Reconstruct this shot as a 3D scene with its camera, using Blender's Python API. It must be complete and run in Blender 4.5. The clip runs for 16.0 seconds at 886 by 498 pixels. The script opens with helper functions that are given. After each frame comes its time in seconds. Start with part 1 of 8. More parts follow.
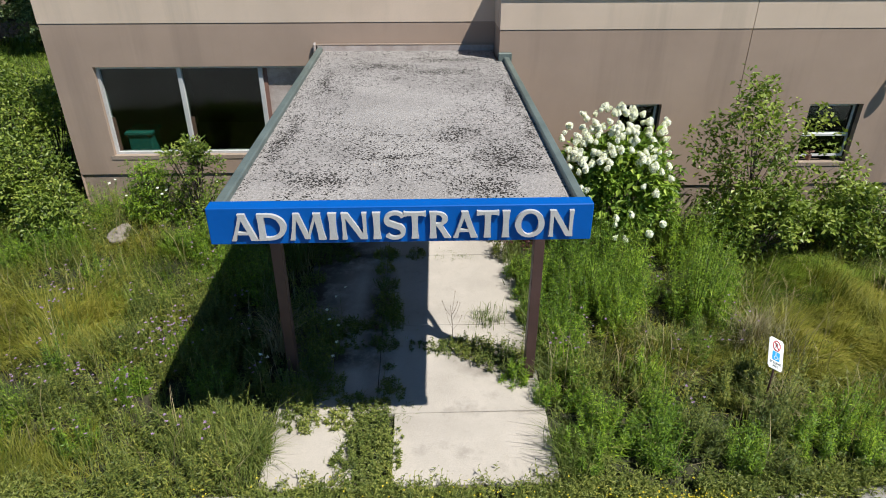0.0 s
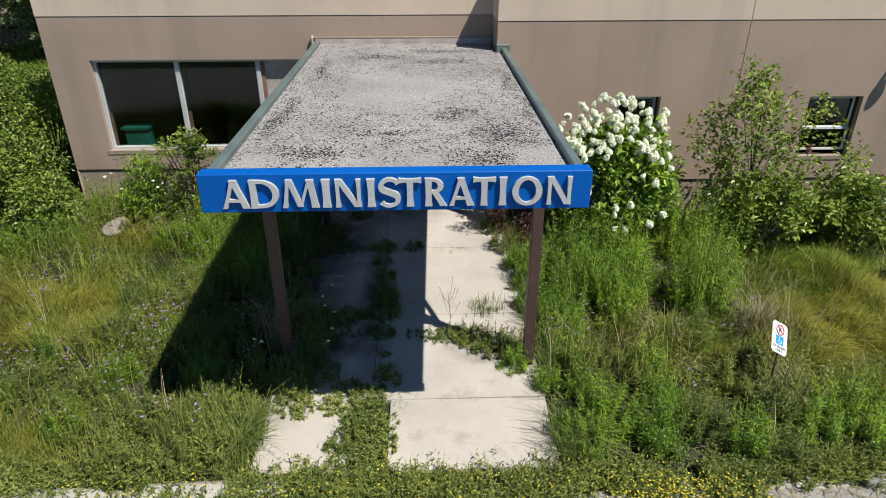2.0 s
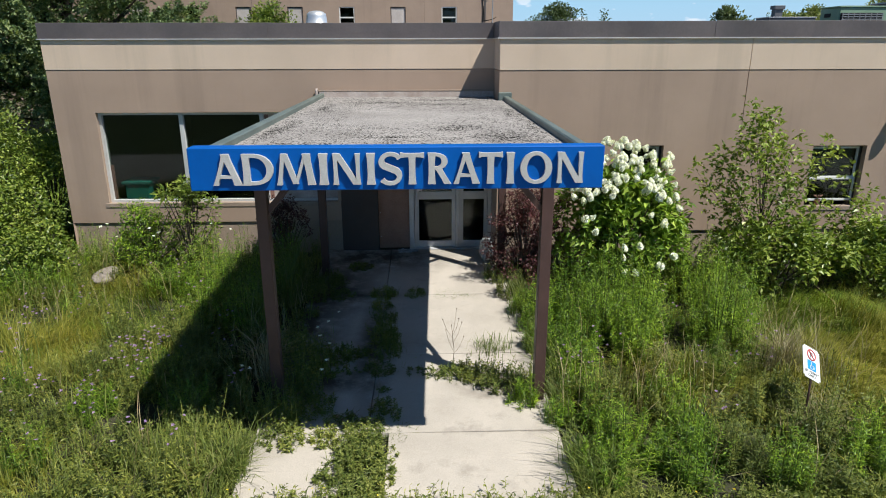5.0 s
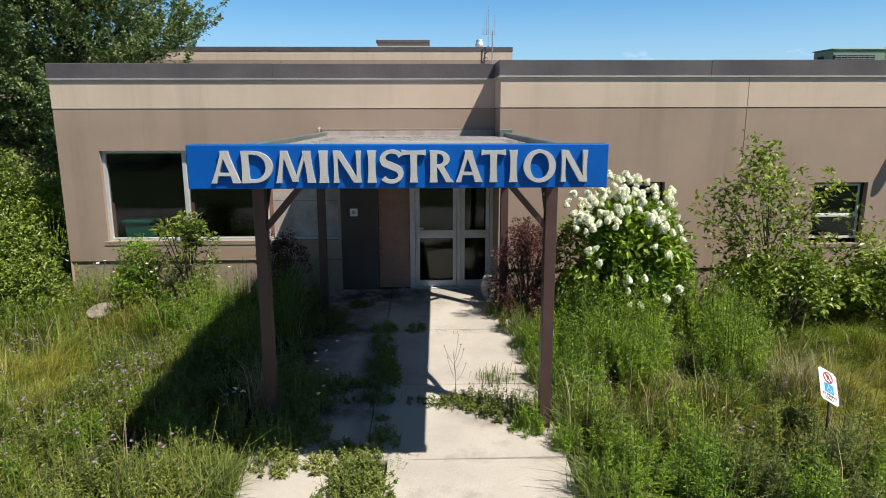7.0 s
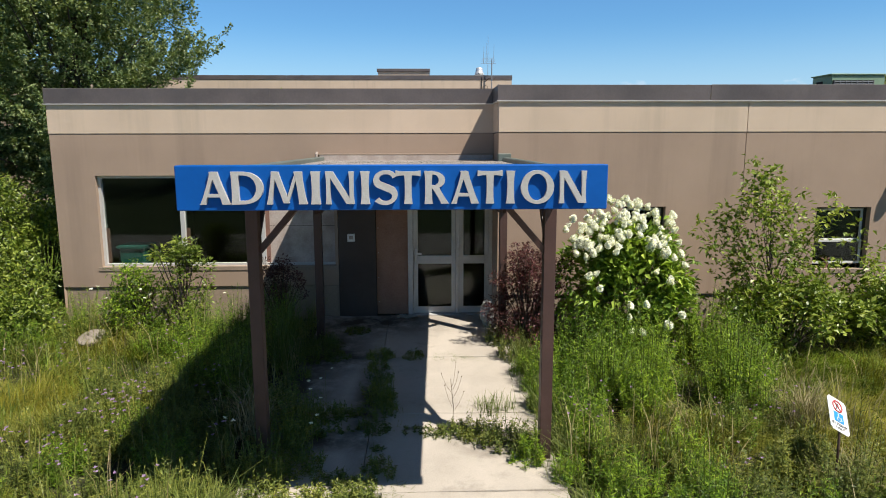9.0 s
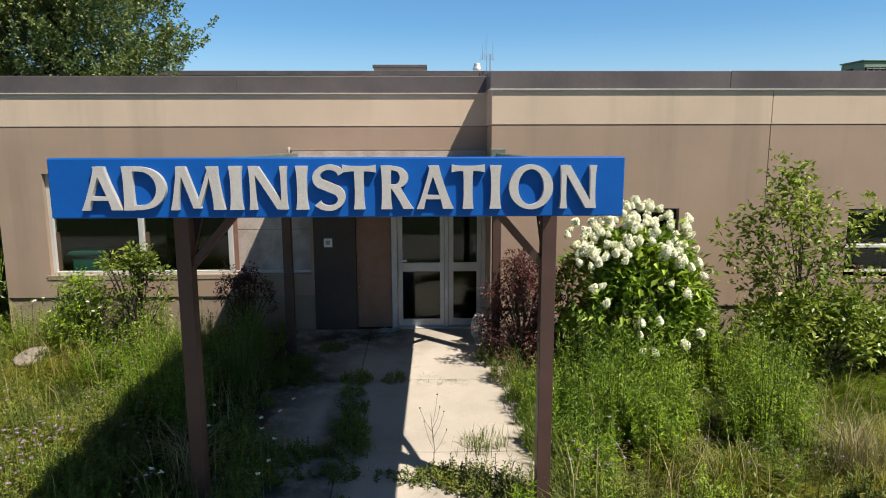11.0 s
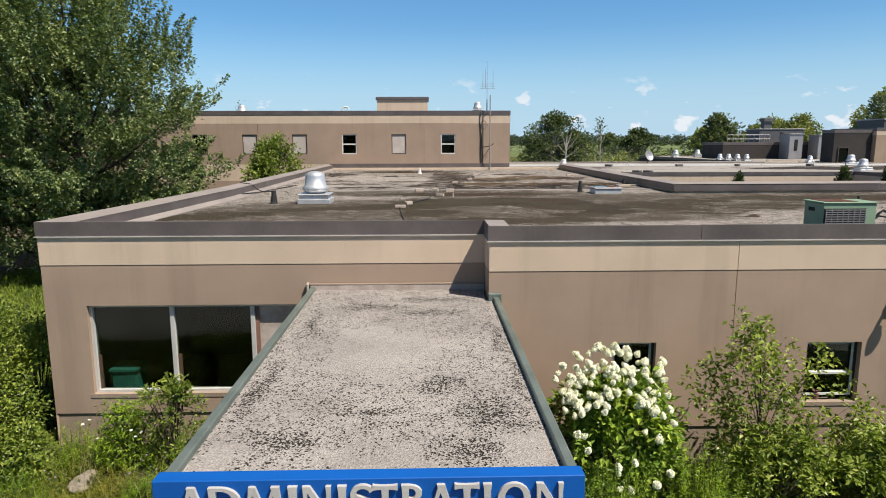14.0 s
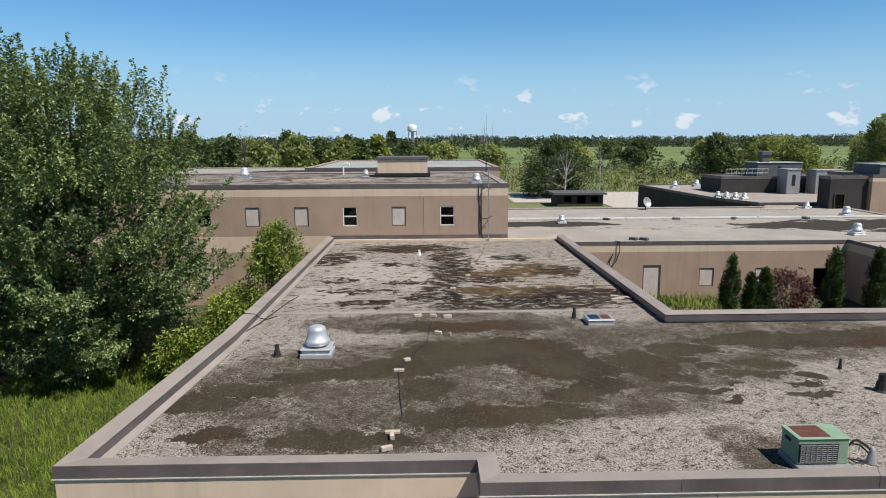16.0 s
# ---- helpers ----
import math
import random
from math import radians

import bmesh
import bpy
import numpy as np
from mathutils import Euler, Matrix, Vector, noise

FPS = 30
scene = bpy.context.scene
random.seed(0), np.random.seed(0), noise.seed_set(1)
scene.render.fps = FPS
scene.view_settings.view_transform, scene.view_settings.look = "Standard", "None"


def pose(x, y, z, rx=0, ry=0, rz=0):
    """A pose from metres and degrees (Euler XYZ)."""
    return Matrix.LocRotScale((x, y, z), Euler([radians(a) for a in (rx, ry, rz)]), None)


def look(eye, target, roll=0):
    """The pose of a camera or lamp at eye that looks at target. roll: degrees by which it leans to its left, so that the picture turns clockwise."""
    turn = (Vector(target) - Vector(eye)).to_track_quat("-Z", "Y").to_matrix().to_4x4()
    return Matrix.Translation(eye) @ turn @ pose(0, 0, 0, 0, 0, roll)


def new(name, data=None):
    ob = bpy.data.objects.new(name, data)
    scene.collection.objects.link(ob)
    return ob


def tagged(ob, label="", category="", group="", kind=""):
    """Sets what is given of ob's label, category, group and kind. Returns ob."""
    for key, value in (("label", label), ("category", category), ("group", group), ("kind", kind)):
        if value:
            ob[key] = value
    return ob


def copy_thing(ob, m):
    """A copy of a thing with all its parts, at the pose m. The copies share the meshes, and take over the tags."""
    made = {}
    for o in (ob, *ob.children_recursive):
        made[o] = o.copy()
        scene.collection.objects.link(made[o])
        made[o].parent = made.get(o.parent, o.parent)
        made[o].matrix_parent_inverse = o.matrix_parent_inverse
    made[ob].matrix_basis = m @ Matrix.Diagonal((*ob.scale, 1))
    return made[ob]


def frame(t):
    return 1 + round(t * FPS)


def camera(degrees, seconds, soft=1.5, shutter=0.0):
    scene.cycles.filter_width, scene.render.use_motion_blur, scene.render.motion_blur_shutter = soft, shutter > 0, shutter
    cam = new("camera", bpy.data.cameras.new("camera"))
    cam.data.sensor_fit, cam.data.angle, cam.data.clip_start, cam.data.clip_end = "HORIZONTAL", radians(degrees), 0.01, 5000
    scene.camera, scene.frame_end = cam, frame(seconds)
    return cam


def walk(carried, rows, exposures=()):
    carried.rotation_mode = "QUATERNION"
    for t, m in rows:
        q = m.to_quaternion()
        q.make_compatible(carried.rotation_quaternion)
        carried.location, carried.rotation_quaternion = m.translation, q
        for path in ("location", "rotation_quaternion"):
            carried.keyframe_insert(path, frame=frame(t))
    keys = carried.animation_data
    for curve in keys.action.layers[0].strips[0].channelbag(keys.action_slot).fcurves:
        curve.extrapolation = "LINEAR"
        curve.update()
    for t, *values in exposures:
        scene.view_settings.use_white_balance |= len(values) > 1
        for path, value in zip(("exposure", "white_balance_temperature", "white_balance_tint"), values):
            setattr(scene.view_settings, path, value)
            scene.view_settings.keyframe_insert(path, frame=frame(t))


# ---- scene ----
cam = camera(68.9, 16.0, soft=1.0)
# seconds, eye (x, y, z), Euler angles
PATH = [
    (0.0, 0.0, 0.0, 4.7, 61.3, -0.0, -1.83),
    (0.5, 0.018, -0.019, 4.565, 61.27, 0.01, -1.83),
    (1.0, 0.029, -0.034, 4.406, 61.24, 0.03, -1.84),
    (1.5, 0.034, -0.063, 4.363, 61.32, 0.05, -1.85),
    (2.0, 0.031, -0.079, 4.325, 62.77, 0.04, -1.83),
    (2.5, 0.038, -0.09, 4.2, 64.37, 0.05, -1.81),
    (3.0, 0.026, -0.101, 3.983, 65.99, 0.06, -1.79),
    (5.5, 0.01, -0.113, 3.242, 74.07, 0.13, -1.71),
    (6.0, 0.009, -0.107, 3.19, 75.66, 0.14, -1.69),
    (6.5, 0.003, -0.106, 3.075, 77.18, 0.12, -1.67),
    (7.0, -0.0, -0.109, 2.826, 78.41, 0.1, -1.66),
    (7.5, 0.006, -0.103, 2.742, 79.59, 0.1, -1.66),
    (8.0, 0.014, -0.087, 2.759, 80.74, 0.11, -1.64),
    (8.5, 0.028, -0.066, 2.785, 80.9, 0.12, -1.63),
    (8.7, 0.032, -0.055, 2.798, 80.82, 0.12, -1.6),
    (9.3, 0.06, 0.17, 2.7, 80.85, 0.12, -1.62),
    (9.9, 0.14, 0.62, 2.5, 80.8, 0.12, -1.6),
    (10.4, 0.21, 0.96, 2.42, 80.77, 0.12, -1.59),
    (10.8, 0.255, 1.086, 2.542, 80.56, 0.12, -1.57),
    (11.0, 0.265, 1.104, 2.705, 80.75, 0.13, -1.57),
    (11.5, 0.263, 1.121, 2.97, 80.7, 0.15, -1.55),
    (12.0, 0.259, 1.047, 2.975, 80.69, 0.15, -1.54),
    (12.5, 0.246, 0.764, 2.983, 80.66, 0.14, -1.52),
    (13.0, 0.226, 0.417, 3.024, 80.63, 0.15, -1.51),
    (13.5, 0.225, 0.356, 3.721, 80.54, 0.14, -1.5),
    (14.0, 0.22, 0.36, 4.902, 80.5, 0.12, -1.49),
    (14.5, 0.243, 0.384, 6.171, 80.49, 0.13, -1.48),
    (15.0, 0.28, 0.404, 7.475, 80.4, 0.16, -1.45),
    (15.5, 0.322, 0.426, 8.644, 80.35, 0.24, -1.4),
    (16.0, 0.344, 0.451, 9.008, 80.32, 0.25, -1.39),
]
walk(cam, [(t, pose(x, y, z, rx, ry, rz)) for t, x, y, z, rx, ry, rz in PATH], ((0.0, 0.36, 6050, 9), (5.0, 0.42, 6100, 8), (7.0, 0.45, 6350, 9), (9.0, 0.50, 6550, 10), (11.0, 0.50, 6800, 11), (13.0, 0.50, 6800, 11), (14.5, 0.38, 6650, 11), (16.0, 0.30, 6400, 10)))

# ---- world and sun ----
SUN_DIR = Vector((0.497, -0.391, 1.0)).normalized()
world = bpy.data.worlds.new("sky")
scene.world = world
world.use_nodes = True
wn, wl = world.node_tree.nodes, world.node_tree.links
wn.clear()
sky = wn.new("ShaderNodeTexSky")
sky.sky_type = "NISHITA"
sky.sun_disc = False
sky.sun_elevation = math.asin(SUN_DIR.z)
sky.sun_rotation = math.atan2(SUN_DIR.x, SUN_DIR.y)
sky.air_density, sky.dust_density, sky.ozone_density = 1.0, 0.1, 1.4
# small fair-weather clouds low over the horizon
wco = wn.new("ShaderNodeTexCoord")
wsep = wn.new("ShaderNodeSeparateXYZ")
wl.new(wco.outputs["Generated"], wsep.inputs[0])
wmap = wn.new("ShaderNodeMapping")
wmap.inputs["Scale"].default_value = (1.0, 1.0, 1.9)
wl.new(wco.outputs["Generated"], wmap.inputs[0])
wnoise = wn.new("ShaderNodeTexNoise")
wnoise.inputs["Scale"].default_value, wnoise.inputs["Detail"].default_value = 21.0, 3.0
wnoise.inputs["Roughness"].default_value = 0.55
wl.new(wmap.outputs[0], wnoise.inputs["Vector"])
wramp = wn.new("ShaderNodeValToRGB")
wramp.color_ramp.elements[0].position, wramp.color_ramp.elements[1].position = 0.600, 0.665
wl.new(wnoise.outputs["Fac"], wramp.inputs[0])


def set_ramp(node, stops):
    """Give a colour ramp its stops, in order from the first to the last."""
    els = node.color_ramp.elements
    els[0].position, els[0].color = stops[0][0], (*stops[0][1], 1)
    els[1].position, els[1].color = stops[-1][0], (*stops[-1][1], 1)
    for p, c in stops[1:-1]:
        e = els.new(p)
        e.color = (*c, 1)


wband = wn.new("ShaderNodeValToRGB")
set_ramp(wband, [(0.0, (0.65,) * 3), (0.05, (0.75,) * 3), (0.10, (0.0,) * 3), (1.0, (0.0,) * 3)])
wl.new(wsep.outputs["Z"], wband.inputs[0])
wmul = wn.new("ShaderNodeMath")
wmul.operation = "MULTIPLY"
wl.new(wramp.outputs[0], wmul.inputs[0])
wl.new(wband.outputs[0], wmul.inputs[1])
wmix = wn.new("ShaderNodeMixRGB")
wl.new(wmul.outputs[0], wmix.inputs[0])
wmix.inputs[2].default_value = (12.0, 12.2, 12.7, 1)
wtint = wn.new("ShaderNodeMixRGB")
wtint.blend_type, wtint.inputs[0].default_value = "MULTIPLY", 1.0
# clear blue low down, deep and dim towards the zenith
wdeep = wn.new("ShaderNodeValToRGB")
wdeep.color_ramp.interpolation = "EASE"
set_ramp(wdeep, [(0.0, (0.80, 1.28, 1.62)), (0.30, (0.74, 1.30, 1.72)), (0.75, (0.55, 0.60, 0.62)), (1.0, (0.50, 0.52, 0.52))])
wl.new(wsep.outputs["Z"], wdeep.inputs[0])
wl.new(wdeep.outputs[0], wtint.inputs[2])
wl.new(sky.outputs[0], wtint.inputs[1])
# pale haze towards the horizon
whaze = wn.new("ShaderNodeValToRGB")
whaze.color_ramp.interpolation = "EASE"
whaze.color_ramp.elements[0].position, whaze.color_ramp.elements[0].color = 0.0, (0.9, 0.9, 0.9, 1)
whaze.color_ramp.elements[1].position, whaze.color_ramp.elements[1].color = 0.18, (0.0, 0.0, 0.0, 1)
wl.new(wsep.outputs["Z"], whaze.inputs[0])
wfar = wn.new("ShaderNodeMixRGB")
wfar.inputs[2].default_value = (6.0, 8.6, 11.2, 1)
wl.new(whaze.outputs[0], wfar.inputs[0])
wl.new(wtint.outputs[0], wfar.inputs[1])
wl.new(wfar.outputs[0], wmix.inputs[1])
wbg = wn.new("ShaderNodeBackground")
wbg.inputs["Strength"].default_value = 0.058
wl.new(wmix.outputs[0], wbg.inputs[0])
wout = wn.new("ShaderNodeOutputWorld")
wl.new(wbg.outputs[0], wout.inputs[0])

sun = new("sun", bpy.data.lights.new("sun", "SUN"))
sun.data.energy, sun.data.angle, sun.data.color = 5.0, radians(0.53), (1.0, 0.94, 0.84)
sun.matrix_world = look(SUN_DIR * 60, (0, 0, 0))


# ---- materials ----
def node_mat(name):
    m = bpy.data.materials.new(name)
    m.use_nodes = True
    nt = m.node_tree
    return m, nt, nt.nodes["Principled BSDF"]


def mix_node(nt, kind, fac, a, b):
    n = nt.nodes.new("ShaderNodeMixRGB")
    n.blend_type = kind
    for slot, v in zip(n.inputs, (fac, a, b)):
        if isinstance(v, (int, float)):
            slot.default_value = v
        elif isinstance(v, tuple):
            slot.default_value = (*v[:3], 1)
        else:
            nt.links.new(v, slot)
    return n.outputs[0]


def noise_fac(nt, vec, scale, detail=4.0, rough=0.6, lo=0.35, hi=0.65):
    n = nt.nodes.new("ShaderNodeTexNoise")
    n.inputs["Scale"].default_value, n.inputs["Detail"].default_value, n.inputs["Roughness"].default_value = scale, detail, rough
    nt.links.new(vec, n.inputs["Vector"])
    r = nt.nodes.new("ShaderNodeMapRange")
    r.inputs["From Min"].default_value, r.inputs["From Max"].default_value = lo, hi
    nt.links.new(n.outputs["Fac"], r.inputs["Value"])
    return r.outputs[0]


def position(nt, scale=(1, 1, 1), shift=(0, 0, 0)):
    g = nt.nodes.new("ShaderNodeNewGeometry")
    if scale == (1, 1, 1):
        return g.outputs["Position"]
    m = nt.nodes.new("ShaderNodeMapping")
    m.inputs["Scale"].default_value, m.inputs["Location"].default_value = scale, shift
    nt.links.new(g.outputs["Position"], m.inputs[0])
    return m.outputs[0]


def bump(nt, b, height, strength, dist=0.01):
    n = nt.nodes.new("ShaderNodeBump")
    n.inputs["Strength"].default_value, n.inputs["Distance"].default_value = strength, dist
    nt.links.new(height, n.inputs["Height"])
    nt.links.new(n.outputs[0], b.inputs["Normal"])


def surface(name, c1, c2, big=1.5, fine=60.0, rough=0.85, relief=0.3, metal=0.0, grain=0.18, streaks=0.0, dark=(0.1, 0.09, 0.08)):
    """Plain surface: two colours in large soft patches, fine grain, relief and, if asked, runs of dirt down the wall."""
    m, nt, b = node_mat(name)
    pos = position(nt)
    col = mix_node(nt, "MIX", noise_fac(nt, pos, big, 5.0, 0.6), c1, c2)
    fine_fac = noise_fac(nt, pos, fine, 3.0, 0.6, 0.25, 0.75)
    col = mix_node(nt, "MULTIPLY", grain * 2, col, mix_node(nt, "MIX", fine_fac, (0.55, 0.55, 0.55), (1.3, 1.3, 1.3)))
    if streaks:
        run = noise_fac(nt, position(nt, (1.0, 1.0, 0.06)), 2.2, 5.0, 0.65, 0.52, 0.80)
        n = nt.nodes.new("ShaderNodeMath")
        n.operation, n.inputs[1].default_value = "MULTIPLY", streaks
        nt.links.new(run, n.inputs[0])
        col = mix_node(nt, "MIX", n.outputs[0], col, dark)
    nt.links.new(col, b.inputs["Base Color"])
    b.inputs["Roughness"].default_value, b.inputs["Metallic"].default_value = rough, metal
    b.inputs["Specular IOR Level"].default_value = 0.2 if rough > 0.52 else 0.5
    if relief:
        bump(nt, b, fine_fac, relief)
    return m


def leaf_mat(name, colours, rough=0.5, through_light=0.3, patch=0.6, patchy=0.8, each=False):
    """Foliage: colour varies from leaf to leaf and in large patches; some light passes through."""
    m, nt, b = node_mat(name)
    g = nt.nodes.new("ShaderNodeNewGeometry")
    r = nt.nodes.new("ShaderNodeValToRGB")
    els = r.color_ramp.elements
    while len(els) < len(colours):
        els.new(0.5)
    for i, c in enumerate(colours):
        els[i].position, els[i].color = i / (len(colours) - 1), (*c, 1)
    nt.links.new(g.outputs["Random Per Island"], r.inputs[0])
    big = noise_fac(nt, g.outputs["Position"], patch, 3.0, 0.6)
    col = mix_node(nt, "MULTIPLY", patchy, r.outputs[0], mix_node(nt, "MIX", big, (0.55, 0.62, 0.5), (1.35, 1.25, 1.1)))
    if each:
        # no two plants have quite the same green
        oi = nt.nodes.new("ShaderNodeObjectInfo")
        col = mix_node(nt, "MULTIPLY", 1.0, col, mix_node(nt, "MIX", oi.outputs["Random"], (0.80, 0.84, 0.80), (1.18, 1.13, 0.92)))
    nt.links.new(col, b.inputs["Base Color"])
    b.inputs["Roughness"].default_value = rough
    b.inputs["Specular IOR Level"].default_value = 0.35
    tr = nt.nodes.new("ShaderNodeBsdfTranslucent")
    nt.links.new(mix_node(nt, "MULTIPLY", 1.0, col, (1.3, 1.35, 0.6)), tr.inputs[0])
    mx = nt.nodes.new("ShaderNodeMixShader")
    mx.inputs[0].default_value = through_light
    nt.links.new(b.outputs[0], mx.inputs[1])
    nt.links.new(tr.outputs[0], mx.inputs[2])
    nt.links.new(mx.outputs[0], nt.nodes["Material Output"].inputs[0])
    return m


def warped(nt, amount, scale, detail=7.0):
    """The place, pushed about by noise: it frays the outline of a patch."""
    n = nt.nodes.new("ShaderNodeTexNoise")
    n.inputs["Scale"].default_value, n.inputs["Detail"].default_value, n.inputs["Roughness"].default_value = scale, detail, 0.62
    nt.links.new(position(nt), n.inputs["Vector"])
    sb = nt.nodes.new("ShaderNodeVectorMath")
    sb.operation, sb.inputs[1].default_value = "SUBTRACT", (0.5, 0.5, 0.5)
    nt.links.new(n.outputs["Color"], sb.inputs[0])
    ml = nt.nodes.new("ShaderNodeVectorMath")
    ml.operation, ml.inputs[1].default_value = "MULTIPLY", (amount, amount, 0.0)
    nt.links.new(sb.outputs[0], ml.inputs[0])
    ad = nt.nodes.new("ShaderNodeVectorMath")
    ad.operation = "ADD"
    nt.links.new(position(nt), ad.inputs[0])
    nt.links.new(ml.outputs[0], ad.inputs[1])
    return ad.outputs[0]


def any_oval(nt, places, pos=None):
    """The strongest of several oval patches."""
    best = None
    for where in places:
        o = oval(nt, *where, pos=pos)
        if best is not None:
            mx = nt.nodes.new("ShaderNodeMath")
            mx.operation = "MAXIMUM"
            nt.links.new(best, mx.inputs[0])
            nt.links.new(o, mx.inputs[1])
            o = mx.outputs[0]
        best = o
    return best


def ranged(nt, value, lo, hi, to_lo=0.0, to_hi=1.0):
    r = nt.nodes.new("ShaderNodeMapRange")
    for slot, v in (("From Min", lo), ("From Max", hi), ("To Min", to_lo), ("To Max", to_hi)):
        if isinstance(v, (int, float)):
            r.inputs[slot].default_value = v
        else:
            nt.links.new(v, r.inputs[slot])
    nt.links.new(value, r.inputs["Value"])
    return r.outputs[0]


def sums(nt, op, a, b):
    n = nt.nodes.new("ShaderNodeMath")
    n.operation = op
    for slot, v in zip(n.inputs, (a, b)):
        if isinstance(v, (int, float)):
            slot.default_value = v
        else:
            nt.links.new(v, slot)
    return n.outputs[0]


def oval(nt, cx, cy, rx, ry, pos=None):
    """1 in the middle of an oval patch, 0 from its edge on."""
    sb = nt.nodes.new("ShaderNodeVectorMath")
    sb.operation, sb.inputs[1].default_value = "SUBTRACT", (cx, cy, 0)
    nt.links.new(pos if pos is not None else position(nt), sb.inputs[0])
    ml = nt.nodes.new("ShaderNodeVectorMath")
    ml.operation, ml.inputs[1].default_value = "MULTIPLY", (1 / rx, 1 / ry, 0.0)
    nt.links.new(sb.outputs[0], ml.inputs[0])
    ln = nt.nodes.new("ShaderNodeVectorMath")
    ln.operation = "LENGTH"
    nt.links.new(ml.outputs[0], ln.inputs[0])
    mr = nt.nodes.new("ShaderNodeMapRange")
    mr.inputs["From Min"].default_value, mr.inputs["From Max"].default_value = 1.0, 0.2
    nt.links.new(ln.outputs["Value"], mr.inputs["Value"])
    return mr.outputs[0]


# bare, dark places in the gravel of the canopy: centre x, y and radii
CANOPY_BARE = ((0.80, 5.75, 0.42, 0.50), (0.62, 5.10, 0.42, 0.30), (1.12, 6.6, 0.12, 0.9), (-1.02, 5.22, 0.45, 0.30), (-0.55, 9.5, 0.75, 0.22), (0.25, 9.15, 0.65, 0.25), (0.3, 9.9, 0.8, 0.22),
               (0.33, 6.4, 0.25, 0.35), (-0.25, 5.8, 0.4, 0.16), (-1.40, 6.4, 0.14, 1.1), (1.10, 8.0, 0.14, 0.8), (-1.3, 8.6, 0.16, 0.8))
CANOPY_PALE = ((1.02, 5.1, 0.22, 0.42), (-1.40, 5.0, 0.18, 0.4), (-0.2, 4.9, 0.7, 0.25), (-0.3, 7.6, 0.9, 1.2))
# where mud and moss have settled on the front roof, and the wider film of dirt round them
ROOF_MUD = ((-4.8, 13.9, 1.1, 0.5), (-3.9, 14.6, 1.2, 0.55), (-2.8, 15.4, 1.1, 0.5), (-1.5, 15.7, 1.4, 0.55), (-0.3, 16.1, 1.4, 0.9), (1.0, 17.1, 1.9, 1.2), (2.8, 17.2, 1.9, 1.3), (3.8, 15.9, 1.5, 1.0),
            (4.2, 14.6, 0.9, 0.7), (1.3, 13.0, 1.8, 0.65), (2.8, 13.3, 1.2, 0.55), (0.3, 14.6, 0.8, 0.8), (-1.4, 12.1, 1.7, 0.42), (-4.2, 12.4, 0.8, 0.3), (5.9, 16.3, 1.2, 0.7), (7.3, 17.1, 1.1, 0.6),
            (8.35, 15.3, 0.9, 0.3), (10.3, 17.9, 3.0, 0.9), (13.4, 18.0, 3.0, 1.0), (1.5, 19.6, 3.2, 0.7), (6.3, 15.1, 0.7, 0.3), (5.8, 15.6, 0.8, 0.45),
            (7.05, 16.2, 0.6, 0.3), (7.6, 15.75, 0.6, 0.22), (8.65, 16.15, 0.7, 0.28), (7.5, 14.6, 0.4, 0.2), (6.9, 14.2, 0.35, 0.18), (7.0, 13.75, 0.35, 0.18), (9.25, 15.9, 0.7, 0.22), (9.5, 15.1, 0.45, 0.3),
            (9.05, 14.6, 0.45, 0.2), (9.1, 14.05, 0.7, 0.18), (6.3, 14.3, 0.6, 0.25), (3.6, 14.1, 1.0, 0.45))
ROOF_FILM = ((-0.5, 14.8, 5.6, 3.6), (3.5, 16.8, 5.0, 3.6), (10.0, 18.2, 6.0, 2.2), (7.2, 16.2, 2.8, 1.9), (6.4, 11.4, 0.8, 1.3), (-1.8, 12.2, 2.8, 1.1), (1.0, 20.0, 5.0, 1.3), (4.7, 14.2, 2.4, 1.5))
# the rear roof: curled scraps of old felt, brown moss, and smooth pale sheets of silt
ROOF_SCRAPS = ((3.6, 22.3, 4.6, 1.3), (0.9, 24.6, 1.0, 3.2), (1.4, 29.5, 1.3, 4.6), (-1.9, 22.4, 1.5, 0.7), (-0.6, 33.8, 3.6, 1.5), (-4.4, 31.2, 1.6, 2.0), (5.8, 23.2, 2.6, 1.8), (-3.3, 26.3, 1.0, 0.5), (-0.7, 25.9, 0.9, 0.6), (-2.6, 24.4, 1.7, 0.4),
               (3.0, 26.2, 1.6, 0.8), (6.2, 27.8, 1.5, 1.0), (4.3, 31.0, 1.2, 1.0), (0.0, 23.4, 1.1, 0.5), (-1.2, 29.6, 1.2, 0.6))
ROOF_BROWN = ((2.4, 24.2, 1.5, 1.2), (3.9, 23.8, 2.0, 1.4), (5.8, 24.3, 2.2, 1.0), (-0.8, 33.6, 2.8, 1.2), (3.2, 27.2, 2.2, 1.2), (5.2, 28.2, 2.4, 2.0))
ROOF_SHEET = ((-2.3, 28.2, 2.6, 3.0), (-0.1, 26.0, 1.1, 2.2), (3.0, 30.5, 2.0, 2.2), (-3.6, 24.0, 1.6, 1.6))


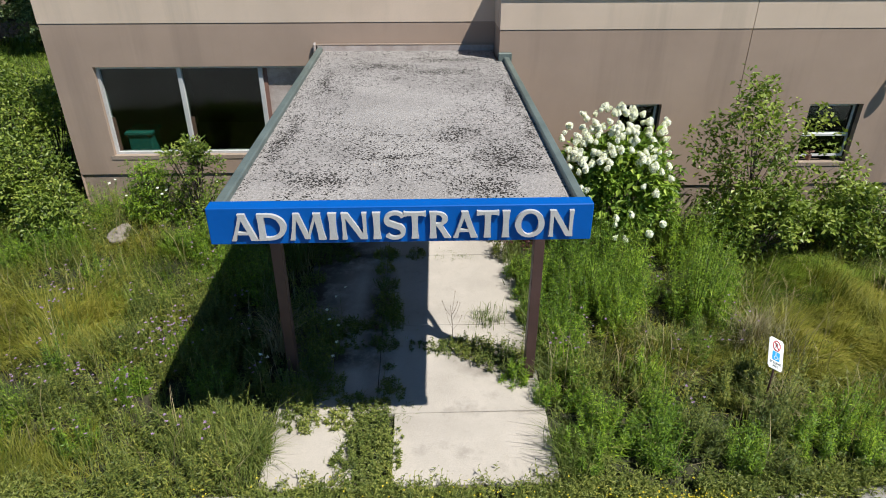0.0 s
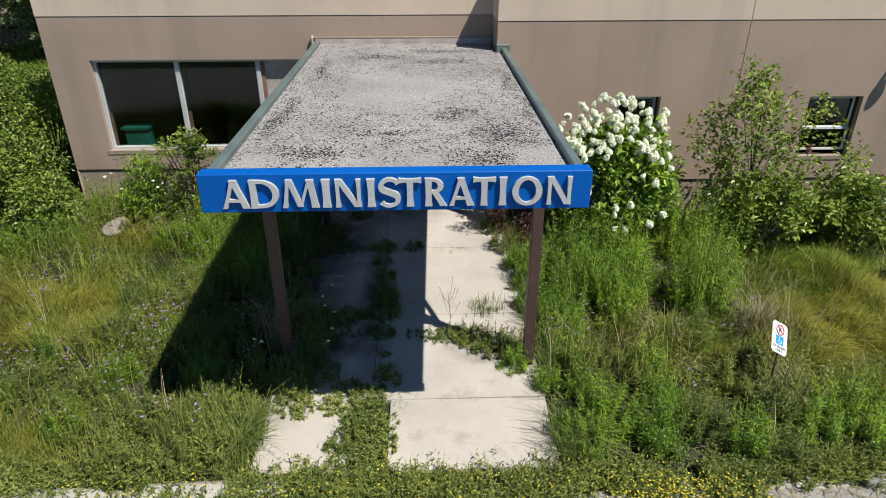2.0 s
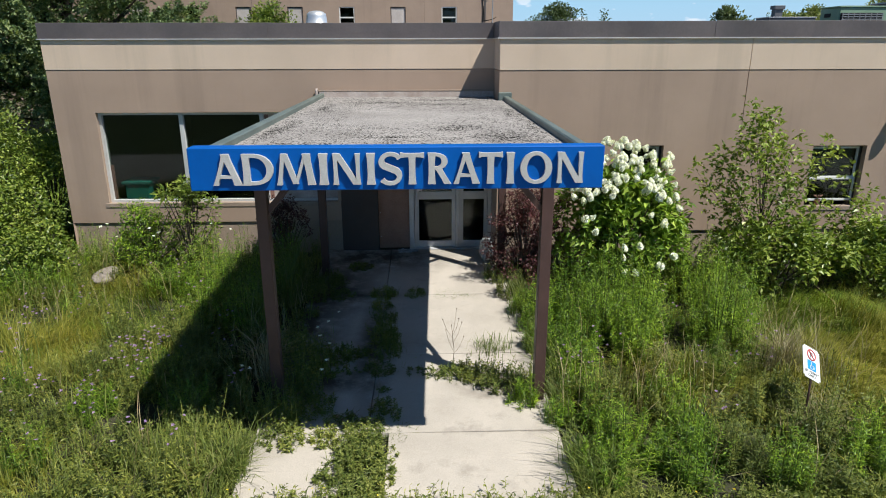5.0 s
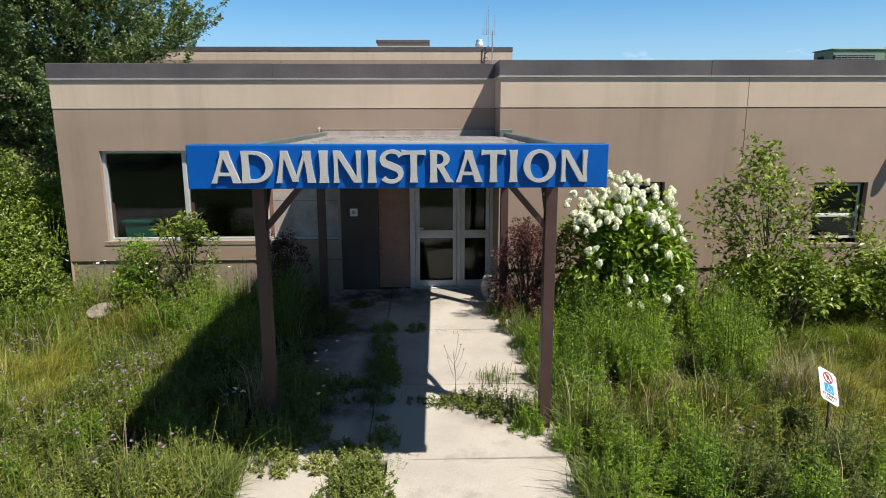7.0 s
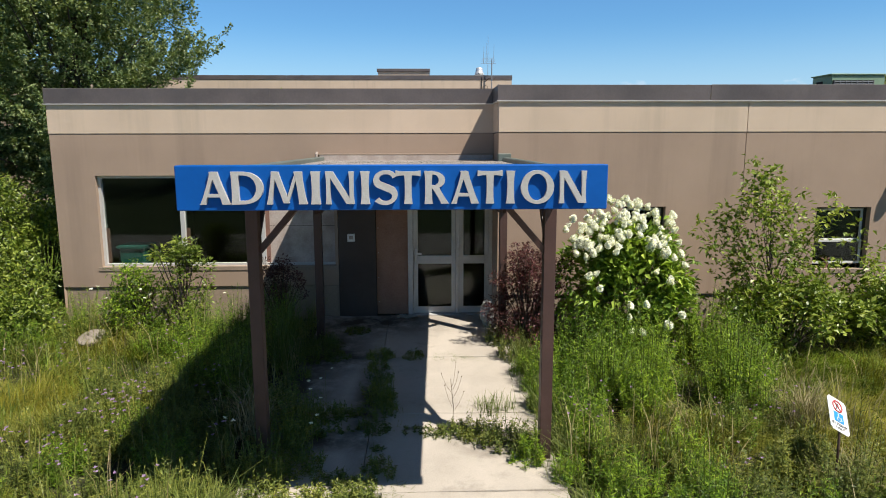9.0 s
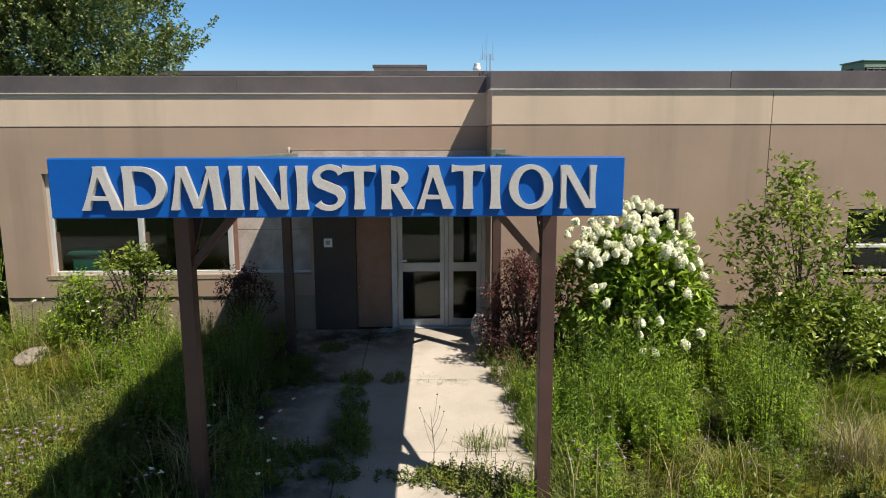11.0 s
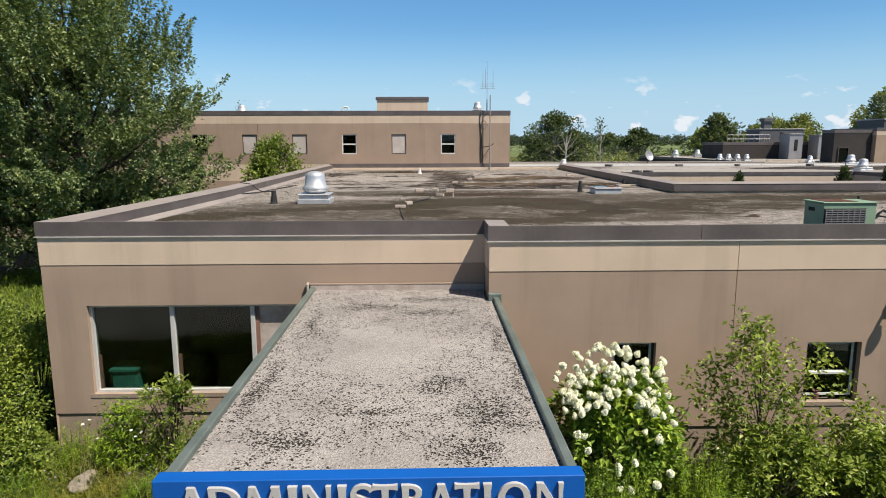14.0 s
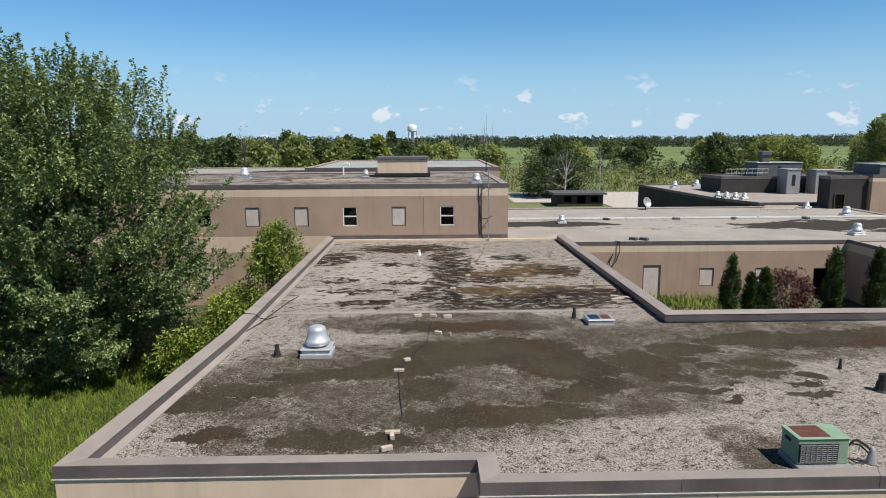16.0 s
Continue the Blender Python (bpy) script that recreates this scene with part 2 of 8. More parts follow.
def gravel_mat(name, pale, mid, moss, stone=42.0, mode="canopy"):
    """Loose gravel on bitumen: every stone its own grey, dark where stones are missing, and mud or bare scraps in patches."""
    m, nt, b = node_mat(name)
    pos = position(nt)
    v = nt.nodes.new("ShaderNodeTexVoronoi")
    v.inputs["Scale"].default_value = stone
    nt.links.new(pos, v.inputs["Vector"])
    sep = nt.nodes.new("ShaderNodeSeparateColor")
    nt.links.new(v.outputs["Color"], sep.inputs[0])
    col = mix_node(nt, "MIX", sep.outputs[0], mid, pale)
    small = noise_fac(nt, pos, 7.0, 6.0, 0.70, 0.30, 0.70)
    if mode == "canopy":
        fray = warped(nt, 0.55, 2.6)
        bare = sums(nt, "SUBTRACT", any_oval(nt, CANOPY_BARE, fray), sums(nt, "MULTIPLY", any_oval(nt, CANOPY_PALE, fray), 0.8))
        share = sums(nt, "ADD", ranged(nt, small, 0.10, 0.95, 0.015, 0.31), sums(nt, "MULTIPLY", bare, 0.40))
    else:
        fray = warped(nt, 1.7, 0.8, 10.0)
        film = any_oval(nt, ROOF_FILM, fray)
        film = ranged(nt, film, 0.0, 0.30)
        share = sums(nt, "ADD", ranged(nt, small, 0.2, 1.0, 0.10, 0.34), sums(nt, "MULTIPLY", film, ranged(nt, noise_fac(nt, pos, 0.9, 9.0, 0.68), 0.0, 1.0, 0.12, 0.72)))
    gap = sums(nt, "LESS_THAN", sep.outputs[1], share)
    col = mix_node(nt, "MIX", gap, col, (0.030, 0.027, 0.024) if mode == "canopy" else (0.052, 0.043, 0.032))
    if mode == "roof":
        # silt between and over the stones
        silt = sums(nt, "MULTIPLY", film, ranged(nt, sums(nt, "ADD", noise_fac(nt, pos, 1.3, 10.0, 0.7, 0.25, 0.75), sums(nt, "MULTIPLY", sep.outputs[2], 0.35)), 0.35, 0.95, 0.06, 0.94))
        col = mix_node(nt, "MIX", silt, col, (0.062, 0.050, 0.036))
        mud = any_oval(nt, ROOF_MUD, fray)
        deep = ranged(nt, sums(nt, "ADD", mud, sums(nt, "MULTIPLY", noise_fac(nt, pos, 3.6, 12.0, 0.80, 0.2, 0.8), 1.30)), sums(nt, "ADD", 0.66, sums(nt, "MULTIPLY", sep.outputs[2], 0.24)), sums(nt, "ADD", 0.70, sums(nt, "MULTIPLY", sep.outputs[2], 0.24)))
        brown = mix_node(nt, "MIX", noise_fac(nt, pos, 0.8, 5.0), moss, tuple(c * 1.55 for c in moss))
        brown = mix_node(nt, "MIX", noise_fac(nt, pos, 0.45, 3.0, 0.5, 0.54, 0.66), brown, (moss[0] * 1.35, moss[1] * 1.02, moss[2] * 0.95))
        # here and there a stone shows through the mud
        seen = sums(nt, "GREATER_THAN", sep.outputs[2], 0.93)
        brown = mix_node(nt, "MIX", seen, brown, mix_node(nt, "MIX", 0.6, brown, mid))
        col = mix_node(nt, "MIX", deep, col, brown)
        # curled scraps of old felt on the rear roof
        sp = nt.nodes.new("ShaderNodeSeparateXYZ")
        nt.links.new(pos, sp.inputs[0])
        rear = ranged(nt, sp.outputs["Y"], 21.3, 21.6)
        lost = warped(nt, 2.8, 0.8, 10.0)
        zone = any_oval(nt, ROOF_SCRAPS, lost)
        sheet = sums(nt, "MULTIPLY", ranged(nt, any_oval(nt, ROOF_SHEET, lost), 0.0, 0.5, 0.15, 0.85), rear)
        col = mix_node(nt, "MIX", sheet, col, mix_node(nt, "MIX", noise_fac(nt, pos, 1.6, 8.0, 0.65), (0.285, 0.250, 0.222), (0.385, 0.345, 0.312)))
        crust = noise_fac(nt, position(nt, (0.72, 1.0, 1.0)), 2.1, 13.0, 0.74, 0.0, 1.0)
        grown = sums(nt, "ADD", crust, ranged(nt, any_oval(nt, ROOF_BROWN, lost), 0.0, 0.6, -0.13, 0.075))
        grown = sums(nt, "MULTIPLY", ranged(nt, grown, 0.49, 0.53), rear)
        col = mix_node(nt, "MIX", grown, col, mix_node(nt, "MIX", noise_fac(nt, pos, 1.5, 8.0, 0.7, 0.3, 0.7), (0.040, 0.027, 0.017), (0.135, 0.090, 0.046)))
        torn = noise_fac(nt, position(nt, (0.60, 1.0, 1.0), (7.0, 3.0, 0.0)), 3.0, 14.0, 0.80, 0.0, 1.0)
        bits = ranged(nt, sums(nt, "ADD", torn, ranged(nt, zone, 0.0, 0.45, -0.055, 0.040)), 0.500, 0.508)
        bits = sums(nt, "MULTIPLY", bits, rear)
        col = mix_node(nt, "MIX", bits, col, mix_node(nt, "MIX", noise_fac(nt, pos, 0.8, 6.0), (0.013, 0.010, 0.008), (0.046, 0.031, 0.020)))
    else:
        col = mix_node(nt, "MULTIPLY", 0.5, col, mix_node(nt, "MIX", noise_fac(nt, pos, 1.1, 5.0), (0.72, 0.71, 0.70), (1.2, 1.19, 1.17)))
    nt.links.new(col, b.inputs["Base Color"])
    b.inputs["Roughness"].default_value, b.inputs["Specular IOR Level"].default_value = 0.95, 0.12
    bump(nt, b, v.outputs["Distance"], 0.7, 0.012)
    return m


def glass_mat(name, tint=(0.55, 0.64, 0.60), clear=0.8):
    m, nt, b = node_mat(name)
    b.inputs["Base Color"].default_value = (*tint, 1)
    nt.nodes.remove(b)
    tr = nt.nodes.new("ShaderNodeBsdfTransparent")
    tr.inputs[0].default_value = (*[clear * c for c in tint], 1)
    gl = nt.nodes.new("ShaderNodeBsdfGlossy")
    gl.inputs["Roughness"].default_value = 0.03
    gl.inputs["Color"].default_value = (0.9, 0.95, 0.95, 1)
    fr = nt.nodes.new("ShaderNodeFresnel")
    fr.inputs["IOR"].default_value = 1.45
    mx = nt.nodes.new("ShaderNodeMixShader")
    nt.links.new(fr.outputs[0], mx.inputs[0])
    nt.links.new(tr.outputs[0], mx.inputs[1])
    nt.links.new(gl.outputs[0], mx.inputs[2])
    nt.links.new(mx.outputs[0], nt.nodes["Material Output"].inputs[0])
    return m


TAUPE = surface("taupe_stucco", (0.385, 0.283, 0.214), (0.340, 0.250, 0.190), 0.9, 110, 0.9, 0.10, grain=0.07, streaks=0.40, dark=(0.15, 0.115, 0.095))
CREAM = surface("cream_stucco", (0.625, 0.492, 0.376), (0.565, 0.444, 0.338), 0.9, 110, 0.9, 0.10, grain=0.06, streaks=0.45, dark=(0.30, 0.25, 0.19))
# grey-brown stucco, its colour lowered to carry the shade under the canopy
GREYWALL = surface("shade_toned_grey_stucco", (0.110, 0.086, 0.074), (0.088, 0.069, 0.060), 1.2, 90, 0.9, 0.25, grain=0.10, streaks=0.4, dark=(0.10, 0.085, 0.08))
FOUNDATION = surface("foundation_concrete", (0.355, 0.275, 0.212), (0.300, 0.232, 0.180), 1.8, 50, 0.9, 0.4, streaks=0.3, dark=(0.15, 0.13, 0.11))
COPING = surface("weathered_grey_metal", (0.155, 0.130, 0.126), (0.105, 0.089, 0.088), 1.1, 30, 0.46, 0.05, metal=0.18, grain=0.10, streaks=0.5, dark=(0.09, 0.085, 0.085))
# same metal as the fascia, coloured lighter where the top catches light
COPING_TOP = surface("lightened_coping_metal", (0.30, 0.262, 0.24), (0.235, 0.205, 0.19), 0.8, 30, 0.6, 0.05, metal=0.0, grain=0.08)
DRIP = surface("drip_edge_metal", (0.62, 0.60, 0.57), (0.5, 0.48, 0.46), 2, 40, 0.5, 0.0, metal=0.3)
ALU = surface("aluminium", (0.60, 0.585, 0.57), (0.50, 0.49, 0.475), 3, 60, 0.45, 0.03, metal=0.12, grain=0.08)
WHITEFRAME = surface("white_frame_paint", (0.72, 0.71, 0.68), (0.60, 0.59, 0.56), 3, 60, 0.55, 0.05, grain=0.1)
PINKWOOD = surface("faded_red_wood", (0.26, 0.145, 0.115), (0.20, 0.115, 0.09), 4, 70, 0.8, 0.2)
GLASS = glass_mat("window_glass")
FARGLASS = glass_mat("far_window_glass", (0.35, 0.38, 0.38), 0.6)
PLYWOOD = surface("weathered_plywood", (0.36, 0.215, 0.155), (0.27, 0.15, 0.105), 2.2, 40, 0.85, 0.2, streaks=0.5, dark=(0.16, 0.085, 0.065))
BOARD = surface("grey_pink_board", (0.52, 0.45, 0.41), (0.36, 0.29, 0.25), 3.4, 50, 0.85, 0.2, streaks=0.45, dark=(0.27, 0.20, 0.17))
WHITEBOARD = surface("pale_board", (0.56, 0.50, 0.46), (0.48, 0.42, 0.38), 2.0, 50, 0.85, 0.1)
# room surfaces near black: the colour carries the darkness of unlit rooms
DARKROOM = surface("unlit_room_black", (0.011, 0.013, 0.011), (0.008, 0.010, 0.008), 1, 30, 0.9, 0.0)
TEAL = surface("teal_plastic", (0.05, 0.26, 0.22), (0.04, 0.22, 0.19), 3, 30, 0.6, 0.0)
CONCRETE = surface("walk_concrete", (0.51, 0.455, 0.39), (0.42, 0.375, 0.32), 1.3, 90, 0.9, 0.3, grain=0.16)
_nt = CONCRETE.node_tree
_b = _nt.nodes["Principled BSDF"]
_dirt = noise_fac(_nt, position(_nt), 1.9, 9.0, 0.68, 0.56, 0.86)
_nt.links.new(mix_node(_nt, "MIX", _dirt, _b.inputs["Base Color"].links[0].from_socket, (0.20, 0.175, 0.145)), _b.inputs["Base Color"])
# soil washed over the slabs by the wall and along the overgrown side
for _where in ((-0.9, 10.2, 1.7, 0.85), (-1.6, 7.4, 0.75, 2.6), (-1.4, 9.0, 0.9, 1.3), (-0.62, 7.2, 0.30, 1.7), (-1.3, 8.65, 1.0, 0.35), (-1.2, 6.3, 0.9, 0.3), (0.9, 6.2, 0.7, 0.35)):
    _soil = _nt.nodes.new("ShaderNodeMath")
    _soil.operation, _soil.use_clamp = "MULTIPLY", True
    _nt.links.new(oval(_nt, *_where), _soil.inputs[0])
    _nt.links.new(noise_fac(_nt, position(_nt), 3.2, 8.0, 0.7, 0.30, 0.55), _soil.inputs[1])
    _nt.links.new(mix_node(_nt, "MIX", _soil.outputs[0], _b.inputs["Base Color"].links[0].from_socket, (0.085, 0.068, 0.050)), _b.inputs["Base Color"])
CURB = surface("kerb_concrete", (0.50, 0.46, 0.41), (0.36, 0.33, 0.295), 2.4, 60, 0.9, 0.5, grain=0.2)
ASPHALT = surface("weathered_asphalt", (0.40, 0.372, 0.345), (0.30, 0.278, 0.258), 1.4, 130, 0.95, 0.7, grain=0.35)
YELLOWPAINT = surface("worn_yellow_paint", (0.62, 0.44, 0.20), (0.50, 0.38, 0.20), 5, 60, 0.8, 0.2, grain=0.25)
BLUE = surface("blue_sign_paint", (0.002, 0.095, 0.40), (0.002, 0.085, 0.36), 2.5, 30, 0.55, 0.03, grain=0.05)
LETTER = surface("grey_letter_paint", (0.50, 0.49, 0.47), (0.44, 0.43, 0.41), 6, 120, 0.5, 0.05, grain=0.15)
EDGE = surface("green_grey_edging", (0.155, 0.185, 0.165), (0.11, 0.135, 0.12), 2.0, 40, 0.5, 0.1, metal=0.15, grain=0.12)
POST = surface("brown_steel_paint", (0.080, 0.042, 0.036), (0.062, 0.033, 0.028), 3, 60, 0.5, 0.08, grain=0.12)
SOFFIT = surface("dark_soffit", (0.10, 0.085, 0.075), (0.08, 0.07, 0.06), 2, 40, 0.8, 0.05)
CANOPY_GRAVEL = gravel_mat("canopy_gravel", (0.400, 0.371, 0.350), (0.245, 0.226, 0.212), (0.05, 0.045, 0.03), 70.0)
ROOF_GRAVEL = gravel_mat("roof_gravel", (0.415, 0.375, 0.338), (0.165, 0.145, 0.129), (0.033, 0.0265, 0.0165), 50.0, "roof")
PALE_ROOF = surface("pale_roof_gravel", (0.330, 0.302, 0.274), (0.270, 0.246, 0.222), 0.4, 12, 0.9, 0.2, grain=0.14)
# ponding stains on the pale roofs
_nt = PALE_ROOF.node_tree
_b = _nt.nodes["Principled BSDF"]
_ragged = noise_fac(_nt, position(_nt, (0.6, 1.0, 1.0)), 0.55, 10.0, 0.68, 0.2, 0.8)
_frayed = warped(_nt, 3.2, 0.45, 10.0)


def pond(nt, cx, cy, rx, ry, lo, hi, ring=False):
    """How far a place lies within a ragged oval where water stands, or on its dried rim."""
    sb = nt.nodes.new("ShaderNodeVectorMath")
    sb.operation, sb.inputs[1].default_value = "SUBTRACT", (cx, cy, 3.0)
    nt.links.new(_frayed, sb.inputs[0])
    ml = nt.nodes.new("ShaderNodeVectorMath")
    ml.operation, ml.inputs[1].default_value = "MULTIPLY", (1 / rx, 1 / ry, 0.0)
    nt.links.new(sb.outputs[0], ml.inputs[0])
    ln = nt.nodes.new("ShaderNodeVectorMath")
    ln.operation = "LENGTH"
    nt.links.new(ml.outputs[0], ln.inputs[0])
    ad = nt.nodes.new("ShaderNodeMath")
    ad.operation = "ADD"
    nt.links.new(ln.outputs["Value"], ad.inputs[0])
    nt.links.new(_ragged, ad.inputs[1])
    out = ad.outputs[0]
    if ring:
        off = nt.nodes.new("ShaderNodeMath")
        off.operation, off.inputs[1].default_value = "SUBTRACT", 1.45
        nt.links.new(out, off.inputs[0])
        ab = nt.nodes.new("ShaderNodeMath")
        ab.operation = "ABSOLUTE"
        nt.links.new(off.outputs[0], ab.inputs[0])
        out = ab.outputs[0]
    mr = nt.nodes.new("ShaderNodeMapRange")
    mr.inputs["From Min"].default_value, mr.inputs["From Max"].default_value = hi, lo
    nt.links.new(out, mr.inputs["Value"])
    return mr.outputs[0]


for _where in ((30.0, 44.0, 9.0, 3.2, 1.38, 1.42), (9.0, 45.6, 5.4, 1.7, 1.30, 1.36), (13.6, 45.8, 5.0, 3.0, 0.008, 0.022, True), (31.0, 25.0, 4.0, 5.0, 1.3, 1.4), (35.0, 43.0, 6.0, 4.0, 1.38, 1.44), (-14.0, 66.0, 5.0, 4.0, 1.3, 1.4)):
    _fac = pond(_nt, *_where)
    _nt.links.new(mix_node(_nt, "MIX", _fac, _b.inputs["Base Color"].links[0].from_socket, (0.040, 0.033, 0.027)), _b.inputs["Base Color"])
STAINED_ROOF = surface("stained_roof_gravel", (0.27, 0.243, 0.220), (0.19, 0.168, 0.150), 0.7, 12, 0.9, 0.3, grain=0.25)
# torn felt and dried mud lie over it in ragged patches
_nt = STAINED_ROOF.node_tree
_b = _nt.nodes["Principled BSDF"]
_torn = noise_fac(_nt, position(_nt, (0.7, 1.0, 1.0)), 0.9, 12.0, 0.74, 0.0, 1.0)
_nt.links.new(mix_node(_nt, "MIX", ranged(_nt, _torn, 0.50, 0.53), _b.inputs["Base Color"].links[0].from_socket, (0.075, 0.060, 0.050)), _b.inputs["Base Color"])
# dark cladding; on the hall's side wall the colour stands in for shade
DARKWALL = surface("dark_cladding_and_shade", (0.055, 0.050, 0.048), (0.042, 0.038, 0.036), 0.8, 20, 0.8, 0.05)
GALV = surface("galvanised_steel", (0.68, 0.69, 0.70), (0.55, 0.56, 0.58), 4, 30, 0.44, 0.03, metal=0.55, grain=0.08)
PIPE = surface("dark_vent_pipe", (0.045, 0.045, 0.042), (0.03, 0.03, 0.03), 4, 60, 0.6, 0.1)
ACGREEN = surface("ac_green_paint", (0.23, 0.335, 0.235), (0.195, 0.29, 0.20), 2, 40, 0.55, 0.05, grain=0.08)
ACDARK = surface("ac_dark_grille", (0.03, 0.03, 0.028), (0.02, 0.02, 0.02), 5, 60, 0.7, 0.1)
RUST = surface("rusty_mesh", (0.13, 0.055, 0.04), (0.085, 0.035, 0.028), 6, 90, 0.8, 0.3)
CABLE = surface("black_cable", (0.02, 0.02, 0.02), (0.03, 0.03, 0.03), 6, 60, 0.6, 0.0)
BLOCK = surface("pale_wood_block", (0.52, 0.45, 0.38), (0.40, 0.33, 0.27), 6, 60, 0.85, 0.1)
SIGNWHITE = surface("sign_white", (0.76, 0.76, 0.74), (0.68, 0.68, 0.66), 4, 40, 0.4, 0.0, grain=0.05)
SIGNBLUE = surface("sign_blue", (0.02, 0.28, 0.62), (0.02, 0.25, 0.56), 4, 40, 0.4, 0.0, grain=0.05)
SIGNRED = surface("sign_red", (0.45, 0.03, 0.03), (0.38, 0.03, 0.03), 4, 40, 0.4, 0.0, grain=0.05)
SIGNBLACK = surface("sign_black", (0.03, 0.03, 0.03), (0.04, 0.04, 0.04), 4, 40, 0.5, 0.0, grain=0.05)
STONE = surface("pale_boulder", (0.36, 0.31, 0.26), (0.24, 0.205, 0.17), 6, 60, 0.9, 0.6, grain=0.25)
BARK = surface("bark", (0.10, 0.08, 0.065), (0.06, 0.05, 0.042), 3, 30, 0.95, 0.8, grain=0.3)
PALEBARK = surface("pale_bark", (0.42, 0.40, 0.36), (0.30, 0.28, 0.25), 3, 30, 0.95, 0.5, grain=0.3)
TWIG = surface("dry_twigs", (0.30, 0.23, 0.16), (0.22, 0.16, 0.11), 5, 60, 0.95, 0.1)
FARGREY = surface("far_plant_grey", (0.14, 0.14, 0.145), (0.11, 0.11, 0.115), 0.7, 20, 0.6, 0.0, metal=0.3)
LIGHTGREY = surface("light_grey_metal", (0.36, 0.36, 0.37), (0.30, 0.30, 0.31), 0.7, 20, 0.5, 0.0, metal=0.4)
LAMP = surface("dark_bronze_metal", (0.05, 0.042, 0.036), (0.04, 0.034, 0.03), 4, 40, 0.45, 0.0, metal=0.5)
FILM = surface("crumpled_plastic_bag", (0.42, 0.43, 0.42), (0.22, 0.23, 0.23), 9, 60, 0.25, 0.6)


# ---- building helpers ----
def link(name, verts, faces, material, parent=None, label="", smooth=False):
    me = bpy.data.meshes.new(name)
    me.from_pydata(verts, [], faces)
    if smooth:
        me.polygons.foreach_set("use_smooth", [True] * len(me.polygons))
    me.materials.append(material)
    me.update()
    ob = new(name, me)
    ob.parent = parent
    if label:
        ob["label"] = label
    return ob


def part(name, bm, material, parent=None, label="", smooth=False):
    """One bmesh as one mesh object, under a thing or a part."""
    me = bpy.data.meshes.new(name)
    bmesh.ops.recalc_face_normals(bm, faces=bm.faces)
    bm.to_mesh(me)
    bm.free()
    if smooth:
        me.polygons.foreach_set("use_smooth", [True] * len(me.polygons))
    me.materials.append(material)
    ob = new(name, me)
    ob.parent = parent
    if label:
        ob["label"] = label
    return ob


def empty(name, label, category, kind="", group="", at=(0, 0, 0)):
    ob = new(name)
    ob.location = at
    return tagged(ob, label, category, group, kind)


def add_box(bm, x0, x1, y0, y1, z0, z1, bevel=0.0, m=None):
    got = bmesh.ops.create_cube(bm, size=1)["verts"]
    for v in got:
        v.co = Vector(((x0 + x1) / 2 + v.co.x * (x1 - x0), (y0 + y1) / 2 + v.co.y * (y1 - y0), (z0 + z1) / 2 + v.co.z * (z1 - z0)))
    if bevel:
        edges = list({e for v in got for e in v.link_edges})
        got = [v for v in bmesh.ops.bevel(bm, geom=edges, offset=bevel, segments=1, affect="EDGES")["verts"]]
        got = list({v for v in got if v.is_valid})
    if m is not None:
        bmesh.ops.transform(bm, matrix=m, verts=got)
    return got


def box(name, x0, x1, y0, y1, z0, z1, material, parent=None, label="", bevel=0.0):
    bm = bmesh.new()
    add_box(bm, x0, x1, y0, y1, z0, z1, bevel)
    return part(name, bm, material, parent, label)


def add_tube(bm, points, radii, sides=8, cap=True):
    """A tapered tube along points."""
    rings = []
    pts = [Vector(p) for p in points]
    for i, p in enumerate(pts):
        d = (pts[min(i + 1, len(pts) - 1)] - pts[max(i - 1, 0)]).normalized()
        a = d.orthogonal().normalized()
        if i and rings:
            ref = rings[-1][0].co - pts[i - 1]
            a = (ref - d * ref.dot(d)).normalized()
        c = d.cross(a)
        r = radii[i] if isinstance(radii, (list, tuple)) else radii
        rings.append([bm.verts.new(p + r * (math.cos(2 * math.pi * k / sides) * a + math.sin(2 * math.pi * k / sides) * c)) for k in range(sides)])
    for r0, r1 in zip(rings, rings[1:]):
        for k in range(sides):
            bm.faces.new((r0[k], r0[(k + 1) % sides], r1[(k + 1) % sides], r1[k]))
    if cap:
        bm.faces.new(rings[0][::-1])
        bm.faces.new(rings[-1])


def add_lathe(bm, profile, at=(0, 0, 0), sides=20):
    """A turned shape: profile of (radius, height) from bottom to top."""
    x, y, z = at
    rings = [[bm.verts.new((x + r * math.cos(2 * math.pi * k / sides), y + r * math.sin(2 * math.pi * k / sides), z + h)) for k in range(sides)] for r, h in profile]
    for r0, r1 in zip(rings, rings[1:]):
        for k in range(sides):
            bm.faces.new((r0[k], r0[(k + 1) % sides], r1[(k + 1) % sides], r1[k]))
    bm.faces.new(rings[0][::-1])
    bm.faces.new(rings[-1])


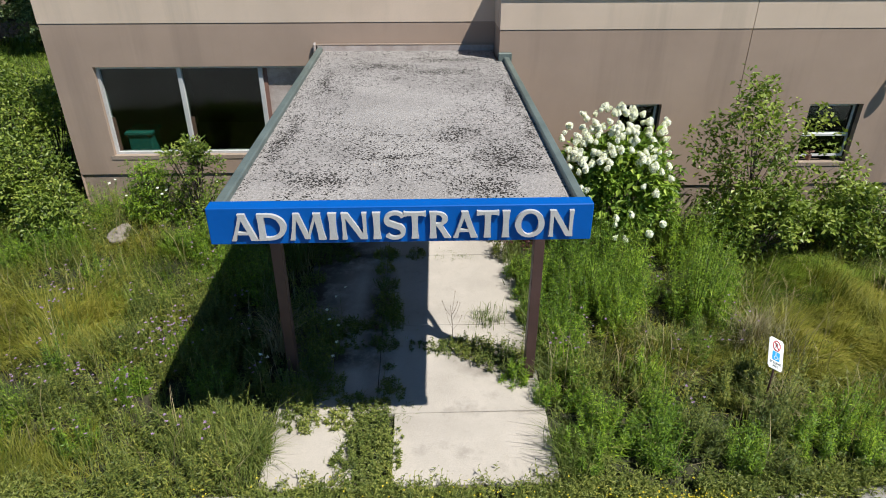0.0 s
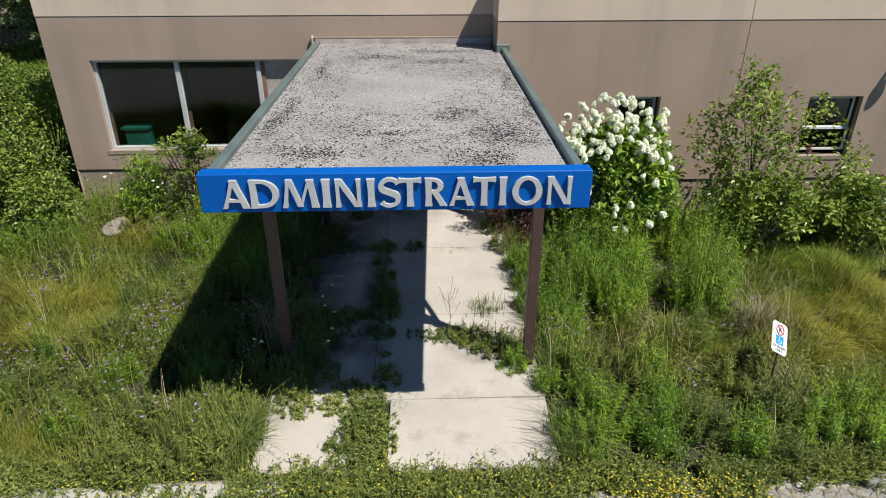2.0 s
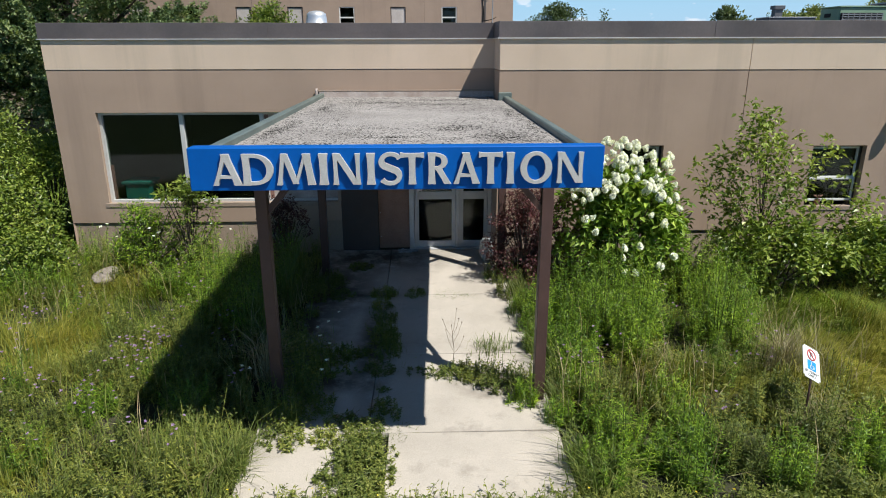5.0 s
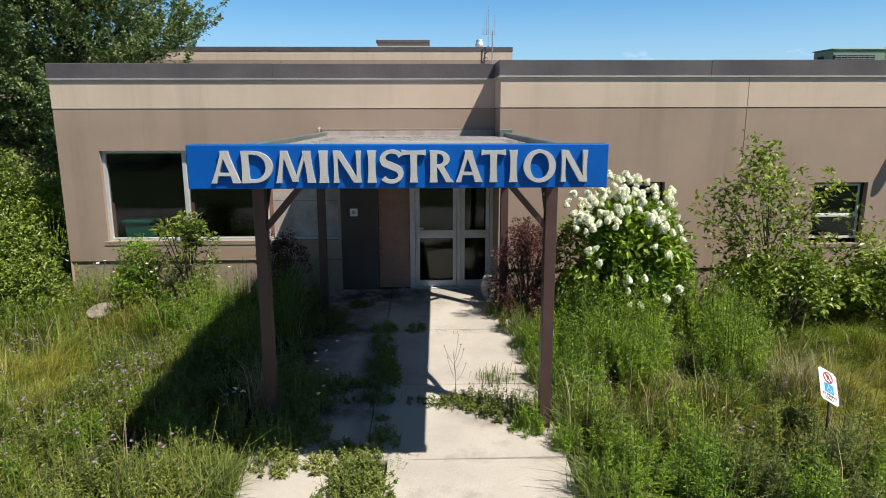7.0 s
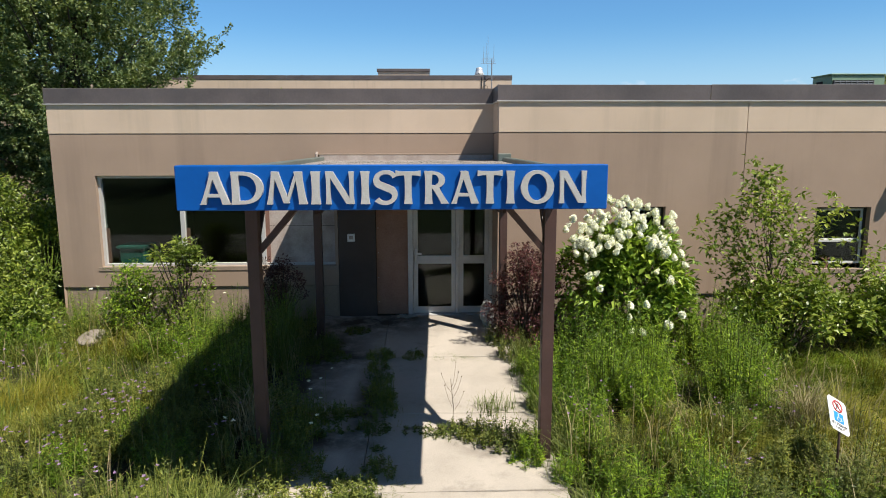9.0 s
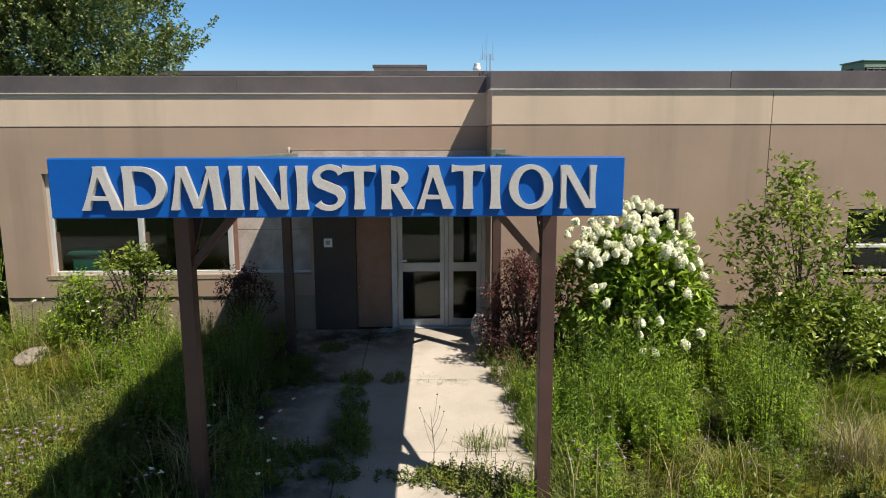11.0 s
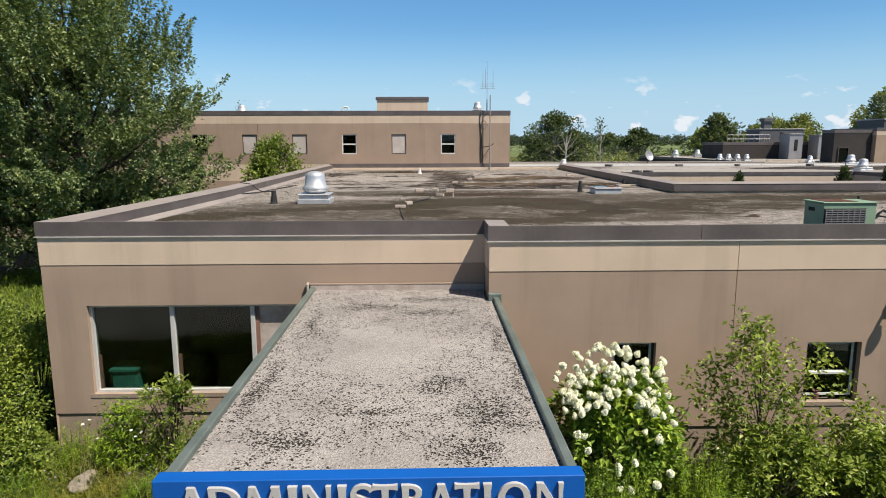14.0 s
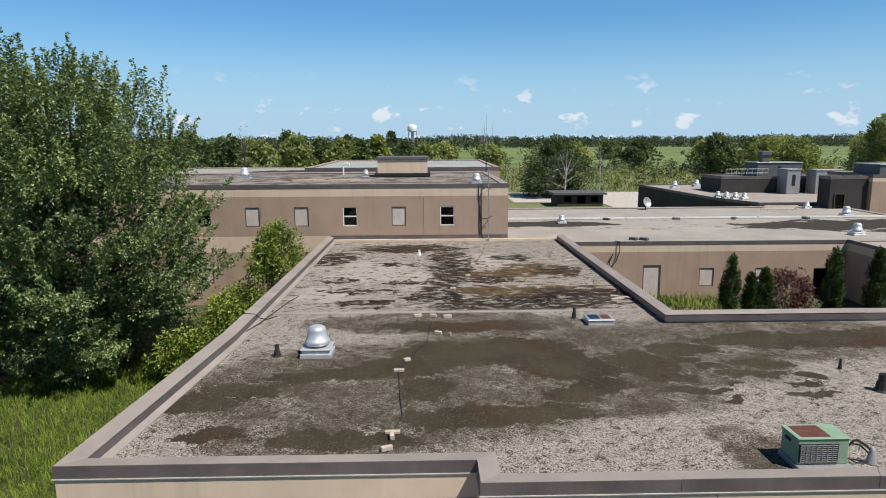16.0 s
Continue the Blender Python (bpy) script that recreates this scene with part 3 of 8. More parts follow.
def add_wall(bm, x0, x1, y0, y1, z0, z1, holes=()):
    """A wall that faces -y, with rectangular openings (x0, x1, z0, z1) right through it."""
    xs = sorted({x0, x1, *[h[0] for h in holes], *[h[1] for h in holes]})
    zs = sorted({z0, z1, *[min(max(h[2], z0), z1) for h in holes], *[min(max(h[3], z0), z1) for h in holes]})
    full = {(i, j) for i in range(len(xs) - 1) for j in range(len(zs) - 1)
            if not any(h[0] <= (xs[i] + xs[i + 1]) / 2 <= h[1] and h[2] <= (zs[j] + zs[j + 1]) / 2 <= h[3] for h in holes)}
    made = {}

    def corner(i, j, y):
        if (i, j, y) not in made:
            made[i, j, y] = bm.verts.new((xs[i], y, zs[j]))
        return made[i, j, y]

    for i, j in full:
        for y in (y0, y1):
            bm.faces.new([corner(a, b, y) for a, b in ((i, j), (i + 1, j), (i + 1, j + 1), (i, j + 1))])
        for (di, dj), (a, b) in (((-1, 0), ((i, j), (i, j + 1))), ((1, 0), ((i + 1, j), (i + 1, j + 1))), ((0, -1), ((i, j), (i + 1, j))), ((0, 1), ((i, j + 1), (i + 1, j + 1)))):
            if (i + di, j + dj) not in full:
                bm.faces.new([corner(*a, y0), corner(*b, y0), corner(*b, y1), corner(*a, y1)])


def inset(poly, d):
    """The polygon (counter-clockwise) moved inward by d, with mitred corners."""
    out, n = [], len(poly)
    for i in range(n):
        p0, p1, p2 = Vector(poly[i - 1]), Vector(poly[i]), Vector(poly[(i + 1) % n])
        a, b = (p1 - p0).normalized(), (p2 - p1).normalized()
        na, nb = Vector((-a.y, a.x)), Vector((-b.y, b.x))
        k = (na + nb) / (1 + na.dot(nb))
        out.append(tuple(p1 + k * d))
    return out


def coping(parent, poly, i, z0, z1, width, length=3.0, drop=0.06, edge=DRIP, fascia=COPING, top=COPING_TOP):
    """Metal coping on one side of a roof, in lengths with open seams: fascia, sloping top coloured lighter as if lit,
    and a pale drip edge under it.
    """
    n = len(poly)
    o, c = inset(poly, -0.022), inset(poly, width)
    A, B, C, D = [Vector((*p, 0)) for p in (o[i], o[(i + 1) % n], c[(i + 1) % n], c[i])]
    count = max(1, round((B - A).length / length))
    for k in range(count):
        s, e = k / count, (k + 1) / count
        gap = 0.004 / (B - A).length
        s2, e2 = s + (gap if k else 0), e - (gap if k < count - 1 else 0)
        a, b, d, f = A.lerp(B, s2), A.lerp(B, e2), D.lerp(C, e2), D.lerp(C, s2)
        up = lambda v, z: (v.x, v.y, z)
        h = random.uniform(-0.004, 0.004)
        verts = [up(a, z0), up(b, z0), up(b, z1 + h), up(a, z1 + h), up(d, z1 - drop + h), up(f, z1 - drop + h), up(d, z0 - 0.02), up(f, z0 - 0.02)]
        # the inner face takes the dark fascia colour too, standing in for shade
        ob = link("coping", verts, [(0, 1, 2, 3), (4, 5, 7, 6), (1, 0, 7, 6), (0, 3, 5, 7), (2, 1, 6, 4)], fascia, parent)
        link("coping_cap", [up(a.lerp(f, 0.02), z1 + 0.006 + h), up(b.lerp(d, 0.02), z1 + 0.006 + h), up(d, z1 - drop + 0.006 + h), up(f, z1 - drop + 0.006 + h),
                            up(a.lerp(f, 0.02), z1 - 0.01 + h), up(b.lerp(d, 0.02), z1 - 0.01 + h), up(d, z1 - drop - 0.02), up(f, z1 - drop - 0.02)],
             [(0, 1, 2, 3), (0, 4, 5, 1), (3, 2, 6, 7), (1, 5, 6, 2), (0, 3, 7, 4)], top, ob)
    if edge is not None:
        o2, c2 = inset(poly, -0.038), inset(poly, 0.0)
        a, b, d, f = [Vector((*p, 0)) for p in (o2[i], o2[(i + 1) % n], c2[(i + 1) % n], c2[i])]
        z2 = z0 - 0.016
        link("drip_edge", [(a.x, a.y, z0), (b.x, b.y, z0), (d.x, d.y, z0), (f.x, f.y, z0), (a.x, a.y, z2), (b.x, b.y, z2), (d.x, d.y, z2), (f.x, f.y, z2)],
             [(0, 1, 2, 3), (4, 7, 6, 5), (0, 4, 5, 1), (1, 5, 6, 2), (2, 6, 7, 3), (3, 7, 4, 0)], edge, parent)


def side_wall(name, parent, poly, i, z0, z1, material, thick=0.25, out=0.0):
    """A plain wall along one side of the plan."""
    o, c = inset(poly, -out) if out else poly, inset(poly, thick)
    n = len(poly)
    q = [o[i], o[(i + 1) % n], c[(i + 1) % n], c[i]]
    return link(name, [(*p, z0) for p in q] + [(*p, z1) for p in q],
                [(0, 1, 5, 4), (2, 3, 7, 6), (1, 2, 6, 5), (3, 0, 4, 7), (4, 5, 6, 7), (0, 3, 2, 1)], material, parent)


def deck(name, parent, poly, z, material, thick=0.2, step=0.0):
    """A flat roof over the plan."""
    n = len(poly)
    return link(name, [(*p, z) for p in poly] + [(*p, z - thick) for p in poly],
                [tuple(range(n)), tuple(range(2 * n - 1, n - 1, -1))] + [(i, i + n, (i + 1) % n + n, (i + 1) % n) for i in range(n)], material, parent)


def walk_z(y):
    return -0.325 + 0.0435 * (min(max(y, 3.9), 10.7) - 4.4)


def ground_z(x, y):
    """Height of the land: the yard falls gently to the kerb; beyond the buildings it is flat with slow swells."""
    if y < 4.25:
        return -0.47
    z = walk_z(y) - 0.05
    if y > 10.7:
        z = -0.10 - 0.2 * min(1.0, max(0.0, (y - 12) / 20))
    return z + 0.03 * noise.noise(Vector((x * 0.7, y * 0.7, 0)))


# ---- ground, road, walkway ----


def far_ground_mat():
    """Yard soil near by; beyond the buildings hay meadows in wide strips."""
    m, nt, b = node_mat("land")
    pos = position(nt)
    sp = nt.nodes.new("ShaderNodeSeparateXYZ")
    nt.links.new(pos, sp.inputs[0])
    near = mix_node(nt, "MIX", noise_fac(nt, pos, 1.2, 5.0), (0.022, 0.028, 0.010), (0.055, 0.050, 0.024))
    strips = noise_fac(nt, position(nt, (0.25, 1.0, 1.0)), 0.018, 3.0, 0.5, 0.40, 0.60)
    far = mix_node(nt, "MIX", strips, (0.100, 0.140, 0.038), (0.150, 0.195, 0.058))
    rough_grass = mix_node(nt, "MIX", noise_fac(nt, pos, 0.10, 6.0, 0.7), (0.085, 0.12, 0.035), (0.20, 0.20, 0.085))
    r = nt.nodes.new("ShaderNodeMapRange")
    r.inputs["From Min"].default_value, r.inputs["From Max"].default_value = 205.0, 235.0
    nt.links.new(sp.outputs["Y"], r.inputs["Value"])
    r2 = nt.nodes.new("ShaderNodeMapRange")
    r2.inputs["From Min"].default_value, r2.inputs["From Max"].default_value = 30.0, 60.0
    nt.links.new(sp.outputs["Y"], r2.inputs["Value"])
    col = mix_node(nt, "MIX", r.outputs[0], mix_node(nt, "MIX", r2.outputs[0], near, rough_grass), far)
    r3 = nt.nodes.new("ShaderNodeMapRange")
    r3.inputs["From Min"].default_value, r3.inputs["From Max"].default_value = 0.0, -2.0
    nt.links.new(sp.outputs["Y"], r3.inputs["Value"])
    col = mix_node(nt, "MIX", r3.outputs[0], col, mix_node(nt, "MIX", noise_fac(nt, pos, 0.8, 5.0), (0.030, 0.050, 0.012), (0.058, 0.080, 0.022)))
    col = mix_node(nt, "MULTIPLY", 0.5, col, mix_node(nt, "MIX", noise_fac(nt, pos, 16, 3.0), (0.5, 0.5, 0.5), (1.3, 1.3, 1.3)))
    nt.links.new(col, b.inputs["Base Color"])
    b.inputs["Roughness"].default_value = 0.95
    bump(nt, b, noise_fac(nt, pos, 9.0, 4.0), 0.5, 0.05)
    return m


LAND = far_ground_mat()


def build_ground():
    xs = [-3000, -1200, -500, -200, -90, -45, -28, -20] + [-16 + 0.5 * i for i in range(65)] + [18, 22, 30, 45, 90, 200, 500, 1200, 3000]
    ys = [-3000, -800, -200, -60, -25, -12, -6, -2, 2.0, 4.2, 4.3] + [4.6 + 0.4 * i for i in range(17)] + [12, 14, 17, 21, 26, 32, 40, 55, 80, 120, 180, 300, 600, 1200, 3000]
    verts = [(x, y, ground_z(x, y)) for y in ys for x in xs]
    n = len(xs)
    faces = [(j * n + i, j * n + i + 1, (j + 1) * n + i + 1, (j + 1) * n + i) for j in range(len(ys) - 1) for i in range(n - 1)]
    ob = link("ground", verts, faces, LAND, smooth=True)
    tagged(ob, "overgrown grassy yard with meadows reaching to the horizon", "ground", kind="structure")


build_ground()
road = link("road", [(x, y, z) for z in (-0.405, -0.55) for x, y in ((-60, -1.8), (60, -1.8), (60, 4.13), (-60, 4.13))],
            [(0, 1, 2, 3), (0, 4, 5, 1), (1, 5, 6, 2), (2, 6, 7, 3), (3, 7, 4, 0)], ASPHALT)
tagged(road, "weathered grey asphalt parking lot with gritty edges", "road", kind="structure")
stripe = box("painted_line", 1.56, 1.66, 2.4, 4.03, -0.405, -0.401, YELLOWPAINT)
tagged(stripe, "worn yellow parking line on the asphalt", "road marking", kind="structure")
copy_thing(stripe, pose(-2.75, 0, 0))
copy_thing(stripe, pose(2.9, 0, 0))

curb = empty("kerb", "cracked concrete kerb half buried under weeds", "kerb", "structure")


def rough_block(bm, x0, x1, y0, y1, z0, z1, seed, amount=0.02, cuts=3):
    """A broken, rounded block of concrete."""
    got = add_box(bm, x0, x1, y0, y1, z0, z1)
    bmesh.ops.subdivide_edges(bm, edges=list({e for v in got for e in v.link_edges}), cuts=cuts, use_grid_fill=True)
    for v in bm.verts:
        v.co += amount * Vector(noise.noise_vector(Vector(v.co) * 4 + Vector((seed, 0, 0))))


x = -14.0
while x < 16:
    w = random.uniform(1.2, 2.6)
    if not (-1.7 < x + w / 2 < 1.3):
        bm = bmesh.new()
        rough_block(bm, x, x + w - 0.02, 4.13, 4.30, -0.55, (-0.33 if x < -2.6 or x > 3.2 else -0.40) + random.uniform(-0.03, 0.0), x, 0.05)
        part("kerb_stone", bm, CURB, curb, smooth=True)
    x += w


# ---- main building ----
FOOT = [(-5.93, 10.62), (1.16, 10.62), (1.16, 9.88), (30, 9.88), (30, 20.0), (8.02, 20.0), (7.95, 36.6), (-5.25, 36.6), (-5.43, 18.1)]
TOPZ, BAND, BASE = 3.44, 2.955, 0.46
main = empty("administration_building", "single-storey flat-roofed building in taupe stucco with a cream band", "building", "structure")
bm = bmesh.new()
WIN = (-5.27, -1.45, 0.79, 2.29)
DOOR = (-0.78, 1.16, -0.2, 2.22)
add_wall(bm, -5.93, -1.40, 10.62, 10.87, BASE, BAND - 0.006, [WIN])
add_wall(bm, -1.40, 1.16, 10.62, 10.87, 2.22, BAND - 0.006)
part("wall", bm, TAUPE, main)
bm = bmesh.new()
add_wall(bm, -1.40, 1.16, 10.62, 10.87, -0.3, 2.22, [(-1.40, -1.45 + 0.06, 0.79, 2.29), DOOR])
part("entrance_wall", bm, GREYWALL, main, "grey-brown stucco beside the doors, coloured darker for the canopy's shade")
bm = bmesh.new()
add_wall(bm, -5.93, 1.16, 10.612, 10.87, BAND + 0.006, TOPZ)
part("upper_band", bm, CREAM, main, "cream stucco band under the roof edge")
bm = bmesh.new()
add_wall(bm, -5.93, 1.16, 10.63, 10.87, BAND - 0.006, BAND + 0.006)
part("groove", bm, FOUNDATION, main)
bm = bmesh.new()
add_wall(bm, -5.95, -1.40, 10.645, 10.87, -0.5, BASE - 0.01)
part("foundation", bm, FOUNDATION, main, "bare concrete foundation strip")
RW = [(3.09, 3.76, 0.86, 1.82), (6.14, 7.00, 0.79, 1.80), (11.0, 11.86, 0.79, 1.80), (15.0, 15.86, 0.79, 1.80)]
for a, b in ((1.16, 4.942), (4.952, 13.2), (13.21, 30)):
    bm = bmesh.new()
    add_wall(bm, a, b, 9.88, 10.13, 0.44, BAND - 0.006, [h for h in RW if a < h[0] < b])
    part("wall_panel", bm, TAUPE, main)
    bm = bmesh.new()
    add_wall(bm, a, b, 9.872, 10.13, BAND + 0.006, TOPZ)
    part("upper_band", bm, CREAM, main)
bm = bmesh.new()
add_wall(bm, 1.16, 30, 9.89, 10.13, BAND - 0.006, BAND + 0.006)
part("groove", bm, FOUNDATION, main)
bm = bmesh.new()
add_wall(bm, 4.942, 4.952, 9.90, 10.13, 0.44, TOPZ)
add_wall(bm, 13.2, 13.21, 9.90, 10.13, 0.44, TOPZ)
part("panel_joint", bm, SOFFIT, main)
bm = bmesh.new()
add_wall(bm, 1.16, 30, 9.905, 10.13, -0.5, 0.43)
part("foundation", bm, FOUNDATION, main)
# the return at the step in the front, and the other sides
bm = bmesh.new()
add_box(bm, 1.16, 1.41, 10.13, 10.66, -0.5, BAND - 0.006)
part("return_wall", bm, TAUPE, main)
bm = bmesh.new()
add_box(bm, 1.152, 1.41, 10.13, 10.66, BAND + 0.006, TOPZ)
part("return_band", bm, CREAM, main)
for i in (3, 4, 5, 6, 7, 8):
    side_wall("wall", main, FOOT, i, -0.5, BAND, TAUPE)
    side_wall("upper_band", main, FOOT, i, BAND, TOPZ, CREAM, out=0.006)
for i in (0, 1, 2, 3, 4, 5, 7, 8):
    coping(main, FOOT, i, 3.425, 3.65, 0.34, 3.05, drop=0.05)
deck("roof", main, inset(FOOT, 0.1), 3.33, ROOF_GRAVEL, 0.25)["label"] = "flat gravel roof with dark mossy stains"
# raised gravel stop that crosses the roof
bm = bmesh.new()
add_box(bm, -4.95, 7.6, 21.15, 21.35, 3.30, 3.350, 0.008)
part("expansion_strip", bm, COPING_TOP, main, "low pale membrane strip across the roof")
# inner cant strip along the left edge
inn = inset(FOOT, 0.345)
inn2 = inset(FOOT, 0.47)
for i in (8, 7):
    n = len(FOOT)
    a, b, c, d = inn[i], inn[(i + 1) % n], inn2[(i + 1) % n], inn2[i]
    link("cant_strip", [(*a, 3.425), (*b, 3.425), (*c, 3.345), (*d, 3.345), (*a, 3.3), (*b, 3.3), (*c, 3.3), (*d, 3.3)],
         [(0, 1, 2, 3), (0, 4, 5, 1), (1, 5, 6, 2), (2, 6, 7, 3), (3, 7, 4, 0)], COPING_TOP, main)

# rooms behind the glass; their near-black colour stands in for lack of light
inside = empty("interior", "empty rooms behind the windows, coloured near black to look unlit", "room", "structure")
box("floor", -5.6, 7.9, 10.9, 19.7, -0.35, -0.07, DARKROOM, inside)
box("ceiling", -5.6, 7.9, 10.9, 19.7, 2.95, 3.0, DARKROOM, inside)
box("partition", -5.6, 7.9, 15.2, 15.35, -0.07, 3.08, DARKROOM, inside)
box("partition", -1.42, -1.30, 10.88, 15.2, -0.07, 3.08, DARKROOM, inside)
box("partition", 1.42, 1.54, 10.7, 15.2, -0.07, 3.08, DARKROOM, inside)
shelf = box("storage_bin", -5.15, -4.74, 10.98, 11.4, 0.62, 1.06, TEAL, bevel=0.02)
tagged(shelf, "teal plastic bin standing behind the window", "bin")
box("rim", -5.18, -4.71, 10.95, 11.43, 1.05, 1.09, TEAL, shelf)
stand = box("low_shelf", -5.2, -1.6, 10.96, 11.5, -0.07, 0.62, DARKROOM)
tagged(stand, "low shelf under the front window inside, near black like the unlit room", "shelf")


def frame_rect(bm, x0, x1, z0, z1, y0, y1, t):
    add_box(bm, x0, x0 + t, y0, y1, z0, z1)
    add_box(bm, x1 - t, x1, y0, y1, z0, z1)
    add_box(bm, x0 + t, x1 - t, y0, y1, z1 - t, z1)
    add_box(bm, x0 + t, x1 - t, y0, y1, z0, z0 + t)


def pane(name, x0, x1, z0, z1, y, parent, material=GLASS):
    ob = box(name, x0, x1, y, y + 0.006, z0, z1, material, parent)
    ob.visible_shadow = False
    return ob


# the wide front window
w1 = empty("window_1", "wide aluminium window of two dark panes and one boarded bay", "window", "structure")
bm = bmesh.new()
frame_rect(bm, -5.27, -1.39, 0.79, 2.29, 10.70, 10.80, 0.045)
part("window_frame", bm, ALU, w1)
for xm in (-3.95, -2.64):
    box("mullion", xm - 0.035, xm + 0.035, 10.70, 10.80, 0.825, 2.255, ALU, w1, bevel=0.004)
for x0, x1 in ((-5.235, -3.985), (-3.915, -2.675)):
    box("inner_jamb", x0 + 0.002, x0 + 0.060, 10.760, 10.790, 0.83, 1.42, PINKWOOD, w1, "faded red inner frame")
    pane("pane", x0, x1, 0.82, 2.26, 10.757, w1)
box("inner_jamb", -2.602, -2.54, 10.735, 10.76, 0.83, 2.25, PINKWOOD, w1)
box("board", -2.54, -1.43, 10.755, 10.775, 1.452, 2.255, BOARD, w1, "weathered grey-pink plywood board")
box("board", -2.54, -1.43, 10.755, 10.775, 0.827, 1.445, BOARD, w1, "weathered grey-pink plywood board")
bm = bmesh.new()
add_box(bm, -5.33, -1.40, 10.610, 10.80, 0.725, 0.797, 0.004)
part("sill", bm, FOUNDATION, w1, "pale concrete sill")


def sash_window(name, x0, x1, z0, z1, y, upper="glass", lower="glass", label=""):
    w = empty(name, label, "window", "structure")
    bm = bmesh.new()
    frame_rect(bm, x0, x1, z0, z1, y + 0.10, y + 0.16, 0.03)
    part("window_frame", bm, LAMP, w)
    zm = z0 + 0.46 * (z1 - z0)
    for a, b, dy, what in ((zm, z1 - 0.03, 0.13, upper), (z0 + 0.10, zm + 0.02, 0.105, lower)):
        bm = bmesh.new()
        frame_rect(bm, x0 + 0.03, x1 - 0.03, a, b, y + dy, y + dy + 0.03, 0.035)
        s = part("sash", bm, WHITEFRAME, w, "white sash")
        if what == "glass":
            pane("pane", x0 + 0.065, x1 - 0.065, a + 0.035, b - 0.035, y + dy + 0.012, s)
        else:
            box("board", x0 + 0.065, x1 - 0.065, y + dy + 0.010, y + dy + 0.02, a + 0.035, b - 0.035, WHITEBOARD, s)
    box("sill", x0, x1, y - 0.012, y + 0.16, z0 - 0.03, z0 + 0.03, FOUNDATION, w)
    return w


sash_window("window_2", *RW[0], 9.88, label="small dark sash window in a deep reveal")
sash_window("window_3", *RW[1], 9.88, label="white double-hung sash window with half-open lower sash")
sash_window("window_4", *RW[2], 9.88, label="white double-hung sash window")
sash_window("window_5", *RW[3], 9.88, label="white double-hung sash window")
blind = box("blind", 6.20, 6.94, 10.13, 10.15, 1.40, 1.77, surface("grey_blind", (0.30, 0.31, 0.28), (0.24, 0.25, 0.23), 3, 40, 0.8, 0.1))
tagged(blind, "pale grey blind half drawn behind the sash window", "blind")
dirt = empty("flower_pot", "small potted plant on the window sill", "plant")
bm = bmesh.new()
add_lathe(bm, [(0.035, 0.0), (0.05, 0.09), (0.055, 0.10), (0.05, 0.10)], (6.42, 10.0, 0.82), 10)
part("pot", bm, PINKWOOD, dirt)
bm = bmesh.new()
for k in range(7):
    a = k * 0.9
    add_tube(bm, [(6.42, 10.0, 0.92), (6.42 + 0.05 * math.cos(a), 10.0 + 0.04 * math.sin(a), 0.97), (6.42 + 0.09 * math.cos(a), 10.0 + 0.06 * math.sin(a), 0.98)], [0.012, 0.014, 0.003], 5)
part("leaves", bm, PINKWOOD, dirt, "dried red leaves")

# entrance: plywood side panel and glazed aluminium doors
panel = empty("plywood_panel", "weathered brown plywood sheet screwed over the side light", "panel", "structure")
box("sheet", -0.775, -0.25, 10.70, 10.725, -0.06, 2.2, PLYWOOD, panel)
for k in range(5):
    bm = bmesh.new()
    add_lathe(bm, [(0.008, 0.0), (0.008, 0.004), (0.003, 0.006)], (0, 0, 0), 8)
    s = part("screw", bm, GALV, panel)
    s.matrix_world = pose(-0.745, 10.70, 0.15 + 0.42 * k, 90, 0, 0)
doors = empty("door_1", "pair of glazed aluminium entrance doors, closed", "door", "structure")
bm = bmesh.new()
add_box(bm, -0.25, -0.165, 10.66, 10.80, -0.08, 2.22, 0.004)
add_box(bm, 1.10, 1.16, 10.66, 10.80, -0.08, 2.22, 0.004)
add_box(bm, -0.165, 1.10, 10.66, 10.80, 2.14, 2.22, 0.004)
add_box(bm, 0.545, 0.60, 10.665, 10.80, -0.08, 2.14, 0.004)
part("door_frame", bm, ALU, doors)
box("threshold", -0.25, 1.16, 10.60, 10.85, -0.10, -0.055, ALU, doors)
for x0, x1 in ((-0.16, 0.54), (0.605, 1.095)):
    bm = bmesh.new()
    add_box(bm, x0, x0 + 0.075, 10.70, 10.745, -0.05, 2.13, 0.003)
    add_box(bm, x1 - 0.06, x1, 10.70, 10.745, -0.05, 2.13, 0.003)
    add_box(bm, x0 + 0.075, x1 - 0.06, 10.70, 10.745, 2.04, 2.13, 0.003)
    add_box(bm, x0 + 0.075, x1 - 0.06, 10.70, 10.745, -0.05, 0.06, 0.003)
    add_box(bm, x0 + 0.075, x1 - 0.06, 10.695, 10.745, 0.80, 0.935, 0.003)
    leaf = part("door_leaf", bm, ALU, doors)
    pane("pane", x0 + 0.07, x1 - 0.055, 0.05, 0.81, 10.72, leaf)
    pane("pane", x0 + 0.07, x1 - 0.055, 0.93, 2.05, 10.72, leaf)
    if x0 < 0:
        bm = bmesh.new()
        add_tube(bm, [(-0.12, 10.70, 0.70), (-0.12, 10.65, 0.70), (-0.12, 10.64, 0.74), (-0.12, 10.64, 1.0), (-0.12, 10.65, 1.04), (-0.12, 10.70, 1.04)], 0.014, 8)
        part("handle", bm, GALV, leaf, "pull handle")
        bm = bmesh.new()
        add_box(bm, -0.15, -0.02, 10.66, 10.70, 0.955, 0.985, 0.004)
        part("latch", bm, GALV, leaf)
mailbox = box("intercom", -1.245, -1.12, 10.60, 10.62, 1.195, 1.325, SIGNWHITE, bevel=0.006)
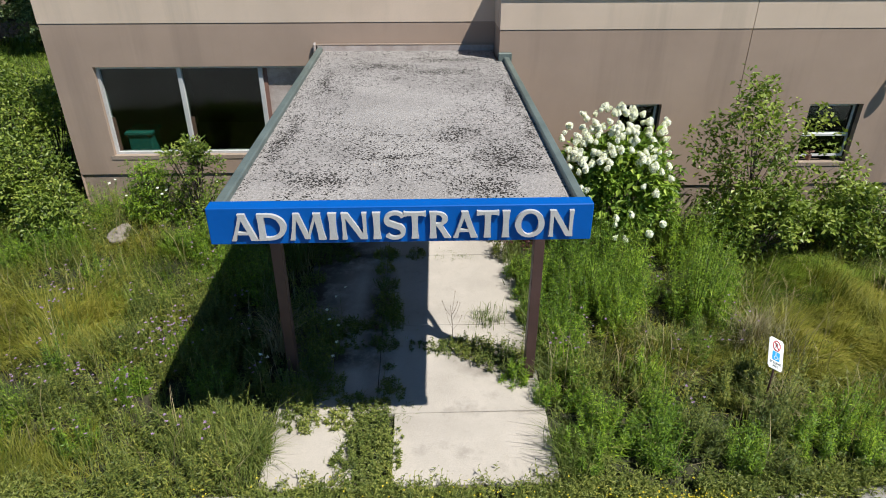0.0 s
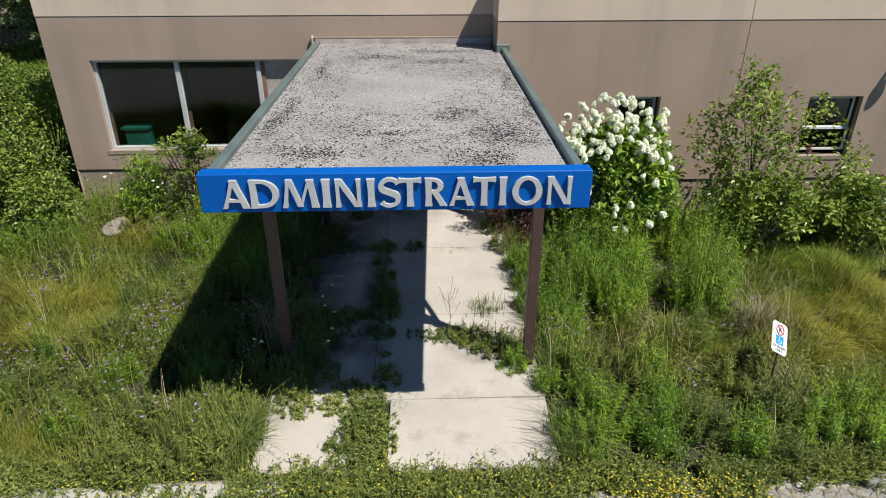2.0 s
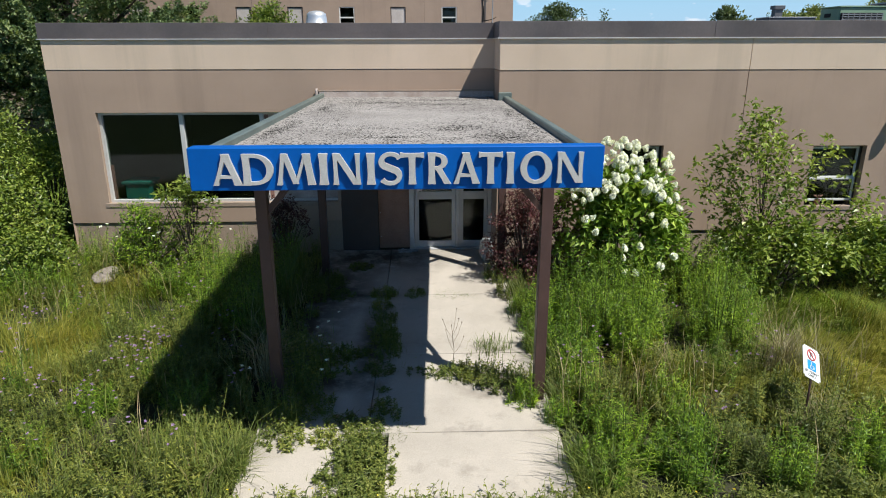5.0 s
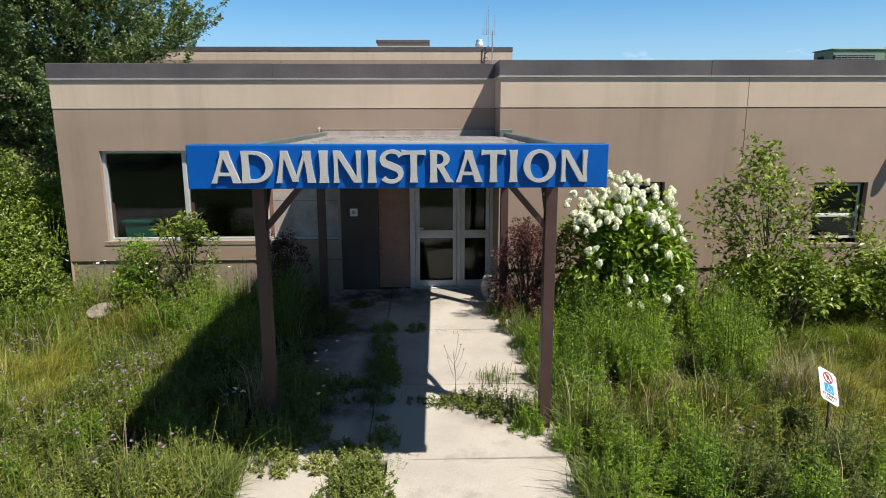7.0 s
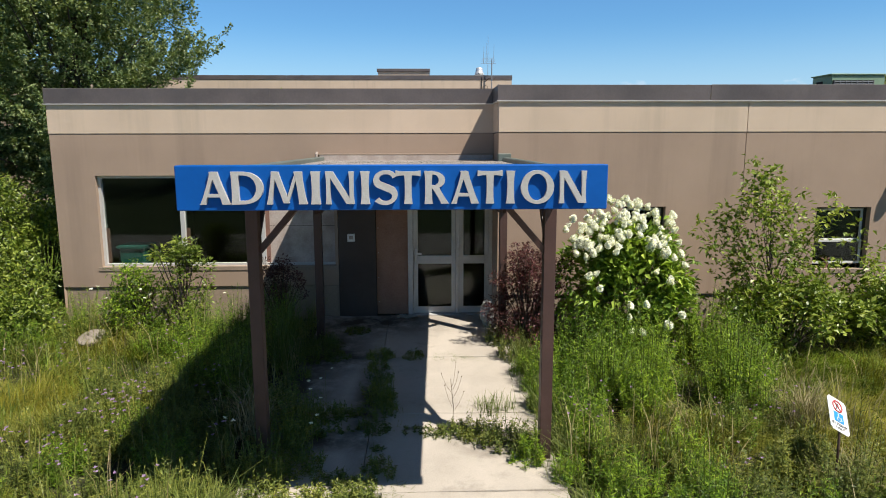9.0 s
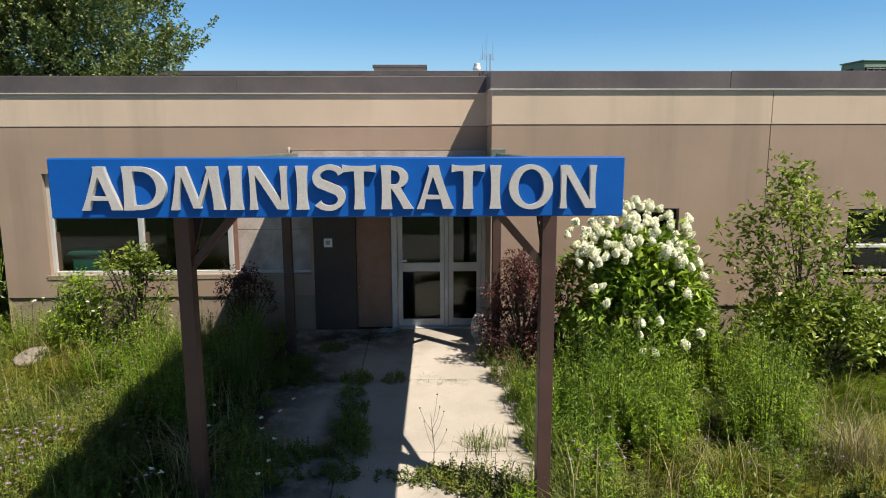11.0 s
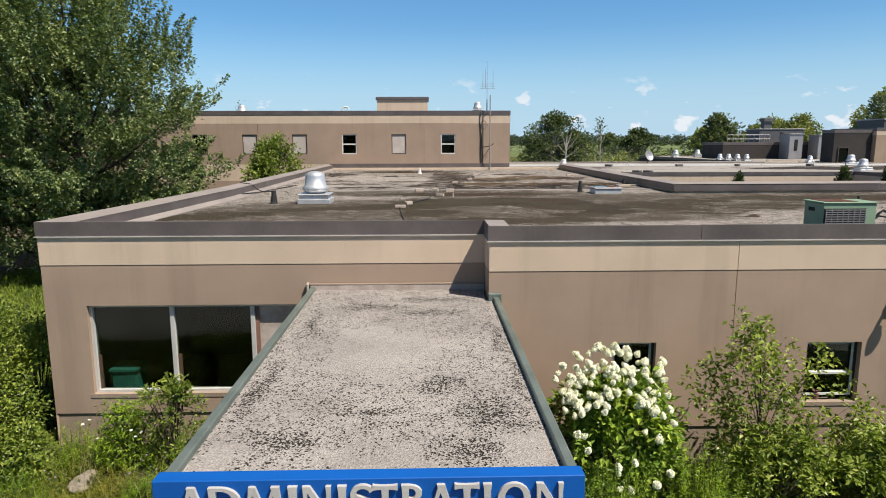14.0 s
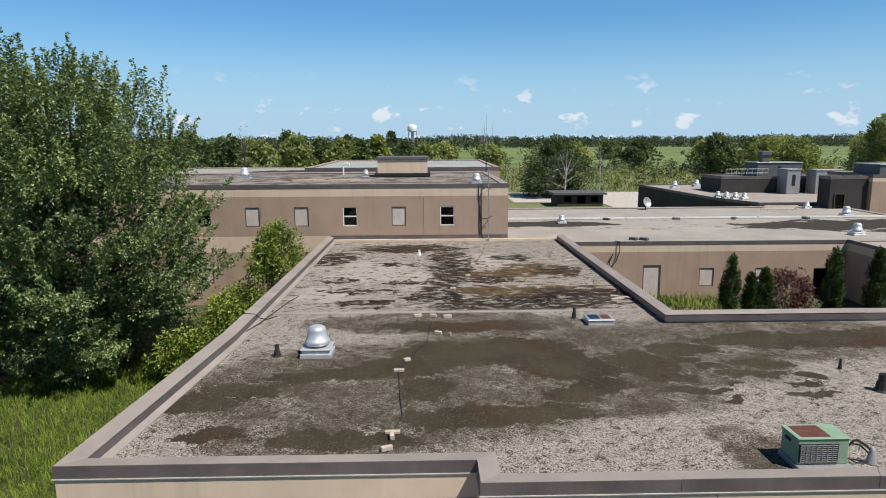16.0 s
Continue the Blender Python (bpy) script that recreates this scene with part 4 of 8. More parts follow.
tagged(mailbox, "small pale intercom plate on the grey wall", "intercom")
box("speaker_grille", -1.215, -1.15, 10.594, 10.60, 1.235, 1.295, BOARD, mailbox)
bag = empty("plastic_bag", "crumpled grey plastic bag by the door jamb", "bag")
bm = bmesh.new()
bmesh.ops.create_icosphere(bm, subdivisions=3, radius=1.0)
for v in bm.verts:
    d = noise.noise_vector(Vector(v.co) * 2.3) * 0.35 + noise.noise_vector(Vector(v.co) * 6) * 0.14
    v.co = Vector((1.02 + 0.11 * (v.co.x + d.x), 9.95 + 0.10 * (v.co.y + d.y), 0.11 + 0.22 * (v.co.z + d.z)))
part("film", bm, FILM, bag)
sheet = empty("plastic_sheet", "flat crumpled clear plastic lying by the threshold", "litter")
bm = bmesh.new()
bmesh.ops.create_grid(bm, x_segments=10, y_segments=8, size=1.0)
for v in bm.verts:
    d = noise.noise_vector(Vector(v.co) * 3.0)
    v.co = Vector((-0.27 + 0.16 * (v.co.x + 0.3 * d.x), 10.42 + 0.09 * (v.co.y + 0.3 * d.y), walk_z(10.42) + 0.035 + 0.03 * d.z))
bmesh.ops.solidify(bm, geom=bm.faces[:], thickness=0.004)
part("film", bm, FILM, sheet)

# wall lamp on the right part
lamp = empty("wall_lamp", "dark wall lamp on a bent arm", "lamp")
box("bracket", 7.33, 7.43, 9.82, 9.88, 2.30, 2.44, LAMP, lamp, bevel=0.01)
bm = bmesh.new()
add_tube(bm, [(7.38, 9.84, 2.38), (7.38, 9.79, 2.42), (7.38, 9.74, 2.40), (7.38, 9.72, 2.34)], 0.028, 8)
part("arm", bm, LIGHTGREY, lamp, "pale bent arm", smooth=True)
bm = bmesh.new()
add_lathe(bm, [(0.065, 0.0), (0.075, 0.02), (0.068, 0.16), (0.045, 0.21), (0.02, 0.22)], (7.38, 9.72, 2.14), 16)
part("shade", bm, LAMP, lamp, smooth=True)


# ---- canopy and sign ----
canopy = empty("entrance_canopy", "flat gravel-topped entrance canopy on brown steel posts", "canopy", "structure")
bm = bmesh.new()
add_box(bm, -1.60, 1.24, 4.58, 9.84, 2.34, 2.47)
add_box(bm, -1.60, 1.13, 9.84, 10.60, 2.34, 2.47)
part("slab", bm, SOFFIT, canopy, "dark soffit boards")
gv = [(-1.58, 4.62), (1.22, 4.62), (1.22, 9.80), (1.12, 9.84), (1.12, 10.58), (-1.58, 10.58)]
deck("gravel_bed", canopy, gv, 2.525, CANOPY_GRAVEL, 0.05)["label"] = "pale loose gravel with dark bare patches"
for nm, a, b, c, d in (("edging", -1.66, -1.575, 4.58, 10.60), ("edging", 1.215, 1.30, 4.58, 9.86)):
    bm = bmesh.new()
    add_box(bm, a, b, c, d, 2.36, 2.585, 0.012)
    part(nm, bm, EDGE, canopy, "greenish galvanised roof edge")
bm = bmesh.new()
add_box(bm, -1.66, 1.15, 10.575, 10.615, 2.50, 2.61, 0.006)
part("flashing", bm, BOARD, canopy, "pale wall flashing")
bm = bmesh.new()
add_box(bm, -1.70, 1.155, 10.572, 10.612, 2.612, 2.635, 0.004)
part("flashing_cap", bm, FOUNDATION, canopy)
bm = bmesh.new()
add_box(bm, 1.14, 1.34, 9.78, 9.875, 2.42, 2.64, 0.01)
part("flashing", bm, EDGE, canopy)
bm = bmesh.new()
add_tube(bm, [(-1.70, 10.56, 2.48), (-1.70, 10.56, 2.63), (-1.69, 10.58, 2.655)], 0.022, 8)
part("pipe_stub", bm, BOARD, canopy, "short grey pipe stub at the corner")
# posts with knee braces
POSTS = [(-1.53, 5.92), (1.19, 5.92), (-1.53, 9.45), (1.19, 9.45)]
for px, py in POSTS:
    bm = bmesh.new()
    add_box(bm, px - 0.055, px + 0.055, py - 0.055, py + 0.055, walk_z(py) - 0.2, 2.34, 0.004)
    post = part("post", bm, POST, canopy)
    sx = 1 if px < 0 else -1
    bm = bmesh.new()
    a, b = Vector((px + sx * 0.04, py, 1.80)), Vector((px + sx * 0.44, py, 2.26))
    add_tube(bm, [a, b], 0.038, 4)
    part("knee_brace", bm, POST, post)
    sy = 1 if py < 7 else -1
    bm = bmesh.new()
    add_tube(bm, [(px, py + sy * 0.04, 1.80), (px, py + sy * 0.44, 2.26)], 0.038, 4)
    part("knee_brace", bm, POST, post)
for px in (-1.53, 1.19):
    box("beam", px - 0.06, px + 0.06, 5.86, 9.84, 2.25, 2.345, POST, canopy, bevel=0.004)
for py in (5.92, 9.45):
    box("cross_beam", -1.47, 1.13, py - 0.05, py + 0.05, 2.23, 2.345, POST, canopy, bevel=0.004)

sign = empty("entrance_sign", "blue fascia board with raised grey capital letters", "sign")
bm = bmesh.new()
add_box(bm, -1.65, 1.30, 4.45, 4.585, 2.33, 2.637, 0.006)
part("board", bm, BLUE, sign)
LETTERS = [("A", 139, 211), ("D", 213, 288), ("M", 296, 389), ("I", 399, 422), ("N", 434, 501), ("I", 516, 538), ("S", 551, 599), ("T", 599, 658), ("R", 667, 725),
           ("A", 730, 797), ("T", 793, 852), ("I", 861, 882), ("O", 896, 975), ("N", 988, 1053)]


H_CAP = 0.222


def flared_stem(xb, xt, w, vb=0.0, vt=1.0, flare=0.006):
    """A stroke from the bottom to the top of a letter that widens at its ends."""
    left, right = [], []
    for k in range(9):
        s = k / 8
        c = xb + (xt - xb) * s
        h = w / 2 + flare * abs(2 * s - 1) ** 3
        z = (vb + (vt - vb) * s) * H_CAP
        left.append((c - h, z))
        right.append((c + h, z))
    return left + right[::-1]


def flared_bar(x0, x1, v, t, flare=0.005):
    """A level stroke that thickens at its ends."""
    low, high = [], []
    for k in range(9):
        s = k / 8
        h = t / 2 + flare * abs(2 * s - 1) ** 4
        low.append((x0 + (x1 - x0) * s, v * H_CAP - h))
        high.append((x0 + (x1 - x0) * s, v * H_CAP + h))
    return low + high[::-1]


def arc_band(cx, v, rx, rz, wx, wz, a0, a1, n=28):
    """Part of a ring, thick at its sides and thin at top and bottom."""
    out, inn = [], []
    for k in range(n + 1):
        a = math.radians(a0 + (a1 - a0) * k / n)
        out.append((cx + rx * math.cos(a), v * H_CAP + rz * math.sin(a)))
        inn.append((cx + (rx - wx) * math.cos(a), v * H_CAP + (rz - wz) * math.sin(a)))
    return out, inn


def s_band(w):
    """The spine of an S as a band: two opposed arcs joined by a thick middle."""
    top = [(0.27 * w * 1.75 * math.cos(a) + 0.52 * w, 0.745 * H_CAP + 0.225 * H_CAP * math.sin(a)) for a in [math.radians(20 + 10 * k) for k in range(22)]]
    low = [(0.27 * w * 1.75 * math.cos(a) + 0.48 * w, 0.262 * H_CAP + 0.232 * H_CAP * math.sin(a)) for a in [math.radians(80 - 10 * k) for k in range(24)]]
    line = top[:21] + low[3:]
    n = len(line)
    out, inn = [], []
    for i, (x, z) in enumerate(line):
        ax, az = line[max(i - 1, 0)]
        bx, bz = line[min(i + 1, n - 1)]
        d = Vector((bx - ax, bz - az)).normalized()
        t = i / (n - 1)
        h = 0.013 + 0.011 * math.exp(-((t - 0.5) / 0.17) ** 2) + 0.006 * (abs(2 * t - 1) ** 8)
        out.append((x - d.y * h, z + d.x * h))
        inn.append((x + d.y * h, z - d.x * h))
    return out, inn


def strokes(ch, w):
    """Outlines (closed loops) and bands (pairs of lines) of a capital letter w wide."""
    T, t = 0.045, 0.026
    if ch == "I":
        return [flared_stem(w / 2, w / 2, w - 0.016, flare=0.008)], []
    if ch == "A":
        return [flared_stem(0.020, w * 0.46, t), flared_stem(w - 0.028, w * 0.46, T * 0.98), flared_bar(w * 0.22, w * 0.72, 0.27, 0.022, 0.0)], []
    if ch == "M":
        return [flared_stem(0.016, 0.052, t), flared_stem(w - 0.024, w - 0.056, T), flared_stem(w * 0.49, 0.060, T * 0.85, 0.03, 1.0, 0.0), flared_stem(w * 0.50, w - 0.062, t * 0.85, 0.03, 1.0, 0.0)], []
    if ch == "N":
        return [flared_stem(0.018, 0.018, t), flared_stem(w - 0.018, w - 0.018, t), flared_stem(w - 0.030, 0.028, T * 1.0, 0.0, 1.0, 0.0)], []
    if ch == "T":
        return [flared_stem(w / 2, w / 2, T, 0.0, 0.98), flared_bar(0.0, w, 0.935, 0.026, 0.007)], []
    if ch == "D":
        return [flared_stem(0.028, 0.028, T), flared_bar(0.01, w * 0.42, 0.946, 0.024, 0.0), flared_bar(0.01, w * 0.42, 0.054, 0.024, 0.0)], [arc_band(w * 0.41, 0.5, w * 0.59, 0.5 * H_CAP, T * 1.05, 0.024, -90, 90)]
    if ch == "R":
        return [flared_stem(0.028, 0.028, T), flared_stem(w - 0.026, w * 0.45, T * 1.0, 0.0, 0.50, 0.004), flared_bar(0.01, w * 0.40, 0.95, 0.022, 0.0), flared_bar(0.01, w * 0.40, 0.52, 0.022, 0.0)], [arc_band(w * 0.39, 0.735, w * 0.45, 0.265 * H_CAP, T * 0.95, 0.022, -90, 90)]
    if ch == "O":
        return [], [arc_band(w / 2, 0.5, w / 2, 0.5 * H_CAP + 0.004, T * 1.05, 0.024, 0, 360, 44)]
    return [], [s_band(w)]


def letter(ch, x0, x1, z0):
    """One raised letter with swelling strokes; each stroke lies a hair behind the one before."""
    bm = bmesh.new()
    loops, bands = strokes(ch, x1 - x0)
    depth = 0
    for loop in loops:
        y = 4.420 + 0.0006 * depth
        f = [bm.verts.new((x0 + x, y, z0 + 0.0009 * depth + z * (1 - 0.008 * depth))) for x, z in loop]
        b = [bm.verts.new((x0 + x, 4.452, z0 + 0.0009 * depth + z * (1 - 0.008 * depth))) for x, z in loop]
        bm.faces.new(f)
        for i in range(len(f)):
            bm.faces.new((f[i], b[i], b[(i + 1) % len(b)], f[(i + 1) % len(f)]))
        depth += 1
    for out, inn in bands:
        y = 4.420 + 0.0006 * depth
        rows = [[bm.verts.new((x0 + x, yy, z0 + 0.0009 * depth + z * (1 - 0.008 * depth))) for x, z in line] for line in (out, inn) for yy in (y, 4.452)]
        fo, bo, fi, bi = rows
        for i in range(len(fo) - 1):
            bm.faces.new((fo[i], fo[i + 1], fi[i + 1], fi[i]))
            bm.faces.new((fo[i], bo[i], bo[i + 1], fo[i + 1]))
            bm.faces.new((fi[i + 1], bi[i + 1], bi[i], fi[i]))
        bm.faces.new((fo[0], fi[0], bi[0], bo[0]))
        bm.faces.new((fo[-1], bo[-1], bi[-1], fi[-1]))
        depth += 1
    return part("letter", bm, LETTER, sign, "raised grey letter " + ch)


for ch, p0, p1 in LETTERS:
    letter(ch, -1.65 + (p0 - 80) * 0.002875, -1.65 + (p1 - 80) * 0.002875, 2.374)


# ---- things on the main roof ----
def roof_vent(at, size=1.0, label="galvanised dome exhaust fan on a square curb"):
    v = empty("roof_vent", label, "roof vent", group="roof vents", at=at)
    s = size
    bm = bmesh.new()
    add_box(bm, -0.41 * s, 0.41 * s, -0.38 * s, 0.38 * s, 0.0, 0.12 * s, 0.01)
    add_box(bm, -0.36 * s, 0.36 * s, -0.33 * s, 0.33 * s, 0.12 * s, 0.22 * s, 0.01)
    add_box(bm, -0.40 * s, 0.40 * s, -0.37 * s, 0.37 * s, 0.22 * s, 0.25 * s, 0.01)
    part("base", bm, GALV, v)
    bm = bmesh.new()
    add_lathe(bm, [(0.20 * s, 0.25 * s), (0.31 * s, 0.32 * s), (0.33 * s, 0.35 * s), (0.33 * s, 0.40 * s), (0.30 * s, 0.45 * s), (0.27 * s, 0.47 * s), (0.245 * s, 0.68 * s),
                   (0.235 * s, 0.74 * s), (0.17 * s, 0.79 * s), (0.08 * s, 0.81 * s), (0.01 * s, 0.815 * s)], (0, 0, 0), 24)
    part("hood", bm, GALV, v, "bright spun dome", smooth=True)
    return v


roof_vent((-2.63, 17.1, 3.33))


def vent_pipe(at, h=0.35, r=0.055, material=PIPE, label="short black plumbing vent pipe through the roof"):
    p = empty("vent_pipe", label, "vent pipe", group="vent pipes", at=at)
    bm = bmesh.new()
    add_lathe(bm, [(r * 1.9, 0.0), (r * 1.5, 0.05), (r * 1.25, h * 0.55), (r * 1.25, h * 0.57)], (0, 0, 0), 12)
    part("flashing", bm, material, p)
    bm = bmesh.new()
    add_lathe(bm, [(r, 0.02), (r, h), (r * 0.75, h), (r * 0.75, h - 0.03)], (0, 0, 0), 12)
    part("pipe", bm, material, p)


vent_pipe((-3.68, 16.98, 3.33), 0.33, 0.06)
vent_pipe((5.0, 20.36, 3.33), 0.34, 0.05)
vent_pipe((10.61, 14.1, 3.33), 0.40, 0.10)
vent_pipe((10.55, 15.53, 3.33), 0.26, 0.03)
vent_pipe((-0.09, 32.0, 3.33), 0.26, 0.055, SIGNWHITE, "short white vent pipe through the roof")
vent_pipe((7.35, 23.6, 3.33), 0.2, 0.04)
cone = empty("pipe_boot", "grey conical pipe boot beside the cooling unit", "vent pipe")
bm = bmesh.new()
add_lathe(bm, [(0.10, 0.0), (0.09, 0.02), (0.045, 0.24), (0.03, 0.30), (0.01, 0.31)], (8.12, 10.86, 3.33), 14)
part("boot", bm, LIGHTGREY, cone, smooth=True)

hatch = empty("roof_hatch", "low pale metal roof hatch with a skylight lid", "roof hatch")
box("curb", 5.25, 6.05, 19.5, 20.15, 3.33, 3.47, GALV, hatch, bevel=0.01)
box("lid", 5.22, 6.08, 19.47, 20.18, 3.47, 3.52, LIGHTGREY, hatch, bevel=0.02)
box("glazing", 5.32, 5.64, 19.6, 20.05, 3.52, 3.53, FARGLASS, hatch)
box("patch", 5.70, 5.98, 19.6, 20.05, 3.52, 3.527, RUST, hatch)

ac = empty("cooling_unit", "green rooftop air conditioner with rusty top mesh", "air conditioner")
bm = bmesh.new()
add_box(bm, 6.69, 7.58, 10.69, 11.22, 3.42, 3.885, 0.012)
part("casing", bm, ACGREEN, ac)
box("top_plate", 6.67, 7.60, 10.67, 11.24, 3.885, 3.905, ACGREEN, ac, bevel=0.006)
box("top_mesh", 6.76, 7.28, 10.74, 11.18, 3.905, 3.912, RUST, ac, "rusty fan mesh")
g = box("grille", 6.71, 7.40, 10.675, 10.69, 3.46, 3.80, ACDARK, ac, "dark finned grille")
for k in range(9):
    box("fin", 6.72, 7.39, 10.660, 10.676, 3.475 + 0.037 * k, 3.487 + 0.037 * k, LIGHTGREY, g)
for k in range(8):
    box("rib", 6.725 + 0.093 * k, 6.733 + 0.093 * k, 10.654, 10.662, 3.465, 3.795, LIGHTGREY, g)
box("side_louvre", 6.678, 6.69, 10.92, 11.08, 3.74, 3.80, ACDARK, ac)
bm = bmesh.new()
add_box(bm, 6.66, 7.62, 10.50, 11.25, 3.33, 3.42, 0.01)
part("curb", bm, LIGHTGREY, ac, "grey sheet-metal curb")
bm = bmesh.new()
add_tube(bm, [(7.58, 10.95, 3.60), (7.72, 10.95, 3.60), (7.82, 10.95, 3.70), (7.88, 10.95, 3.74), (8.02, 10.9, 3.66), (8.10, 10.87, 3.58)], 0.022, 7)
add_tube(bm, [(7.58, 11.0, 3.56), (7.74, 11.0, 3.56), (7.84, 11.0, 3.64), (7.98, 11.0, 3.62), (8.10, 10.9, 3.50)], 0.016, 7)
add_tube(bm, [(7.58, 10.95, 3.48), (7.74, 10.9, 3.40), (7.86, 10.86, 3.355), (8.06, 10.86, 3.35)], 0.012, 6)
part("pipes", bm, CABLE, ac, "black insulated pipes")

# lightning-rod cable with its blocks along the roof
cable = empty("roof_cable", "thin black cable lying loose across the roof", "cable")
bm = bmesh.new()
route = [(-1.8, 11.28), (-0.9, 11.22), (-0.45, 11.4), (-0.42, 11.85), (-0.38, 12.32), (-0.22, 13.1), (-0.30, 14.0), (-0.36, 14.9), (-0.42, 15.73), (-0.26, 16.47), (0.0, 17.2), (0.28, 18.0),
         (0.36, 19.0), (0.42, 20.0), (0.5, 20.7), (0.9, 22.4), (1.2, 24.2), (1.9, 26.5), (2.3, 29.0), (3.0, 32.0), (3.45, 35.2)]
add_tube(bm, [(x, y, 3.345 + 0.012 * math.sin(7 * x + 3 * y)) for x, y in route], 0.012, 6)
part("wire", bm, CABLE, cable)
cable2 = empty("edge_cable", "black cable running along the roof edge", "cable")
bm = bmesh.new()
add_tube(bm, [(-4.6, 20.9, 3.345), (-4.8, 20.5, 3.36), (-4.95, 20.3, 3.45), (-5.1, 20.2, 3.62), (-5.40, 20.1, 3.675), (-5.47, 20.1, 3.60), (-5.47, 20.1, 3.3)], 0.014, 6)
add_tube(bm, [(-5.05, 19.0, 3.42), (-4.9, 20.2, 3.37), (-4.75, 21.6, 3.35), (-4.55, 23.0, 3.35), (-4.4, 23.6, 3.35)], 0.014, 6)
part("wire", bm, CABLE, cable2)
for bx, by, bw, bd, bh, rz in ((-0.45, 11.62, 0.22, 0.09, 0.09, 20), (-0.38, 12.32, 0.30, 0.10, 0.06, 0), (-0.38, 12.12, 0.09, 0.2, 0.10, 5), (-0.40, 15.73, 0.26, 0.09, 0.07, 0),
                               (-0.22, 16.5, 0.18, 0.10, 0.08, 30), (0.62, 18.85, 0.22, 0.10, 0.08, -25), (0.0, 20.69, 0.26, 0.12, 0.10, 15), (0.5, 20.66, 0.2, 0.10, 0.10, -20),
                               (0.95, 20.55, 0.26, 0.12, 0.10, 8), (0.98, 18.6, 0.03, 0.1, 0.12, 0), (1.3, 24.6, 0.22, 0.1, 0.07, 0), (2.0, 26.9, 0.2, 0.1, 0.07, 10), (2.4, 29.4, 0.2, 0.1, 0.07, 0)):
    bm = bmesh.new()
    add_box(bm, -bw / 2, bw / 2, -bd / 2, bd / 2, 0, bh, 0.01)
    ob = part("cable_block", bm, BLOCK)
    ob.matrix_world = pose(bx, by, 3.332, 0, 0, rz)
    tagged(ob, "pale weathered block holding the cable on the roof", "block", "cable blocks")
for bx, by, bw, bd, rz in ((7.3, 23.0, 0.75, 0.10, -25), (7.1, 22.75, 0.5, 0.12, 20), (6.9, 30.2, 0.6, 0.1, 35)):
    bm = bmesh.new()
    add_box(bm, -bw / 2, bw / 2, -bd / 2, bd / 2, 0, 0.05, 0.005)
    ob = part("loose_plank", bm, BLOCK)
    ob.matrix_world = pose(bx, by, 3.332, 0, 0, rz)
    tagged(ob, "loose weathered plank lying on the roof", "plank", "loose planks")


# ---- buildings behind ----
def far_window(parent, x0, x1, z0, z1, y, style):
    """A window set in a recess of a far wall. style: dark sash, board, or plain."""
    w = new("window")
    w.parent = parent
    bm = bmesh.new()
    frame_rect(bm, x0, x1, z0, z1, y + 0.02, y + 0.12, 0.05)
    part("frame", bm, WHITEFRAME if style == "sash" else GREYWALL, w)
    if style == "board":
        box("board", x0 + 0.05, x1 - 0.05, y + 0.05, y + 0.09, z0 + 0.05, z1 - 0.05, WHITEBOARD, w)
    elif style == "half":
        box("board", x0 + 0.05, x1 - 0.05, y + 0.05, y + 0.09, z0 + 0.05, (z0 + z1) / 2 + 0.2, WHITEBOARD, w)
        pane("pane", x0 + 0.05, x1 - 0.05, (z0 + z1) / 2 + 0.2, z1 - 0.05, y + 0.10, w, FARGLASS)
    else:
        pane("pane", x0 + 0.05, x1 - 0.05, z0 + 0.05, z1 - 0.05, y + 0.10, w, FARGLASS)
        if style == "sash":
            box("rail", x0 + 0.05, x1 - 0.05, y + 0.04, y + 0.09, (z0 + z1) / 2 - 0.03, (z0 + z1) / 2 + 0.04, WHITEFRAME, w)
    return w


def flat_building(name, label, poly, z0, z1, band=None, front_holes=(), roof_mat=PALE_ROOF, fascia=0.25, wall=TAUPE, low_band=None, front=0):
    """A flat-roofed block on a counter-clockwise plan; side 0 faces the camera and may have openings."""
    b = empty(name, label, "building", "structure")
    n = len(poly)
    zb = band if band else z1
    zt = z1 - fascia
    for i in range(n):
        if i == front and front_holes:
            (x0, y0), (x1, _) = poly[i], poly[i + 1]
            cuts = [(z0, low_band[0], wall), (low_band[0], low_band[1], CREAM), (low_band[1], zb, wall)] if low_band else [(z0, zb, wall)]
            if band:
                cuts.append((zb, zt, CREAM))
            for c0, c1, mt in cuts:
                bm = bmesh.new()
                add_wall(bm, x0, x1, y0, y0 + 0.3, c0 + (0.006 if c0 > z0 else 0), c1, [h for h in front_holes if h[2] < c1 and h[3] > c0])
                part("wall", bm, mt, b)
        else:
            side_wall("wall", b, poly, i, z0, zb, wall, 0.3)
            if band:
                side_wall("upper_band", b, poly, i, zb, zt, CREAM, 0.3, out=0.006)
        coping(b, poly, i, zt, z1, 0.35, 6.0, drop=0.05, edge=None)
    deck("roof", b, inset(poly, 0.15), z1 - 0.10, roof_mat, 0.3)
    return b


B_WIN = [(-15.32 + 2.727 * k, -14.51 + 2.727 * k, 4.19, 5.27) for k in range(7)]
B_LOW = [(-15.4 + 2.75 * k, -14.55 + 2.75 * k, 0.95, 1.80) for k in range(4)]
two = flat_building("two_storey_building", "two-storey taupe block with cream bands and small square windows", [(-26, 36.6), (4.87, 36.6), (4.87, 50), (-26, 50)], -0.4, 6.54,
                    5.85, B_WIN + B_LOW, STAINED_ROOF, 0.22, low_band=(2.74, 3.64))
for h, st in zip(B_WIN, ("board", "dark", "board", "board", "sash", "board", "sash")):
    far_window(two, *h, 36.6, st)
for h in B_LOW:
    far_window(two, *h, 36.6, "board")
